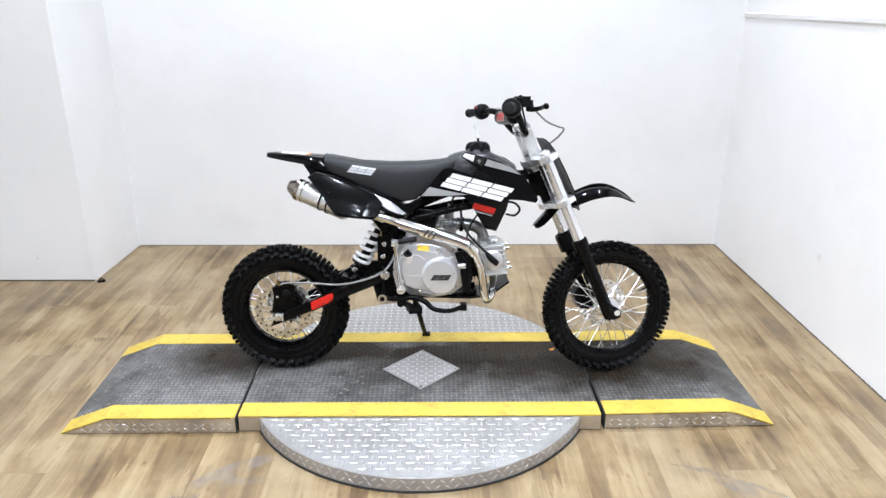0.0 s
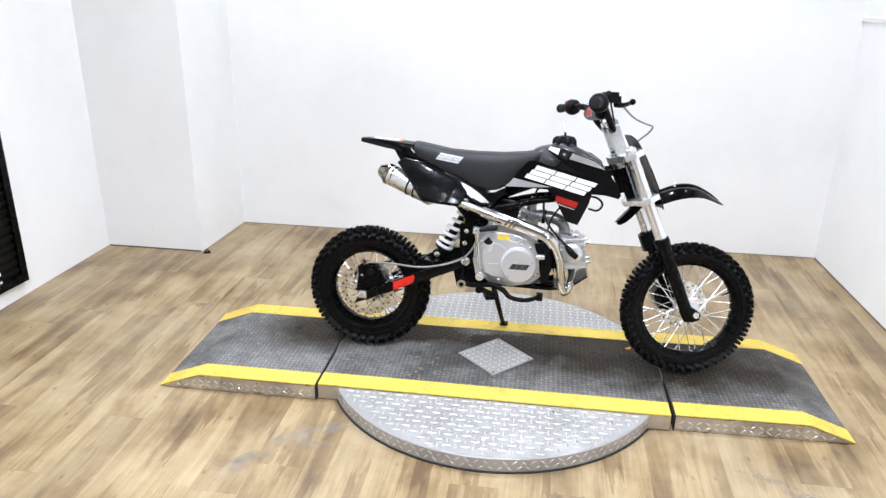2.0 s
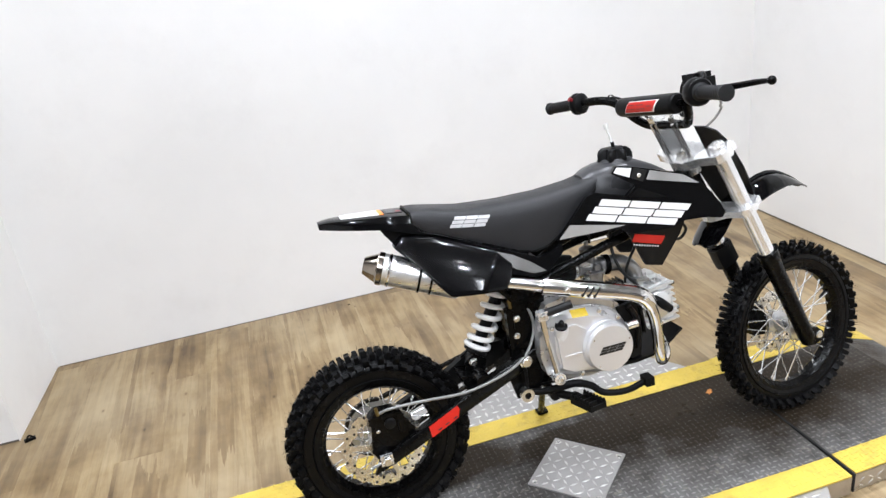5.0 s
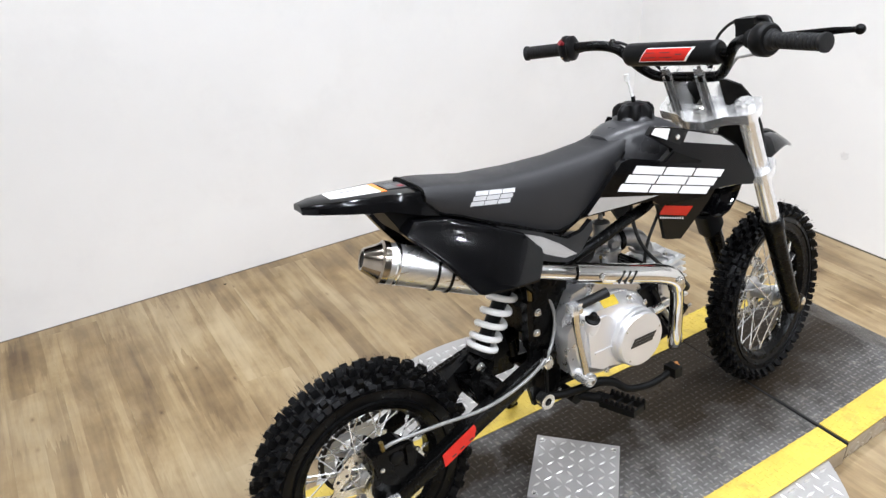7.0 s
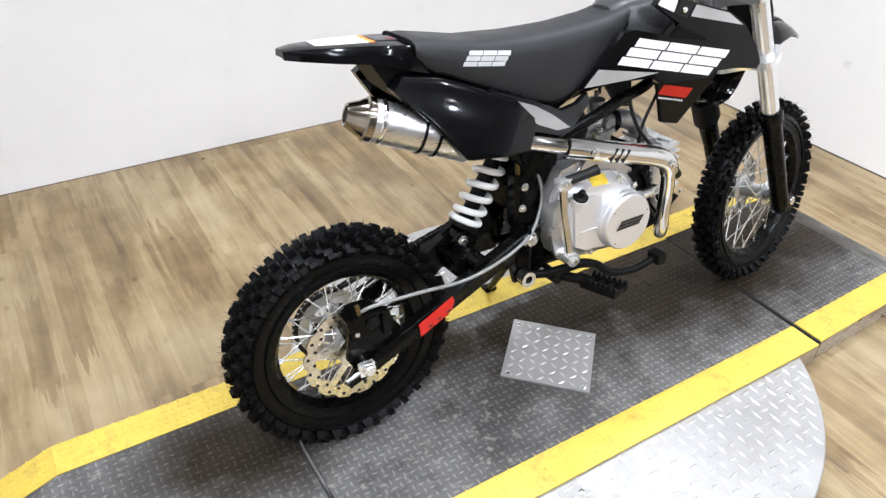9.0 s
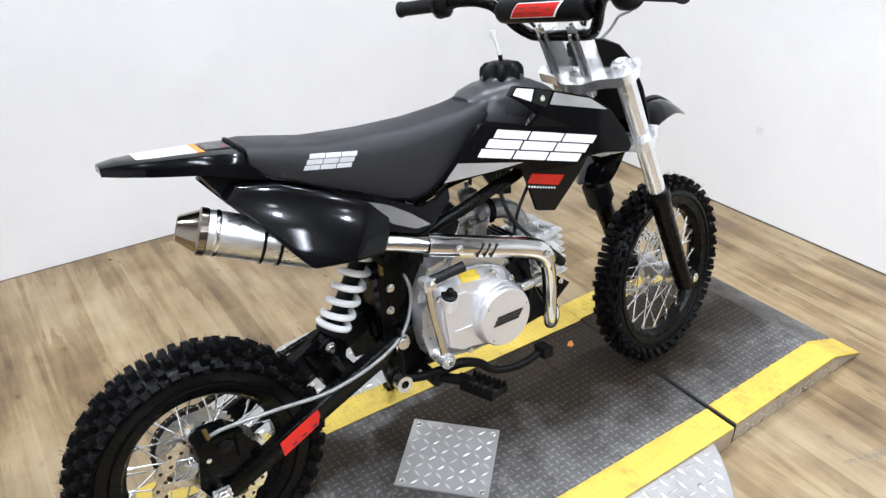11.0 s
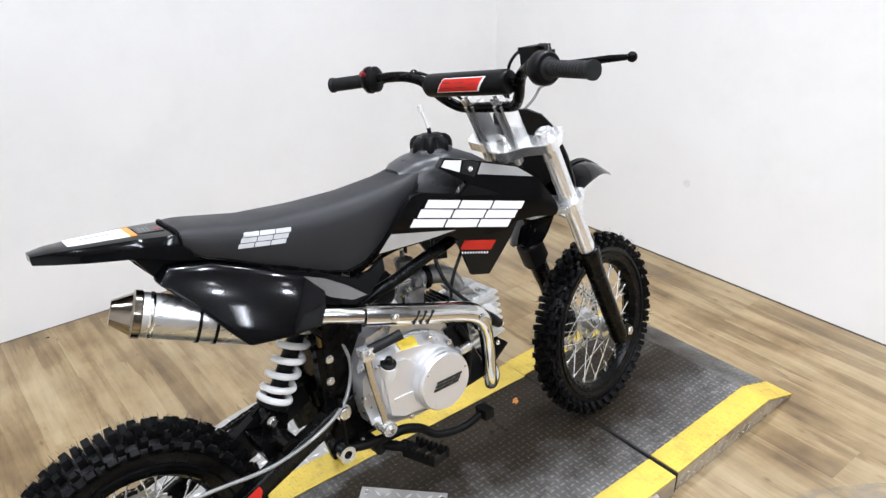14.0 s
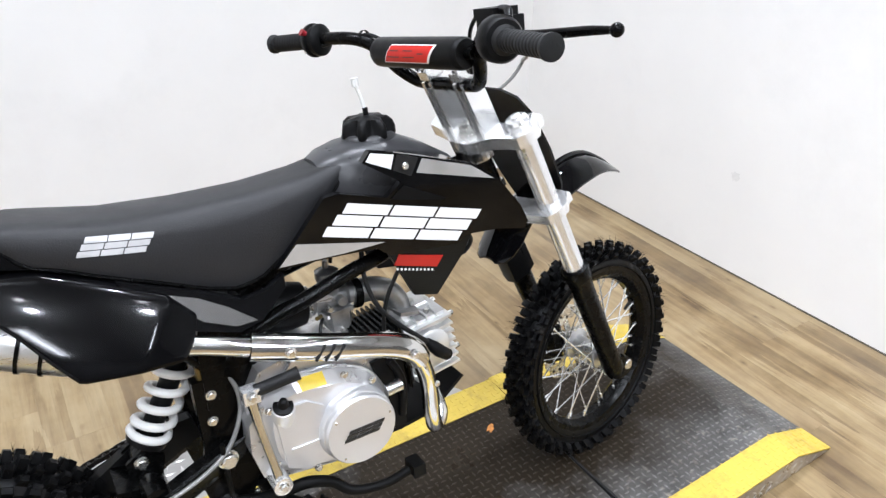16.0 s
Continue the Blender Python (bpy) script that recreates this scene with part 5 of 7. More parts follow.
part("bowl_flange", bevel(loft(bmesh.new(), [[(0.106 + x, 0.002 + y, w) for x, y in ((-0.027, -0.024), (-0.020, -0.035), (0.020, -0.035), (0.027, -0.024), (0.027, 0.030), (-0.027, 0.030))] for w in (0.543, 0.549)]), 0.0015, 1), CARB, carb)
for dx, dy in ((-0.021, -0.027), (0.021, -0.027), (-0.021, 0.024), (0.021, 0.024)):
    part("bowl_screw", rod(bmesh.new(), (0.106 + dx, 0.002 + dy, 0.536), (0.106 + dx, 0.002 + dy, 0.5535), 0.0035, 8), BOLT, carb)
part("drain_screw", rod(bmesh.new(), (0.106, -0.020, 0.512), (0.108, -0.033, 0.507), 0.0045, 8), BOLT, carb)
part("slide_tower", lathe(bmesh.new(), [(0.0180, 0.0), (0.0175, 0.026), (0.0200, 0.027), (0.0200, 0.040), (0.0110, 0.045), (0.0050, 0.046), (0.0050, 0.058)], (0.101, 0.004, 0.568), (0, 0, 1), 22), CARB, carb)
part("choke_lever", bevel(loft(bmesh.new(), [[(u, v, w) for u, w in ((0.066, 0.572), (0.092, 0.566), (0.095, 0.574), (0.078, 0.586), (0.066, 0.584))] for v in (-0.026, -0.0235)]), 0.0008, 1), STEEL, carb)
part("side_boss", rod(bmesh.new(), (0.112, -0.028, 0.560), (0.112, -0.014, 0.560), 0.0085, 14), CARB, carb)
part("adjuster_screw", rod(bmesh.new(), (0.086, -0.036, 0.556), (0.086, -0.016, 0.556), 0.0045, 8), BOLT, carb)
part("fuel_nipple", rod(bmesh.new(), (0.070, -0.030, 0.548), (0.058, -0.042, 0.552), 0.0035, 8), BRASS, carb)
part("vent_hose", tube(bmesh.new(), ((0.074, -0.024, 0.540), (0.062, -0.040, 0.530), (0.058, -0.046, 0.505), (0.066, -0.050, 0.480)), 0.0030, 8), BLACK_HOSE, bike, "black carburettor vent hose")
part("clamp_ring", lathe(bmesh.new(), [(0.022, -0.006), (0.0262, -0.006), (0.0262, 0.006), (0.022, 0.006)], (0.147, 0.004, 0.553), (1, 0, -0.1), 22, True), FRAME, carb)
part("intake_pipe", tube(bmesh.new(), ((0.140, 0.004, 0.554), (0.176, 0.003, 0.552), (0.206, 0.002, 0.540), (0.222, 0.0, 0.520), (0.228, -0.002, 0.498)), (0.0215, 0.0215, 0.0205, 0.0195, 0.0195), 18), CARB, bike, "cast aluminium intake pipe")
part("intake_flange", bevel(loft(bmesh.new(), [[(0.229 + x, -0.002 + y, w - 0.2 * x) for x, y in ((-0.018, -0.034), (0.018, -0.034), (0.026, 0.0), (0.018, 0.034), (-0.018, 0.034), (-0.026, 0.0))] for w in (0.498, 0.505)]), 0.002, 1), CARB, bike)
part("air_filter", lathe(bmesh.new(), [(0.024, 0.0), (0.036, 0.006), (0.040, 0.030), (0.038, 0.070), (0.026, 0.080)], (0.058, 0.006, 0.562), (-1, 0, 0.12), 24), SATIN, bike, "black foam air filter")
part("inlet_clamp", lathe(bmesh.new(), [(0.022, -0.005), (0.0275, -0.005), (0.0275, 0.005), (0.022, 0.005)], (0.057, 0.005, 0.562), (1, 0, -0.1), 24, True), BOLT, carb, "bright zinc hose clamp")
part("fuel_hose", tube(bmesh.new(), ((0.235, -0.050, 0.640), (0.205, -0.058, 0.606), (0.176, -0.062, 0.562), (0.164, -0.064, 0.520), (0.162, -0.066, 0.480)), 0.0036, 8), BLACK_HOSE, bike, "black hose")
part("throttle_cable", tube(bmesh.new(), ((0.112, 0.008, 0.618), (0.118, 0.006, 0.650), (0.160, -0.010, 0.690), (0.280, -0.020, 0.730)), 0.0036, 8), BLACK_HOSE, bike)
part("horn_loop", tube(bmesh.new(), ((0.296, -0.052, 0.645), (0.330, -0.056, 0.640), (0.348, -0.056, 0.618), (0.332, -0.054, 0.596), (0.300, -0.050, 0.600)), 0.004, 8), BLACK_HOSE, bike, "black cable loop")

# -- exhaust --
pipe_pts = ((0.255, 0.004, 0.392), (0.262, -0.020, 0.350), (0.252, -0.075, 0.316), (0.235, -0.088, 0.298), (0.223, -0.100, 0.328), (0.215, -0.110, 0.400), (0.198, -0.125, 0.455), (0.172, -0.137, 0.500), (0.128, -0.132, 0.522), (0.030, -0.122, 0.550), (-0.070, -0.105, 0.578), (-0.150, -0.086, 0.600), (-0.260, -0.068, 0.620))
exhaust = part("exhaust", tube(bmesh.new(), pipe_pts, 0.0150, 20), CHROME, bike, "chromed high exhaust with brushed silencer")
shield = []
line = smooth_line([pipe_pts[i] for i in (6, 7, 8, 9, 10)], 8)[4:]
for i, p in enumerate(line):
    dd = (line[min(i + 1, len(line) - 1)] - line[max(i - 1, 0)]).normalized()
    s = V(0, -1, 0)
    s = (s - dd * s.dot(dd)).normalized()
    n = dd.cross(s)
    shield.append([p + 0.0215 * (math.cos(a) * s + math.sin(a) * n) for a in [radians(x) for x in range(-95, 96, 19)]] + [p + 0.0195 * (math.cos(a) * s + math.sin(a) * n) for a in [radians(x) for x in range(95, -96, -19)]])
sh = part("heat_shield", loft(bmesh.new(), shield), CHROME, exhaust, "chromed heat shield with three slots")


def along(k, off=0.0218, up=0.0):
    i = k * (len(line) - 1)
    a = int(min(i, len(line) - 2))
    p = line[a] + (line[a + 1] - line[a]) * (i - a)
    return p + V(0, -off, up), (line[a + 1] - line[a]).normalized()


for k in (0.66, 0.70, 0.74):
    p, dd = along(k)
    bm = bmesh.new()
    rod(bm, p + V(0.010, 0.0012, 0.010), p + V(-0.008, 0.0012, -0.012), 0.0024, 8)
    part("slot", bm, HOLE, sh, "dark slanted slot")
for k in (0.18, 0.86):
    p, dd = along(k)
    again("shield_bolt", BOLT_MESH, sh, Matrix.Translation(p))
again("shield_bolt", BOLT_MESH, sh, Matrix.Translation((0.207, -0.1525, 0.430)) @ Matrix.Diagonal((0.6, 0.6, 0.6, 1)))
m0, m1 = V(-0.462, 0.000, 0.694), V(-0.250, -0.060, 0.614)
md = (m1 - m0).normalized()
mo = part("silencer", lathe(bmesh.new(), [(0.0365, 0.044), (0.0375, 0.047), (0.0375, 0.225), (0.034, 0.230), (0.018, 0.245)], tuple(m0), tuple(md), 40), STEEL, exhaust, "brushed steel silencer can", 20)
part("end_cap", lathe(bmesh.new(), [(0.014, 0.012), (0.015, 0.000), (0.0195, -0.001), (0.0215, 0.002), (0.0345, 0.030), (0.0395, 0.033), (0.0395, 0.044), (0.0375, 0.046)], tuple(m0), tuple(md), 40), GUNMETAL, mo, "dark polished conical end cap", 20)
part("outlet", lathe(bmesh.new(), [(0.0145, 0.002), (0.0145, 0.010)], tuple(m0), tuple(md), 24), HOLE, mo)
part("can_band", lathe(bmesh.new(), [(0.0378, 0.056), (0.0392, 0.058), (0.0392, 0.062), (0.0378, 0.064)], tuple(m0), tuple(md), 40), CHROME, mo)
part("can_strap", lathe(bmesh.new(), [(0.0378, 0.132), (0.0400, 0.132), (0.0400, 0.137), (0.0378, 0.137)], tuple(m0), tuple(md), 40), FRAME, mo, "black silencer strap")
part("can_strap", lathe(bmesh.new(), [(0.0378, 0.160), (0.0400, 0.160), (0.0400, 0.165), (0.0378, 0.165)], tuple(m0), tuple(md), 40), FRAME, mo, "black silencer strap")

bolts(exhaust, [V(0.150, -0.101, 0.520)], 0.8)

# -- foot controls --
def peg(sv):
    base = V(-0.070, sv * 0.080, 0.288)
    p = part("footpeg", rod(bmesh.new(), base, base + V(0.038, sv * 0.060, 0.002), 0.0105, 12), MATT, bike, "black serrated steel footpeg")
    tipo = base + V(0.038, sv * 0.052, 0.002)
    dd = V(0.020, sv * 0.100, 0.010).normalized()
    sdv = V(-dd.y, dd.x, 0)
    bm = bmesh.new()
    M = Matrix((dd.to_4d(), sdv.to_4d(), (0, 0, 1, 0), (0, 0, 0, 1))).transposed()
    M.translation = tipo
    for s in (-1, 1):
        box(bm, 0.014, 0.098, s * 0.019 - 0.003, s * 0.019 + 0.003, -0.008, 0.006, M)
    box(bm, -0.012, 0.018, -0.011, 0.011, -0.009, 0.006, M)
    for i in range(4):
        box(bm, 0.018 + i * 0.0245, 0.023 + i * 0.0245, -0.017, 0.017, -0.008, 0.004, M)
    part("peg_cage", bm, MATT, p)
    for i in range(7):
        for s in (-1, 1):
            x = 0.019 + i * 0.0124
            rings = [[M @ V(x + a * k, s * 0.019 + b * k, z) for a, b in ((-0.0045, -0.003), (0.0045, -0.003), (0.0045, 0.003), (-0.0045, 0.003))] for z, k in ((0.007, 1), (0.016, 0.45))]
            part("peg_tooth", loft(bmesh.new(), rings), MATT, p)


peg(-1)
peg(1)
part("peg_bar", rod(bmesh.new(), (-0.070, -0.105, 0.288), (-0.070, 0.105, 0.288), 0.013, 14), MATT, bike, "black footpeg mounting bar")
part("brake_pedal", tube(bmesh.new(), ((-0.126, -0.074, 0.301), (-0.092, -0.088, 0.300), (-0.055, -0.108, 0.310), (-0.020, -0.116, 0.314), (0.018, -0.122, 0.300), (0.046, -0.136, 0.279), (0.100, -0.150, 0.276), (0.150, -0.162, 0.296)), (0.0085, 0.0090, 0.0095, 0.0100, 0.0095, 0.0085, 0.0080, 0.0080), 12), MATT, bike, "black forged brake pedal")
part("pedal_pad", bevel(box(bmesh.new(), 0.138, 0.160, -0.180, -0.148, 0.286, 0.308), 0.004, 2), MATT, bike, "serrated black pedal pad")
part("pedal_boss", lathe(bmesh.new(), [(0.0085, -0.070), (0.0170, -0.070), (0.0170, -0.092), (0.0085, -0.092)], (-0.136, 0, 0.301), n=22, closed=True), BOLT, bike, "zinc pedal pivot ring")
part("pedal_pivot", rod(bmesh.new(), (-0.136, -0.056, 0.301), (-0.136, -0.088, 0.301), 0.0078, 14), FRAME, bike)
kick = part("kick_start_lever", tube(bmesh.new(), ((-0.067, -0.134, 0.345), (-0.070, -0.132, 0.375), (-0.080, -0.124, 0.450), (-0.086, -0.124, 0.510)), (0.0085, 0.0070, 0.0070, 0.0085), 12), CHROME, bike, "polished kick start lever")
part("splined_boss", rod(bmesh.new(), (-0.067, -0.100, 0.350), (-0.067, -0.146, 0.350), 0.015, 16), CLEAR_ALU, kick)
part("lever_joint", bevel(box(bmesh.new(), -0.098, -0.074, -0.134, -0.112, 0.502, 0.524), 0.006, 2), CLEAR_ALU, kick)
part("folding_pedal", tube(bmesh.new(), ((-0.078, -0.124, 0.516), (-0.040, -0.132, 0.524), (-0.014, -0.138, 0.530)), (0.010, 0.0095, 0.0105), 14), GRIP, kick, "black ribbed rubber pedal")
bolts(kick, [V(-0.067, -0.146, 0.350), V(-0.086, -0.137, 0.515)], 0.9)
stand = part("side_stand", tube(bmesh.new(), ((-0.034, 0.085, 0.268), (-0.020, 0.130, 0.205), (0.000, 0.220, 0.095), (0.010, 0.265, 0.041)), (0.0105, 0.0105, 0.0095, 0.0085), 12), FRAME, bike, "black side stand resting on the yellow stripe")
part("stand_foot", bevel(box(bmesh.new(), -0.012, 0.020, -0.013, 0.013, -0.004, 0.004), 0.003, 1), FRAME, stand, turn=Matrix.Translation((0.010, 0.270, 0.0405)) @ Matrix.Rotation(radians(7.6), 4, "X"))
part("stand_bracket", boxed(-0.050, -0.016, 0.066, 0.092, 0.258, 0.290, 0.004), STEEL, stand, "zinc side stand bracket")
part("stand_spring", tube(bmesh.new(), [(-0.040 + 0.006 * math.cos(a), 0.098 + a * 0.0011, 0.285 - a * 0.0019 + 0.006 * math.sin(a)) for a in [0.5 * i for i in range(60)]], 0.0014, 5, k=1), BOLT, stand)
part("skid_plate", bevel(loft(bmesh.new(), [[(u, v, w) for u, w in ((-0.095, 0.300), (0.180, 0.292), (0.250, 0.300), (0.318, 0.352), (0.314, 0.357), (0.247, 0.306), (0.178, 0.299), (-0.095, 0.307))] for v in (-0.058, 0.085)]), 0.001, 1), SATIN, bike, "dark grey skid plate under the engine")
for v in (-0.045, 0.075):
    part("cradle_tube", tube(bmesh.new(), ((-0.105, v, 0.310), (0.060, v, 0.302), (0.150, v * 0.9, 0.302), (0.200, v * 0.8, 0.312)), 0.0095, 10), FRAME, frame_ob)

# -- seat --
def lerp_table(table, x):
    if x <= table[0][0]:
        return table[0][1]
    for (a, p), (b, q2) in zip(table, table[1:]):
        if x <= b:
            return p + (q2 - p) * (x - a) / (b - a)
    return table[-1][1]


SEAT_TOP = ((-0.338, 0.799), (-0.320, 0.800), (-0.285, 0.794), (-0.206, 0.780), (-0.107, 0.776), (-0.008, 0.778), (0.072, 0.786), (0.122, 0.797), (0.150, 0.798))
SEAT_LOW = ((-0.338, 0.774), (-0.310, 0.745), (-0.274, 0.733), (-0.240, 0.717), (-0.160, 0.684), (-0.100, 0.658), (-0.060, 0.647), (-0.020, 0.653), (0.030, 0.686), (0.090, 0.735), (0.125, 0.776), (0.150, 0.792))
SEAT_HALF = ((-0.338, 0.056), (-0.300, 0.064), (-0.200, 0.067), (-0.050, 0.066), (0.060, 0.058), (0.120, 0.050), (0.150, 0.040))
SECTION = ((0.0, 0.0), (0.45, 0.0), (0.72, 0.035), (0.88, 0.11), (0.97, 0.26), (1.02, 0.55), (1.02, 0.85), (0.97, 1.0))


def seat_side(u, w):
    """v of the seat's right face."""
    t, b, h = lerp_table(SEAT_TOP, u), lerp_table(SEAT_LOW, u), lerp_table(SEAT_HALF, u)
    f = min(1.0, max(0.0, (t - w) / max(1e-4, t - b)))
    return sway(u) - h * lerp_table([(q3[1], q3[0]) for q3 in SECTION], f)


def seat_ring(u, grow=0.0, low=None):
    t, b, h = lerp_table(SEAT_TOP, u), lerp_table(SEAT_LOW, u), lerp_table(SEAT_HALF, u) + grow
    if low:
        t, b = b + 0.004, b - low
    half = [(k * h, t - f * (t - b)) for k, f in SECTION]
    c = sway(u)
    return [(u, c - a, w) for a, w in half] + [(u, c + a, w) for a, w in half[:0:-1]] if half[0][0] == 0 else []


us = [-0.338 + 0.488 * i / 44 for i in range(45)]
seat = part("seat", loft(bmesh.new(), [seat_ring(u) for u in us]), VINYL, bike, "black vinyl seat with a pale grey printed mark")
edge = [V(u, seat_side(u, lerp_table(SEAT_LOW, u) + 0.001) - 0.0005, lerp_table(SEAT_LOW, u) + 0.001) for u in us]
part("piping", tube(bmesh.new(), edge, 0.0030, 8, k=1), FRAME, seat, "black seat edge piping")
part("piping", tube(bmesh.new(), [V(p.x, 2 * sway(p.x) - p.y, p.z) for p in edge], 0.0030, 8, k=1), FRAME, seat, "black seat edge piping")

part("piping", tube(bmesh.new(), [V(*p) + V(-0.001, 0, 0.0005) for p in seat_ring(-0.336, 0.001)[8:] + seat_ring(-0.336, 0.001)[:8]], 0.0022, 8, k=1), FRAME, seat, "black seat edge piping")


def on_seat(x, z):
    """Place of a seat print: x along its base, z up."""
    u, w = -0.253 + x * 0.985 + z * 0.42, 0.7475 - x * 0.14 + z * 0.95
    return V(u, seat_side(u, w) - 0.0007, w)


for bm in mark_bars(on_seat, 0.086, 0.026, 0.0, 4):
    part("mark_bar", bm, SEAT_PRINT, seat, "pale grey bar of the maker's mark", 80)

# -- tail --
def tail_ring(u, wt, wb, h, lip=0.0):
    c = sway(u)
    m = wt - wb
    half = ((1.0, wb), (0.955, wb + 0.42 * m), (0.885, wb + 0.80 * m), (0.83, wt - 0.001), (0.60, wt + 0.001))
    return [(u, c - a * h, w) for a, w in half] + [(u, c + a * h, w) for a, w in half[::-1]] + [(u, c + 0.7 * h, wb + 0.002), (u, c - 0.7 * h, wb + 0.002)]


tail_rows = ((-0.235, 0.755, 0.715, 0.050), (-0.290, 0.772, 0.736, 0.054), (-0.342, 0.795, 0.752, 0.064), (-0.400, 0.801, 0.770, 0.055), (-0.470, 0.805, 0.780, 0.043), (-0.520, 0.807, 0.788, 0.030), (-0.545, 0.805, 0.792, 0.019))
tail = part("rear_fender", bevel(loft(bmesh.new(), [tail_ring(*r) for r in tail_rows]), 0.0015, 1, 40), PANEL, bike, "glossy black tail fender with warning labels", 30)
part("warning_label", loft(bmesh.new(), [[(u, sway(u) + s * h, w + 0.0022 + dz) for s, dz in ((-1, 0), (1, 0), (1, -0.0012), (-1, -0.0012))] for u, w, h in ((-0.403, 0.8011, 0.029), (-0.470, 0.8050, 0.023), (-0.492, 0.8062, 0.019))]), PAPER, tail, "white warning label")
part("warning_stripe", loft(bmesh.new(), [[(u, sway(u) + s * h, w + 0.0022 + dz) for s, dz in ((-1, 0), (1, 0), (1, -0.0012), (-1, -0.0012))] for u, w, h in ((-0.392, 0.8004, 0.030), (-0.403, 0.8011, 0.029))]), ORANGE, tail, "orange label edge")
part("notice_plate", loft(bmesh.new(), [[(u, sway(u) + s * 0.020, w + 0.0018 + dz) for s, dz in ((-1, 0), (1, 0), (1, -0.0012), (-1, -0.0012))] for u, w in ((-0.348, 0.7966), (-0.388, 0.8001))]), TANK, tail, "dark grey notice label")
part("red_label", loft(bmesh.new(), [[(u, sway(u) + s * 0.005 - 0.008, w + 0.0024 + dz) for s, dz in ((-1, 0), (1, 0), (1, -0.0008), (-1, -0.0008))] for u, w in ((-0.351, 0.7970), (-0.361, 0.7978))]), RED_SWITCH, tail, "small red label")
for u in (-0.368, -0.374, -0.380):
    part("label_print", loft(bmesh.new(), [[(q, sway(q) + s * 0.012 - 0.002, 0.7970 + (-0.351 - q) * 0.085 + 0.0024 + dz) for s, dz in ((-1, 0), (1, 0), (1, -0.0008), (-1, -0.0008))] for q in (u, u - 0.0022)]), GREY_CLIP, tail, "bar of small print")
part("label_print", loft(bmesh.new(), [[(u, sway(u) + s * 0.0012 + 0.006, w + 0.0030 + dz) for s, dz in ((-1, 0), (1, 0), (1, -0.0008), (-1, -0.0008))] for u, w in ((-0.420, 0.8022), (-0.475, 0.8054))]), GREY_CLIP, tail, "bar of small print")
part("tail_bracket", bevel(loft(bmesh.new(), [[(u, sway(u) + s * 0.046, w) for u, w in ((-0.412, 0.772), (-0.300, 0.765), (-0.290, 0.690), (-0.345, 0.690), (-0.376, 0.716))] for s in (-1, 1)]), 0.003, 1), MATT, bike, "matt black tail bracket")

# -- side panels --
panel = [(-0.385, 0.724), (-0.364, 0.745), (-0.314, 0.738), (-0.228, 0.710), (-0.160, 0.678), (-0.130, 0.650), (-0.137, 0.601), (-0.165, 0.588), (-0.288, 0.603), (-0.346, 0.673)]
PANEL_TOP = ((-0.390, 0.7315), (-0.367, 0.7490), (-0.300, 0.7380), (-0.238, 0.7130), (-0.160, 0.6780), (-0.129, 0.6430))
PANEL_LOW = ((-0.390, 0.7285), (-0.341, 0.6730), (-0.315, 0.6360), (-0.291, 0.6060), (-0.283, 0.6030), (-0.158, 0.5905), (-0.138, 0.6150), (-0.129, 0.6390))


def panel_side(u, w):
    """The panel's right face: gently convex across, with a flatter facet at its front end."""
    across = (u + 0.25) * 0.417 + (w - 0.655) * 0.909
    length = (u + 0.25) * 0.909 - (w - 0.655) * 0.417
    facet = max(0.0, (u + 0.192) * 0.80 - (w - 0.632) * 0.60 - 0.002)
    return -0.041 + 0.52 * (w - 0.735) - 0.0065 * (1 - (across / 0.062) ** 2) - 0.005 * (1 - (length / 0.14) ** 2) + 0.20 * facet


def panel_ring(u):
    """Section of the panel at u: outer face with a turned-in lip, then its inner face."""
    lo, hi = lerp_table(PANEL_LOW, u), lerp_table(PANEL_TOP, u)
    lip = min(0.005, (hi - lo) * 0.2)
    ws = [lo, lo + lip * 0.3, lo + lip] + [lo + lip + (hi - lo - 2 * lip) * j / 12 for j in range(1, 12)] + [hi - lip, hi - lip * 0.3, hi]
    dips = [0.006, 0.0016] + [0.0] * (len(ws) - 4) + [0.0016, 0.006]
    face = [(u, panel_side(u, w) + d, w) for w, d in zip(ws, dips)]
    return face + [(p, v + 0.028, w) for p, v, w in face[::-1]]


panel_us = sorted({round(-0.390 + 0.261 * i / 48, 4) for i in range(49)} | {u for u, _ in PANEL_TOP + PANEL_LOW})
side = part("side_panel", loft(bmesh.new(), [panel_ring(u) for u in panel_us]), PANEL, bike, "glossy black moulded side panel", 40)
part("side_panel", loft(bmesh.new(), [[(u, 2 * sway(u) + 0.012 - v, w) for u, v, w in ring] for ring in ([(u, panel_side(u, w) + 0.02, w) for u, w in panel], [(u, panel_side(u, w), w) for u, w in panel])]), GLOSS, bike, "glossy black moulded side panel")
low_side = lambda u, w: -0.080 + 0.30 * (w - 0.64)
low = [(-0.215, 0.706), (-0.120, 0.668), (-0.060, 0.640), (-0.022, 0.645), (0.006, 0.660), (0.004, 0.640), (-0.040, 0.605), (-0.075, 0.598), (-0.135, 0.618)]
lower = part("lower_cover", bevel(sheet(bmesh.new(), low, low_side, 0.012), 0.002, 1), GLOSS, bike, "black cover below the seat")
tri_dec = [(-0.190, 0.688), (-0.120, 0.660), (-0.083, 0.637), (-0.047, 0.608), (-0.078, 0.608), (-0.120, 0.627)]
part("decal", sheet(bmesh.new(), tri_dec, lambda u, w: low_side(u, w) - 0.0010, 0.0008), SILVER_FOIL, lower, "silver pointed decal")

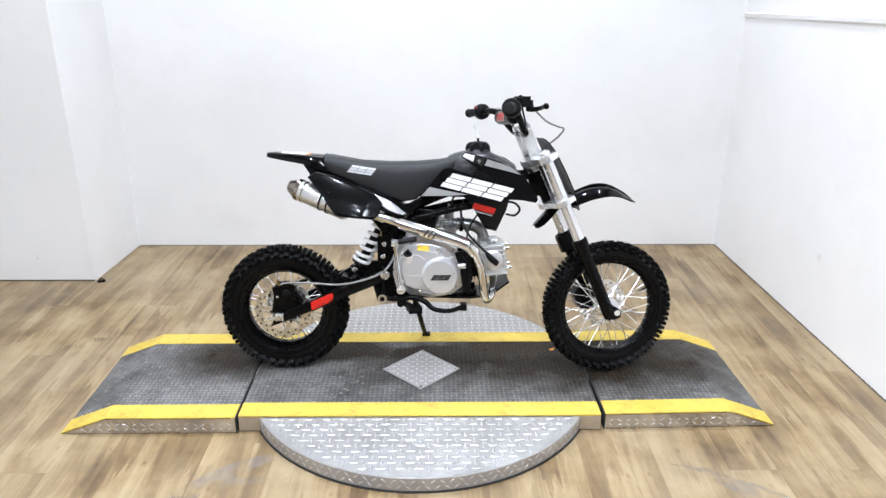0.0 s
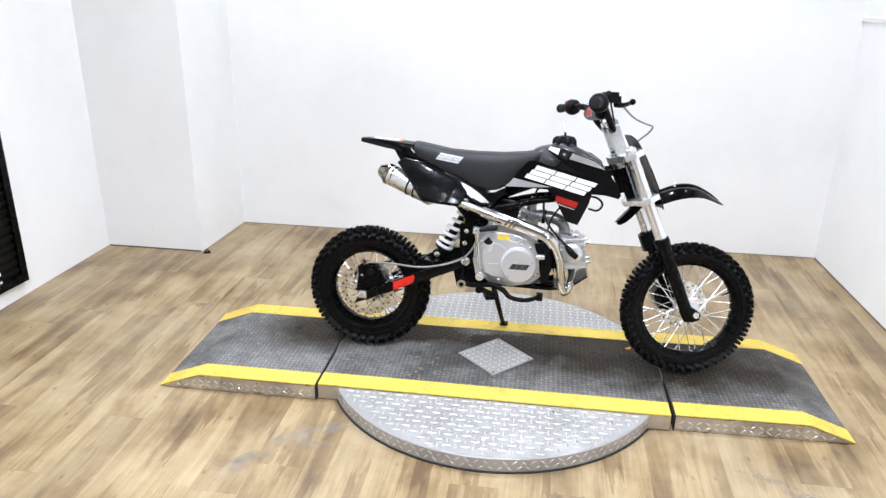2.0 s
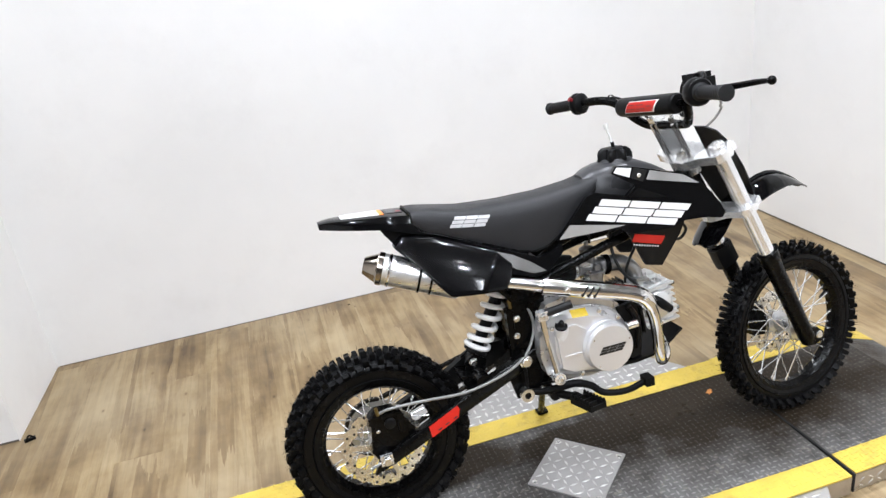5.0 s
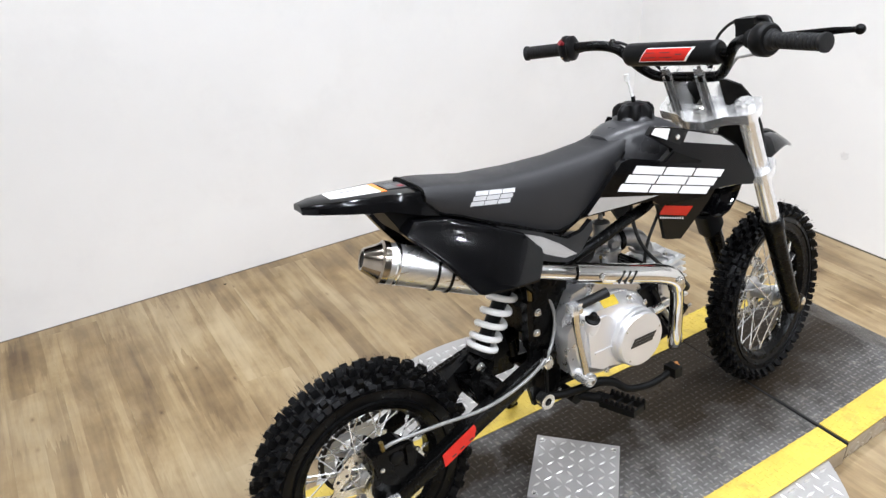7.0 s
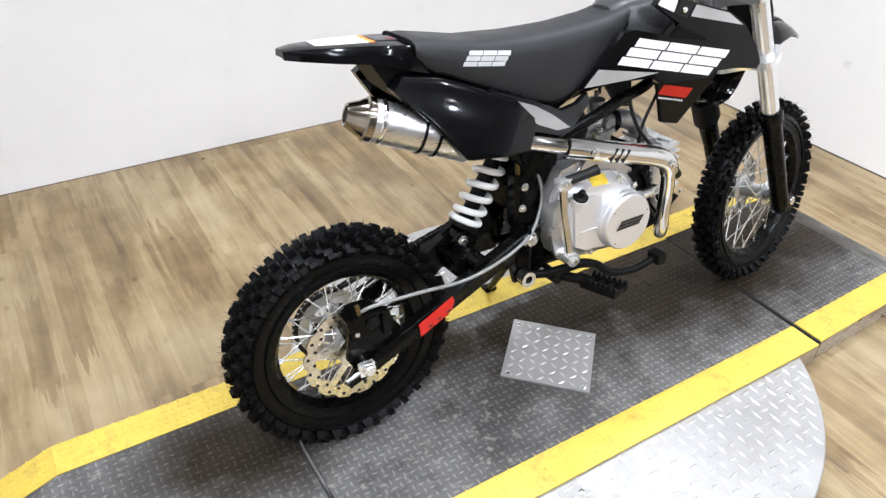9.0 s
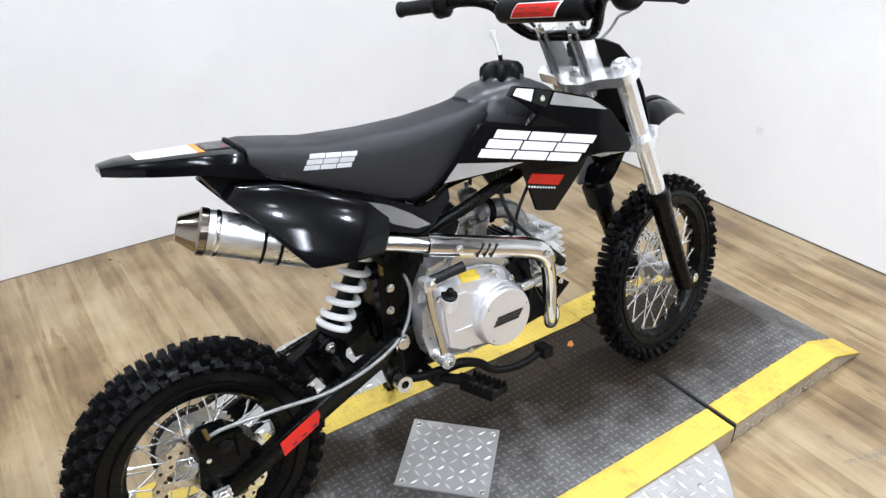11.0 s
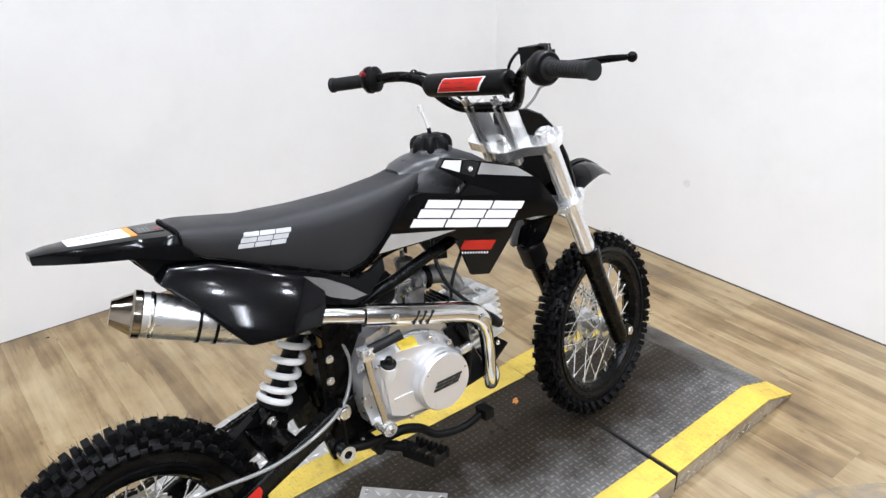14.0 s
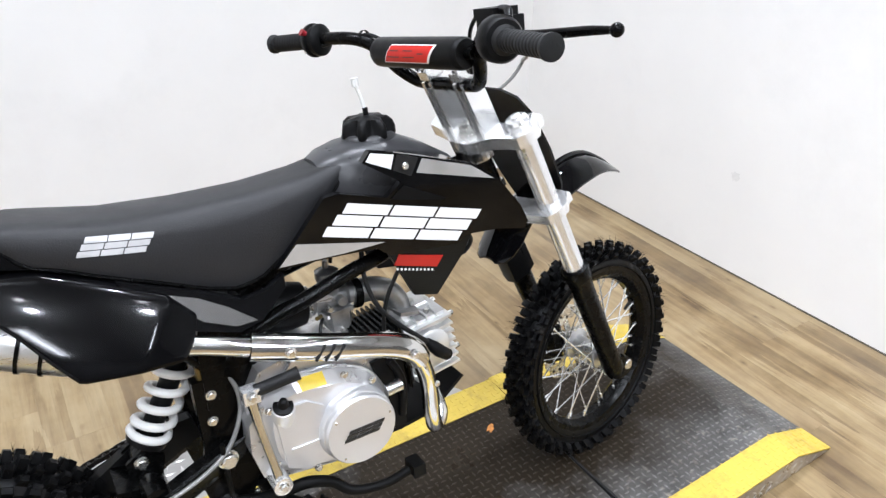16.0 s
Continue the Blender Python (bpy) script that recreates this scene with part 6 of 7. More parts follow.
# -- tank, cap and shrouds --
TANK_ROWS = ((0.098, 0.798, 0.690, 0.044), (0.120, 0.808, 0.690, 0.060), (0.150, 0.815, 0.692, 0.068), (0.200, 0.819, 0.694, 0.072), (0.245, 0.813, 0.700, 0.070), (0.285, 0.795, 0.705, 0.060), (0.335, 0.765, 0.705, 0.045))
rows = []
for u, wt, wb, h in TANK_ROWS:
    half = [(k * h, wt - f * (wt - wb)) for k, f in ((0.0, 0.0), (0.40, 0.01), (0.68, 0.07), (0.88, 0.20), (1.0, 0.45), (1.02, 0.75), (0.95, 1.0))]
    rows.append([(u, 0.004 - a, w) for a, w in half] + [(u, 0.004 + a, w) for a, w in half[:0:-1]])
tank = part("fuel_tank", loft(bmesh.new(), rows), TANK, bike, "dark grey plastic fuel tank")
part("filler_neck", lathe(bmesh.new(), [(0.046, 0.0), (0.043, 0.010), (0.038, 0.014)], (0.204, 0.010, 0.808), (0.0, 0, 1), 28), TANK, tank)
rings = []
for z, r, dip in ((0.000, 0.0420, 0.03), (0.004, 0.0450, 0.13), (0.016, 0.0445, 0.17), (0.024, 0.0415, 0.19), (0.031, 0.033, 0.12), (0.0345, 0.014, 0.0)):
    rings.append([(0.204 + r * (1 - dip * (1 + math.cos(7 * a)) * 1.0) * math.cos(a), 0.010 + r * (1 - dip * (1 + math.cos(7 * a))) * math.sin(a), 0.814 + z) for a in [2 * math.pi * i / 64 for i in range(64)]])
cap = part("fuel_cap", loft(bmesh.new(), rings), SATIN, tank, "black lobed fuel cap", 45)
part("vent_nipple", rod(bmesh.new(), (0.204, 0.010, 0.846), (0.203, 0.011, 0.860), 0.0045, 10), SATIN, cap)
part("breather_hose", tube(bmesh.new(), ((0.203, 0.012, 0.856), (0.200, 0.016, 0.876), (0.195, 0.021, 0.896)), (0.0036, 0.0028, 0.0028), 10), CLEAR_HOSE, cap, "short clear breather hose")
part("hose_tip", rod(bmesh.new(), (0.1955, 0.0205, 0.893), (0.1945, 0.0215, 0.906), 0.0058, 12), CLEAR_HOSE, cap)

shr = lambda u, w: -0.082 - 0.22 * (u - 0.08)
SHROUD = [(0.000, 0.664), (0.030, 0.700), (0.080, 0.762), (0.100, 0.766), (0.172, 0.747), (0.196, 0.768), (0.140, 0.806), (0.152, 0.822), (0.190, 0.814), (0.226, 0.804), (0.306, 0.780), (0.347, 0.752), (0.386, 0.698), (0.399, 0.668), (0.392, 0.656), (0.345, 0.664), (0.296, 0.664), (0.276, 0.652), (0.170, 0.652), (0.150, 0.668), (0.098, 0.668)]
SPUR = [(0.165, 0.660), (0.304, 0.668), (0.297, 0.628), (0.266, 0.543), (0.225, 0.552), (0.184, 0.628)]
spur_side = lambda u, w: shr(u, 0) + max(0.0, 0.668 - w) * 0.40 + 0.001


LEFT_SHROUD = [(0.000, 0.664), (0.030, 0.700), (0.080, 0.752), (0.172, 0.747), (0.215, 0.772), (0.240, 0.794), (0.306, 0.780), (0.347, 0.752), (0.374, 0.688), (0.372, 0.676), (0.296, 0.664), (0.276, 0.652), (0.170, 0.652), (0.150, 0.668), (0.098, 0.668)]


def mirrored(bm):
    for v in bm.verts:
        v.co.y = 0.010 - v.co.y
    bmesh.ops.reverse_faces(bm, faces=bm.faces)
    return bm


def shroud(flip):
    fix = mirrored if flip else (lambda b: b)
    s = part("tank_shroud", fix(bevel(sheet(bmesh.new(), LEFT_SHROUD if flip else SHROUD, shr, 0.012), 0.0045, 3)), GLOSS, bike, "glossy black tank shroud with white and silver graphics", 30)
    part("spur", fix(bevel(sheet(bmesh.new(), SPUR, spur_side, 0.010), 0.0025, 2)), SATIN, s, "", 30)
    part("inner_web", fix(loft(bmesh.new(), [[(u, shr(u, w) + 0.009, w) for u, w in ((0.226, 0.800), (0.306, 0.776), (0.347, 0.748), (0.370, 0.684))], [(u, -0.045, w) for u, w in ((0.226, 0.800), (0.300, 0.778), (0.335, 0.752), (0.345, 0.690))]], cap=False, closed=False)), GLOSS, s)
    if flip:
        return s

    def dec(name, pts, material, label, off=0.0010, base=shr):
        part(name, fix(sheet(bmesh.new(), pts, lambda u, w: base(u, w) - off, 0.0008)), material, s, label)
    dec("decal", [(0.229, 0.800), (0.305, 0.777), (0.342, 0.750), (0.219, 0.779)], SILVER_DECAL, "silver decal strip")
    dec("decal", [(0.153, 0.819), (0.187, 0.812), (0.181, 0.790), (0.145, 0.807)], WHITE_DECAL, "white decal corner")
    dec("decal", [(0.032, 0.699), (0.163, 0.677), (0.100, 0.671), (0.004, 0.667)], SILVER_DECAL, "silver decal wedge")
    dec("decal", [(0.176, 0.744), (0.198, 0.763), (0.262, 0.732), (0.258, 0.729)], SATIN, "dark grey facet", 0.0022)
    part("vent", fix(sheet(bmesh.new(), [(0.192, 0.812), (0.224, 0.802), (0.211, 0.775), (0.184, 0.788)], lambda u, w: shr(u, w) - 0.0008, 0.0006)), HOLE, s, "dark vent opening")
    part("vent_bolt", fix(lathe(bmesh.new(), [(0.006, 0.0), (0.006, -0.004), (0.004, -0.006)], (0.202, shr(0.202, 0) - 0.0005, 0.793), n=12)), BOLT, s, "zinc shroud bolt")
    bl, ax, ay = V(0.070, 0, 0.704), V(0.190, 0, -0.043), V(0.027, 0, 0.049)

    def on_shroud(x, z):
        p = bl + ax * x + ay * z
        return V(p.x, shr(p.x, 0) - 0.0010, p.z)

    for bm in mark_bars(on_shroud, 1.10, 1.0, 0.0):
        part("mark_bar", fix(raised(bm, 0.0006, (0, -1, 0))), WHITE_DECAL, s, "white bar of the maker's mark")
    dec("red_decal", [(0.186, 0.648), (0.261, 0.629), (0.254, 0.607), (0.181, 0.627)], RED_DECAL, "red decal", 0.0012, spur_side)
    bm = bmesh.new()
    for i in range(10):
        u = 0.186 + i * 0.0066
        w = 0.6180 - i * 0.0017
        box(bm, u, u + 0.0034, spur_side(u, w) - 0.0014, spur_side(u, w) - 0.0006, w - 0.0022, w + 0.0016)
    part("red_decal_line", fix(bm), WHITE_DECAL, s, "tiny white bars of lettering")
    return s


shroud(False)
shroud(True)

# -- fork, stem and front fender --
FWD = V(math.cos(RAKE), 0, math.sin(RAKE))


def st(f, v, s):
    """Place by distance ahead of the stem's axis, side and distance up the axis from its top."""
    return STEM + FWD * f + V(0, v, 0) + STEM_DIR * s


CLAMP = [(-0.032, -0.022), (-0.032, 0.022), (-0.008, 0.058), (0.002, 0.108), (0.018, 0.117), (0.044, 0.117), (0.058, 0.106), (0.058, 0.075), (0.036, 0.052), (0.030, 0.0), (0.036, -0.052), (0.058, -0.075), (0.058, -0.106), (0.044, -0.117), (0.018, -0.117), (0.002, -0.108), (-0.008, -0.058)]
fork = part("fork", rod(bmesh.new(), st(0, 0, -0.22), st(0, 0, -0.018), 0.017, 16), FRAME, bike, "silver telescopic fork with black lower legs", turn=ST)


def clamp(name, s0, s1):
    c = part(name, bevel(loft(bmesh.new(), [[st(f, v, s) for f, v in CLAMP] for s in (s0, s1)]), 0.004, 2), CLEAR_ALU, fork, "machined aluminium fork clamp", turn=ST)
    for sv in (-1, 1):
        part("pinch_bolt", rod(bmesh.new(), st(0.054, sv * 0.070, (s0 + s1) / 2), st(0.070, sv * 0.070, (s0 + s1) / 2), 0.0065, 10), BOLT, c, turn=ST)
        part("pinch_boss", bevel(loft(bmesh.new(), [[st(f, v, s) for f, v in ((0.050, sv * 0.060), (0.072, sv * 0.062), (0.072, sv * 0.104), (0.050, sv * 0.106))] for s in (s0 + 0.001, s1 - 0.001)]), 0.003, 1), CLEAR_ALU, c, turn=ST)


clamp("top_clamp", -0.038, -0.016)
clamp("lower_clamp", -0.200, -0.181)
part("stem_nut", lathe(bmesh.new(), [(0.020, 0.0), (0.020, 0.006), (0.015, 0.007), (0.015, 0.017), (0.011, 0.019)], tuple(st(0, 0, -0.016)), tuple(STEM_DIR), 6), BOLT, fork, turn=ST)
part("stem_collar", lathe(bmesh.new(), [(0.028, -0.065), (0.031, -0.063), (0.031, -0.048), (0.026, -0.038)], tuple(st(0, 0, 0.0)), tuple(STEM_DIR), 24), BOLT, fork, turn=ST)
FF = 0.034
for sv in (-1, 1):
    v = sv * 0.086
    part("stanchion", rod(bmesh.new(), st(FF, v, -0.004), st(FF, v, -0.355), 0.0195, 28), FORK_SILVER, fork, "bright silver fork tube", turn=ST)
    part("fork_cap", lathe(bmesh.new(), [(0.0205, -0.006), (0.018, -0.001), (0.009, 0.0), (0.009, 0.004)], tuple(st(FF, v, 0)), tuple(STEM_DIR), 20), CLEAR_ALU, fork, turn=ST)
    leg = part("lower_leg", lathe(bmesh.new(), [(0.0205, -0.334), (0.0262, -0.337), (0.0270, -0.344), (0.0268, -0.362), (0.0240, -0.370), (0.0225, -0.40), (0.0215, -0.58), (0.0225, -0.625), (0.0195, -0.648), (0.012, -0.656)], tuple(st(FF, v, 0)), tuple(STEM_DIR), 28), FRAME, fork, "black lower fork leg", turn=ST)
    part("axle_lug", bevel(loft(bmesh.new(), [[V(u, vv, w) for u, w in ((0.640, 0.275), (0.672, 0.268), (0.694, 0.250), (0.690, 0.228), (0.668, 0.220), (0.648, 0.222))] for vv in (v - 0.018, v + 0.018)]), 0.006, 2), FRAME, leg, turn=ST)
part("fork_guard", bevel(loft(bmesh.new(), [[st(f, v, s) for f, v in ((0.000, 0.066), (-0.004, 0.086), (0.004, 0.106), (0.036, 0.114), (0.060, 0.106), (0.066, 0.086), (0.060, 0.066), (0.034, 0.058))] for s in (-0.404, -0.396, -0.372, -0.350, -0.342)]), 0.004, 2), SATIN, fork, "black plastic fork boot", turn=ST)
cal = part("front_caliper", bevel(loft(bmesh.new(), [[V(u, v, w) for u, w in ((0.560, 0.285), (0.585, 0.320), (0.625, 0.312), (0.640, 0.270), (0.625, 0.225), (0.585, 0.232))] for v in (0.034, 0.084)]), 0.008, 2), FRAME, bike, "black front brake caliper", turn=ST)
part("caliper_arm", bevel(loft(bmesh.new(), [[V(u, v, w) for u, w in ((0.600, 0.330), (0.640, 0.320), (0.650, 0.250), (0.610, 0.240))] for v in (0.070, 0.080)]), 0.003, 1), FRAME, cal, turn=ST)
part("front_brake_hose", tube(bmesh.new(), ((0.590, 0.078, 0.318), (0.560, 0.098, 0.400), (0.520, 0.112, 0.520), (0.470, 0.104, 0.640), (0.440, 0.060, 0.760), (0.452, 0.020, 0.830), (0.486, 0.000, 0.868), (0.500, -0.010, 0.893), (0.470, -0.050, 0.905), (0.425, -0.120, 0.925), (0.388, -0.165, 0.955), (0.366, -0.178, 0.982)), 0.0032, 8), CABLE, bike, "thin grey front brake hose")


def blade(rows, thick, material, name, label):
    """A curved guard: rows of (u, w, half width, drop of its edges)."""
    rings = []
    for u, w, h, drop in rows:
        up = [(u, k * h, w - drop * abs(k) ** 2.4) for k in (-1, -0.8, -0.5, -0.2, 0, 0.2, 0.5, 0.8, 1)]
        rings.append(up + [(a, b * 0.98, c - thick) for a, b, c in up[::-1]])
    return part(name, loft(bmesh.new(), rings), material, bike, label, turn=ST)


fender = blade(((0.470, 0.632, 0.046, 0.010), (0.510, 0.652, 0.052, 0.026), (0.543, 0.669, 0.055, 0.036), (0.570, 0.680, 0.056, 0.037), (0.600, 0.688, 0.056, 0.036), (0.630, 0.691, 0.054, 0.034), (0.660, 0.689, 0.050, 0.030), (0.690, 0.679, 0.044, 0.023), (0.715, 0.666, 0.036, 0.017), (0.740, 0.651, 0.027, 0.010), (0.766, 0.634, 0.015, 0.004)), 0.004, GLOSS, "front_fender", "glossy black front fender")
part("fender_rib", tube(bmesh.new(), ((0.520, 0, 0.660), (0.600, 0, 0.690), (0.660, 0, 0.691), (0.715, 0, 0.668), (0.755, 0, 0.642)), (0.006, 0.006, 0.0055, 0.004, 0.002), 8), GLOSS, fender, turn=ST)
blade(((0.486, 0.644, 0.046, 0.010), (0.464, 0.630, 0.050, 0.018), (0.440, 0.607, 0.050, 0.022), (0.418, 0.583, 0.046, 0.020), (0.402, 0.566, 0.036, 0.014), (0.394, 0.557, 0.020, 0.006)), 0.004, GLOSS, "fender_tail", "glossy black tail of the front fender")
rows = []
for u, w, h, wrap in ((0.418, 0.880, 0.040, 0.000), (0.432, 0.868, 0.066, 0.002), (0.456, 0.836, 0.082, 0.005), (0.496, 0.770, 0.086, 0.010), (0.530, 0.703, 0.078, 0.010), (0.550, 0.652, 0.060, 0.008), (0.556, 0.630, 0.044, 0.004)):
    face = [V(u - 0.004, k * h, w - 0.018) - FWD * (wrap * abs(k) ** 2.5) for k in (-1, -0.85, -0.5, 0, 0.5, 0.85, 1)]
    rows.append(face + [p - FWD * 0.0045 for p in face[::-1]])
part("number_plate", loft(bmesh.new(), rows), SATIN, bike, "blank black plastic front number plate", turn=ST)

# -- handlebar --
half_bar = [(0.354, 0.0, 0.882), (0.354, 0.050, 0.882), (0.350, 0.080, 0.886), (0.334, 0.106, 0.906), (0.315, 0.128, 0.936), (0.300, 0.152, 0.956), (0.275, 0.200, 0.965), (0.231, 0.350, 0.9600)]
full = [(u, -v, w) for u, v, w in half_bar[:0:-1]] + half_bar
hb = part("handlebar", tube(bmesh.new(), full, 0.0112, 14), FRAME, bike, "black steel handlebar with a padded crossbar", turn=ST_BAR)
for sv in (-1, 1):
    v = sv * 0.041
    riser = part("bar_riser", bevel(loft(bmesh.new(), [[st(f, v + sv * t, s) for f, t in ((0.004, -0.013), (0.004, -0.006), (0.026, -0.005), (0.026, 0.005), (0.004, 0.006), (0.004, 0.013), (0.044, 0.012), (0.044, -0.012))] for s in (-0.018, 0.082)]), 0.0022, 2), CLEAR_ALU, hb, "machined aluminium bar riser", turn=ST_BAR)
    part("bar_cap", bevel(loft(bmesh.new(), [[st(f, v + sv * t, s) for f, t in ((0.005, -0.012), (0.045, -0.012), (0.045, 0.012), (0.005, 0.012))] for s in (0.086, 0.101)]), 0.004, 2), CLEAR_ALU, riser, turn=ST_BAR)
    for f in (0.010, 0.040):
        part("cap_bolt", rod(bmesh.new(), st(f, v, 0.100), st(f, v, 0.107), 0.0042, 8), BOLT, riser, turn=ST_BAR)
pad = part("bar_pad", bevel(lathe(bmesh.new(), [(0.0110, -0.115), (0.0215, -0.114), (0.0245, -0.109), (0.0250, -0.101), (0.0250, 0.101), (0.0245, 0.109), (0.0215, 0.114), (0.0110, 0.115)], (0.304, 0.0, 0.939), n=28), 0.0), SATIN, hb, "matt black foam bar pad", turn=ST_BAR)
part("crossbar", rod(bmesh.new(), (0.304, -0.130, 0.939), (0.304, 0.130, 0.939), 0.0085, 12), FRAME, hb, turn=ST_BAR)


def pad_patch(x0, x1, z0, z1, lean, grow):
    bm = bmesh.new()
    rows = []
    for i in range(7):
        z = z0 + (z1 - z0) * i / 6
        r = 0.0252 + grow
        a = radians(3) + z / 0.0252
        rows.append([V(0.304 - r * math.cos(a), -(x + lean * (z - z0)), 0.939 + r * math.sin(a)) for x in (x0, x1)])
    vs = [[bm.verts.new(p) for p in row] for row in rows]
    for p, q4 in zip(vs, vs[1:]):
        bm.faces.new((p[0], p[1], q4[1], q4[0]))
    return bm


part("decal_edge", pad_patch(-0.070, 0.048, -0.0150, 0.0150, 0.75, 0.0004), WHITE_DECAL, pad, "white decal outline", turn=ST_BAR)
part("decal", pad_patch(-0.0665, 0.0445, -0.0130, 0.0130, 0.75, 0.0009), RED_DECAL, pad, "red decal", turn=ST_BAR)
for z0, x0, x1 in ((-0.0050, -0.056, -0.024), (0.0045, -0.050, -0.026), (-0.0050, -0.016, 0.016), (0.0045, -0.014, 0.012), (0.0005, 0.024, 0.040)):
    part("decal_line", pad_patch(x0, x1, z0 - 0.0008, z0 + 0.0008, 0.75, 0.0013), BLACK_INK, pad, "dark line", turn=ST_BAR)

bar_dir = (V(*half_bar[-1]) - V(*half_bar[-2])).normalized()


def on_bar(v):
    """A point on the outer part of the bar."""
    k = (abs(v) - 0.200) / 0.150
    p = V(0.275, 0.200, 0.965) + (V(0.231, 0.350, 0.960) - V(0.275, 0.200, 0.965)) * k
    return V(p.x, math.copysign(p.y, v), p.z)


def grip_rubber(sv, r):
    a, b = on_bar(sv * (0.262 if sv > 0 else 0.240)), on_bar(sv * 0.359)
    n = (b - a).length
    prof = [(0.010, 0.0), (r + 0.006, 0.001), (r + 0.006, 0.005), (r + 0.001, 0.008)]
    for i in range(12):
        x = 0.012 + i * (n - 0.022) / 12
        prof += [(r + 0.0009, x), (r + 0.0009, x + 0.004), (r - 0.0004, x + 0.0052), (r - 0.0004, x + 0.0072)]
    prof += [(r + 0.003, n - 0.006), (r + 0.003, n - 0.001), (r, n), (0.004, n)]
    return part("grip", lathe(bmesh.new(), prof, tuple(a), tuple(b - a), 28), GRIP, hb, "black ribbed rubber grip", turn=ST_BAR)


grip_rubber(1, 0.0142)
grip_rubber(-1, 0.0142)
sw = part("kill_switch", lathe(bmesh.new(), [(0.012, 0.0), (0.026, 0.001), (0.0295, 0.005), (0.0300, 0.011), (0.0255, 0.013), (0.0255, 0.019), (0.0285, 0.021), (0.0280, 0.027), (0.020, 0.033), (0.012, 0.034)], tuple(on_bar(0.264)), tuple(-bar_dir), 28), SATIN, hb, "black handlebar switch housing with a red button", turn=ST_BAR)
part("button", rod(bmesh.new(), on_bar(0.250) + V(-0.020, 0, 0.012), on_bar(0.250) + V(-0.029, 0, 0.018), 0.0060, 14), RED_SWITCH, sw, "red stop button", turn=ST_BAR)
part("screw", rod(bmesh.new(), on_bar(0.250) + V(-0.020, 0, -0.014), on_bar(0.250) + V(-0.026, 0, -0.018), 0.003, 8), BOLT, sw, turn=ST_BAR)
part("switch_wire", tube(bmesh.new(), (on_bar(0.238) + V(-0.010, 0, -0.012), (0.296, 0.165, 0.966), (0.312, 0.132, 0.962), (0.335, 0.090, 0.928), (0.350, 0.040, 0.880)), 0.0034, 8), BLACK_HOSE, hb, "black switch wire", turn=ST_BAR)
part("wire_tie", lathe(bmesh.new(), [(0.0125, -0.003), (0.0135, -0.003), (0.0135, 0.003), (0.0125, 0.003)], (0.302, 0.156, 0.962), (-0.3, 1, 0), 16, True), SATIN, hb, turn=ST_BAR)
R_DIR = V(bar_dir.x, -bar_dir.y, bar_dir.z)
th = part("throttle_housing", lathe(bmesh.new(), [(0.012, 0.0), (0.027, 0.002), (0.031, 0.008), (0.0315, 0.026), (0.027, 0.034), (0.012, 0.035)], tuple(on_bar(-0.244)), tuple(-R_DIR), 30), SATIN, hb, "black twist-grip housing", turn=ST_BAR)
part("cable_elbow", tube(bmesh.new(), (on_bar(-0.228) + V(0.018, 0, 0.024), on_bar(-0.215) + V(0.026, 0, 0.034), on_bar(-0.190) + V(0.030, 0, 0.034)), 0.006, 10), SATIN, th, turn=ST_BAR)
part("throttle_cable", tube(bmesh.new(), (on_bar(-0.195) + V(0.030, 0, 0.034), (0.318, -0.140, 0.996), (0.328, -0.105, 0.980), (0.340, -0.080, 0.955), (0.360, -0.055, 0.900)), 0.0032, 8), BLACK_HOSE, hb, "black throttle cable", turn=ST_BAR)
mc = part("brake_master", bevel(box(bmesh.new(), 0.296, 0.345, -0.196, -0.150, 0.968, 0.990), 0.005, 2), SATIN, hb, "black front brake master cylinder", turn=ST_BAR)
part("reservoir_lid", bevel(box(bmesh.new(), 0.290, 0.338, -0.192, -0.152, 0.990, 1.002), 0.003, 1), SATIN, mc, turn=ST_BAR)
part("mount_clamp", lathe(bmesh.new(), [(0.011, -0.009), (0.018, -0.009), (0.018, 0.009), (0.011, 0.009)], tuple(on_bar(-0.200)), tuple(R_DIR), 18, True), SATIN, mc, turn=ST_BAR)
part("brake_lever", tube(bmesh.new(), ((0.330, -0.186, 0.962), (0.340, -0.215, 0.960), (0.349, -0.262, 0.962), (0.347, -0.312, 0.965), (0.343, -0.356, 0.966)), (0.0085, 0.0078, 0.0072, 0.0066, 0.0050), 12), FRAME, mc, "black brake lever with a ball end", turn=ST_BAR)
bm = bmesh.new()
bmesh.ops.create_uvsphere(bm, u_segments=16, v_segments=10, radius=0.0095, matrix=Matrix.Translation((0.343, -0.360, 0.966)))
part("lever_ball", bm, FRAME, mc, turn=ST_BAR)

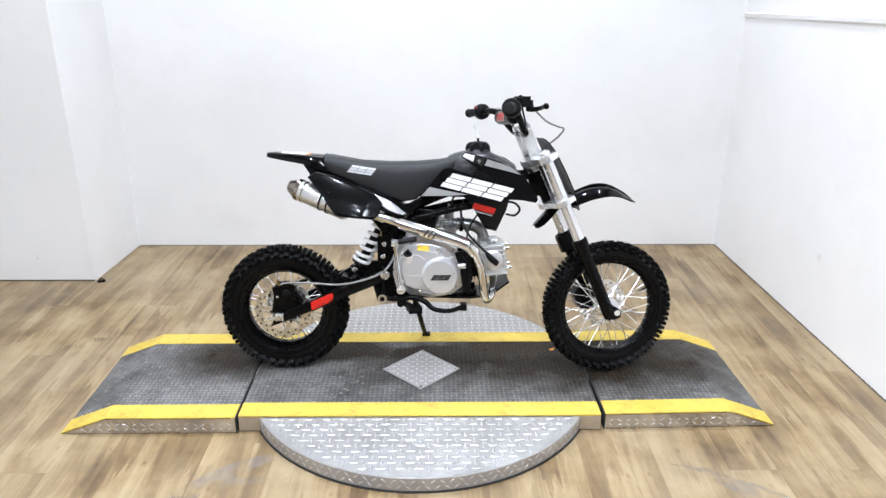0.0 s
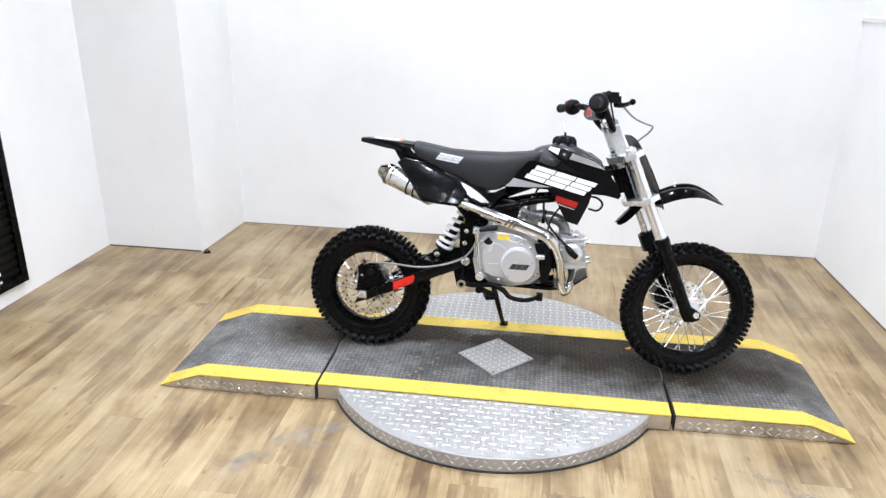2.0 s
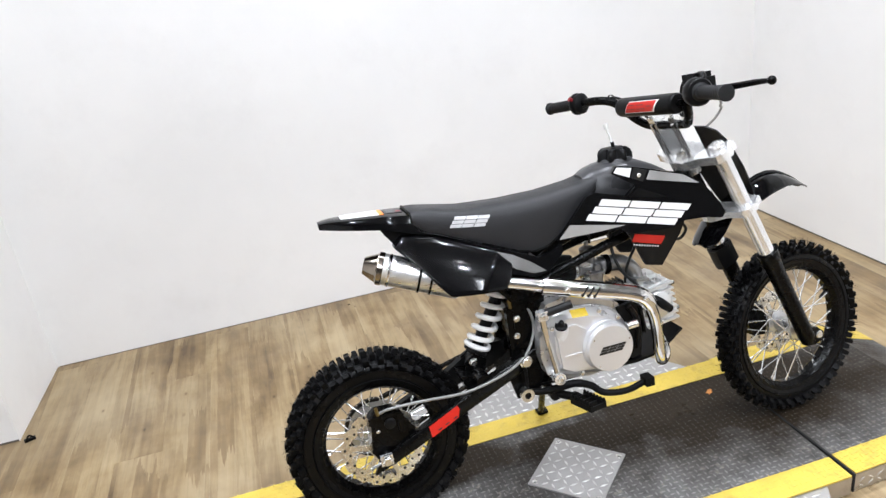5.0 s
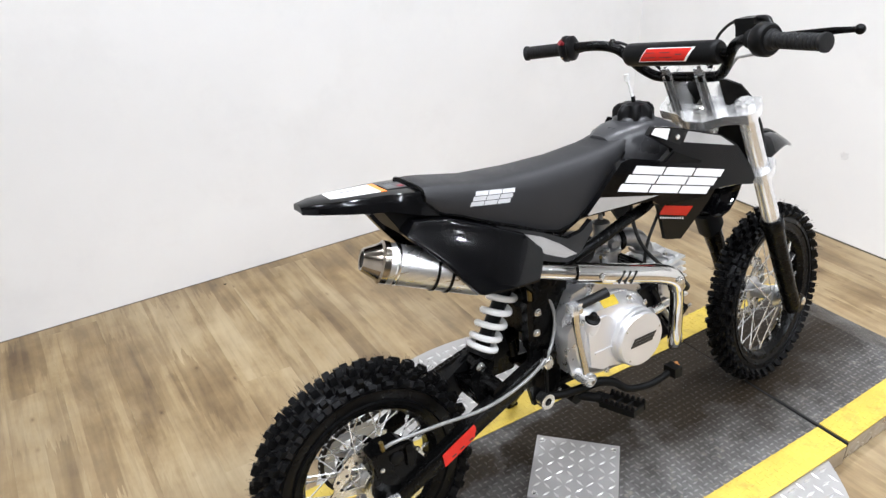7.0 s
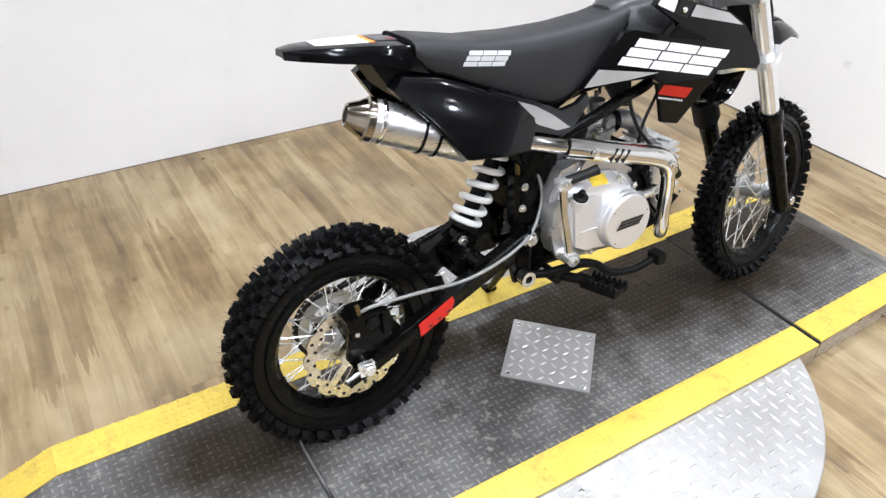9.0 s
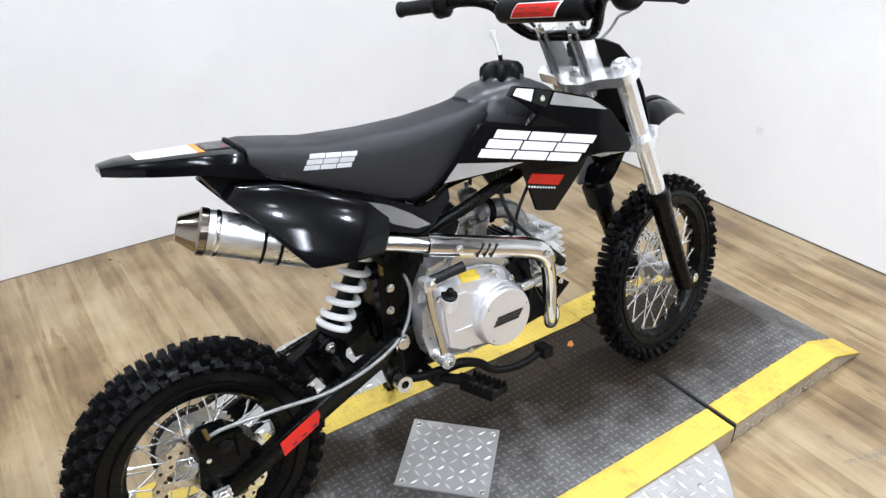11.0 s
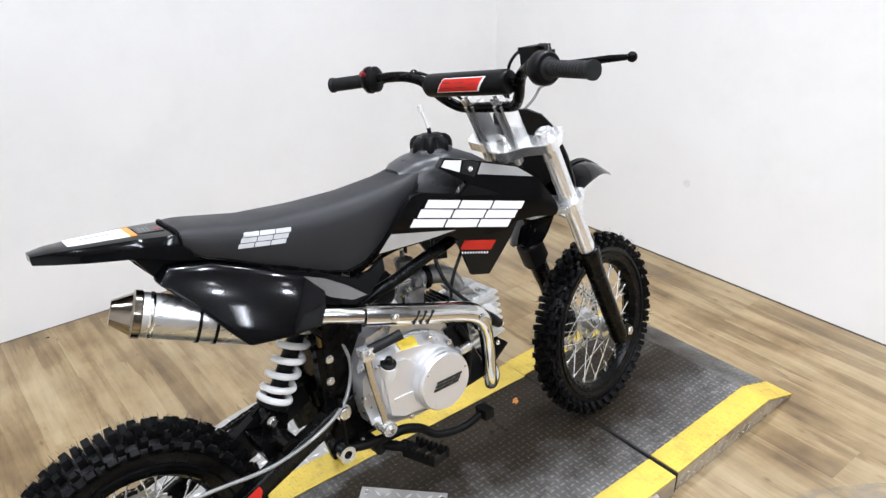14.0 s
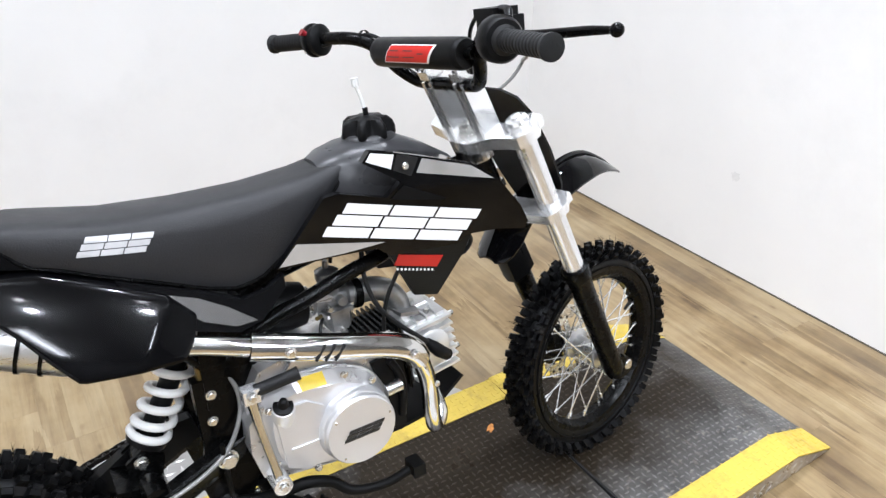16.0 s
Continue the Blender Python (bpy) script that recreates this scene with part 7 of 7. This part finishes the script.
# ---- floor planks ----
def planks():
    rnd = random.Random(11)
    meshes = {}

    def plank(x0, x1, y0, y1):
        key = (round(x1 - x0, 3), round(y1 - y0, 3))
        if key not in meshes:
            w, l, g, r = key[0] / 2, key[1] / 2, 0.00005, 0.0002
            bm = bmesh.new()
            ring = lambda e, z: [(sx * (w - e), sy * (l - e), z) for sx, sy in ((-1, -1), (1, -1), (1, 1), (-1, 1))]
            rows = [[bm.verts.new(p) for p in ring(e, z)] for e, z in ((g, -0.004), (g, -r), (g + r, 0.0))]
            for a, b in zip(rows, rows[1:]):
                for i in range(4):
                    bm.faces.new((a[i], a[(i + 1) % 4], b[(i + 1) % 4], b[i]))
            bm.faces.new(rows[-1])
            meshes[key] = finish(bm, "plank", WOOD, 30)
        again("plank", meshes[key], floor, pose((x0 + x1) / 2, (y0 + y1) / 2, 0))

    W, LEN, x = 0.152, 1.22, -2.52
    while x < 2.0:
        y = -4.35 - rnd.randrange(8) * 0.15
        while y < 1.6:
            a, b = max(y, -4.35), min(y + LEN, 1.62)
            if b - a > 0.05:
                plank(x, x + W, a, b)
            y += LEN
        x += W


planks()


def scuff_material():
    """A broken rubbed film of grey on the floor."""
    m = bpy.data.materials.new("floor_scuff")
    m.use_nodes = True
    nt = m.node_tree
    b = nt.nodes["Principled BSDF"]
    b.inputs["Base Color"].default_value, b.inputs["Roughness"].default_value = (0.33, 0.32, 0.31, 1), 0.6
    geo, n, r = nt.nodes.new("ShaderNodeNewGeometry"), nt.nodes.new("ShaderNodeTexNoise"), nt.nodes.new("ShaderNodeMapRange")
    n.inputs["Scale"].default_value, n.inputs["Detail"].default_value = 14.0, 5.0
    r.inputs[1].default_value, r.inputs[2].default_value, r.inputs[4].default_value = 0.42, 0.78, 0.26
    nt.links.new(geo.outputs["Position"], n.inputs["Vector"])
    nt.links.new(n.outputs[0], r.inputs[0])
    nt.links.new(r.outputs[0], b.inputs["Alpha"])
    return m


def scuff(x, y, radius, a0, a1, wide, material):
    """A curved rub mark left by a wheel, as a thin film."""
    bm = bmesh.new()
    rings = []
    for i in range(13):
        a = radians(a0 + (a1 - a0) * i / 12)
        h = wide * (0.25 + 0.75 * math.sin(math.pi * i / 12))
        c, q5 = math.cos(a), math.sin(a)
        rings.append([(x + (radius + e) * c, y + (radius + e) * q5, z) for e, z in ((-h, 0.0), (h, 0.0), (h, 0.0005), (-h, 0.0005))])
    loft(bm, rings)
    ob = part("scuff", bm, material, floor, "faint grey wheel scuff")
    ob.matrix_basis = pose(0, 0, 0.0003)


SCUFF = scuff_material()
for args in ((-0.20, -1.00, 0.62, 112, 160, 0.040), (-0.42, -1.05, 0.50, 88, 140, 0.024), (0.55, -1.30, 0.85, 40, 74, 0.010), (0.30, -1.20, 0.90, 28, 52, 0.030)):
    scuff(*args, SCUFF)


def flatten():
    """Keep to thing, part and sub-part: lift anything deeper to the level above."""
    for ob in list(scene.objects):
        while ob.parent and ob.parent.parent and ob.parent.parent.parent and ob.parent.matrix_basis == Matrix.Identity(4):
            ob.parent = ob.parent.parent


flatten()
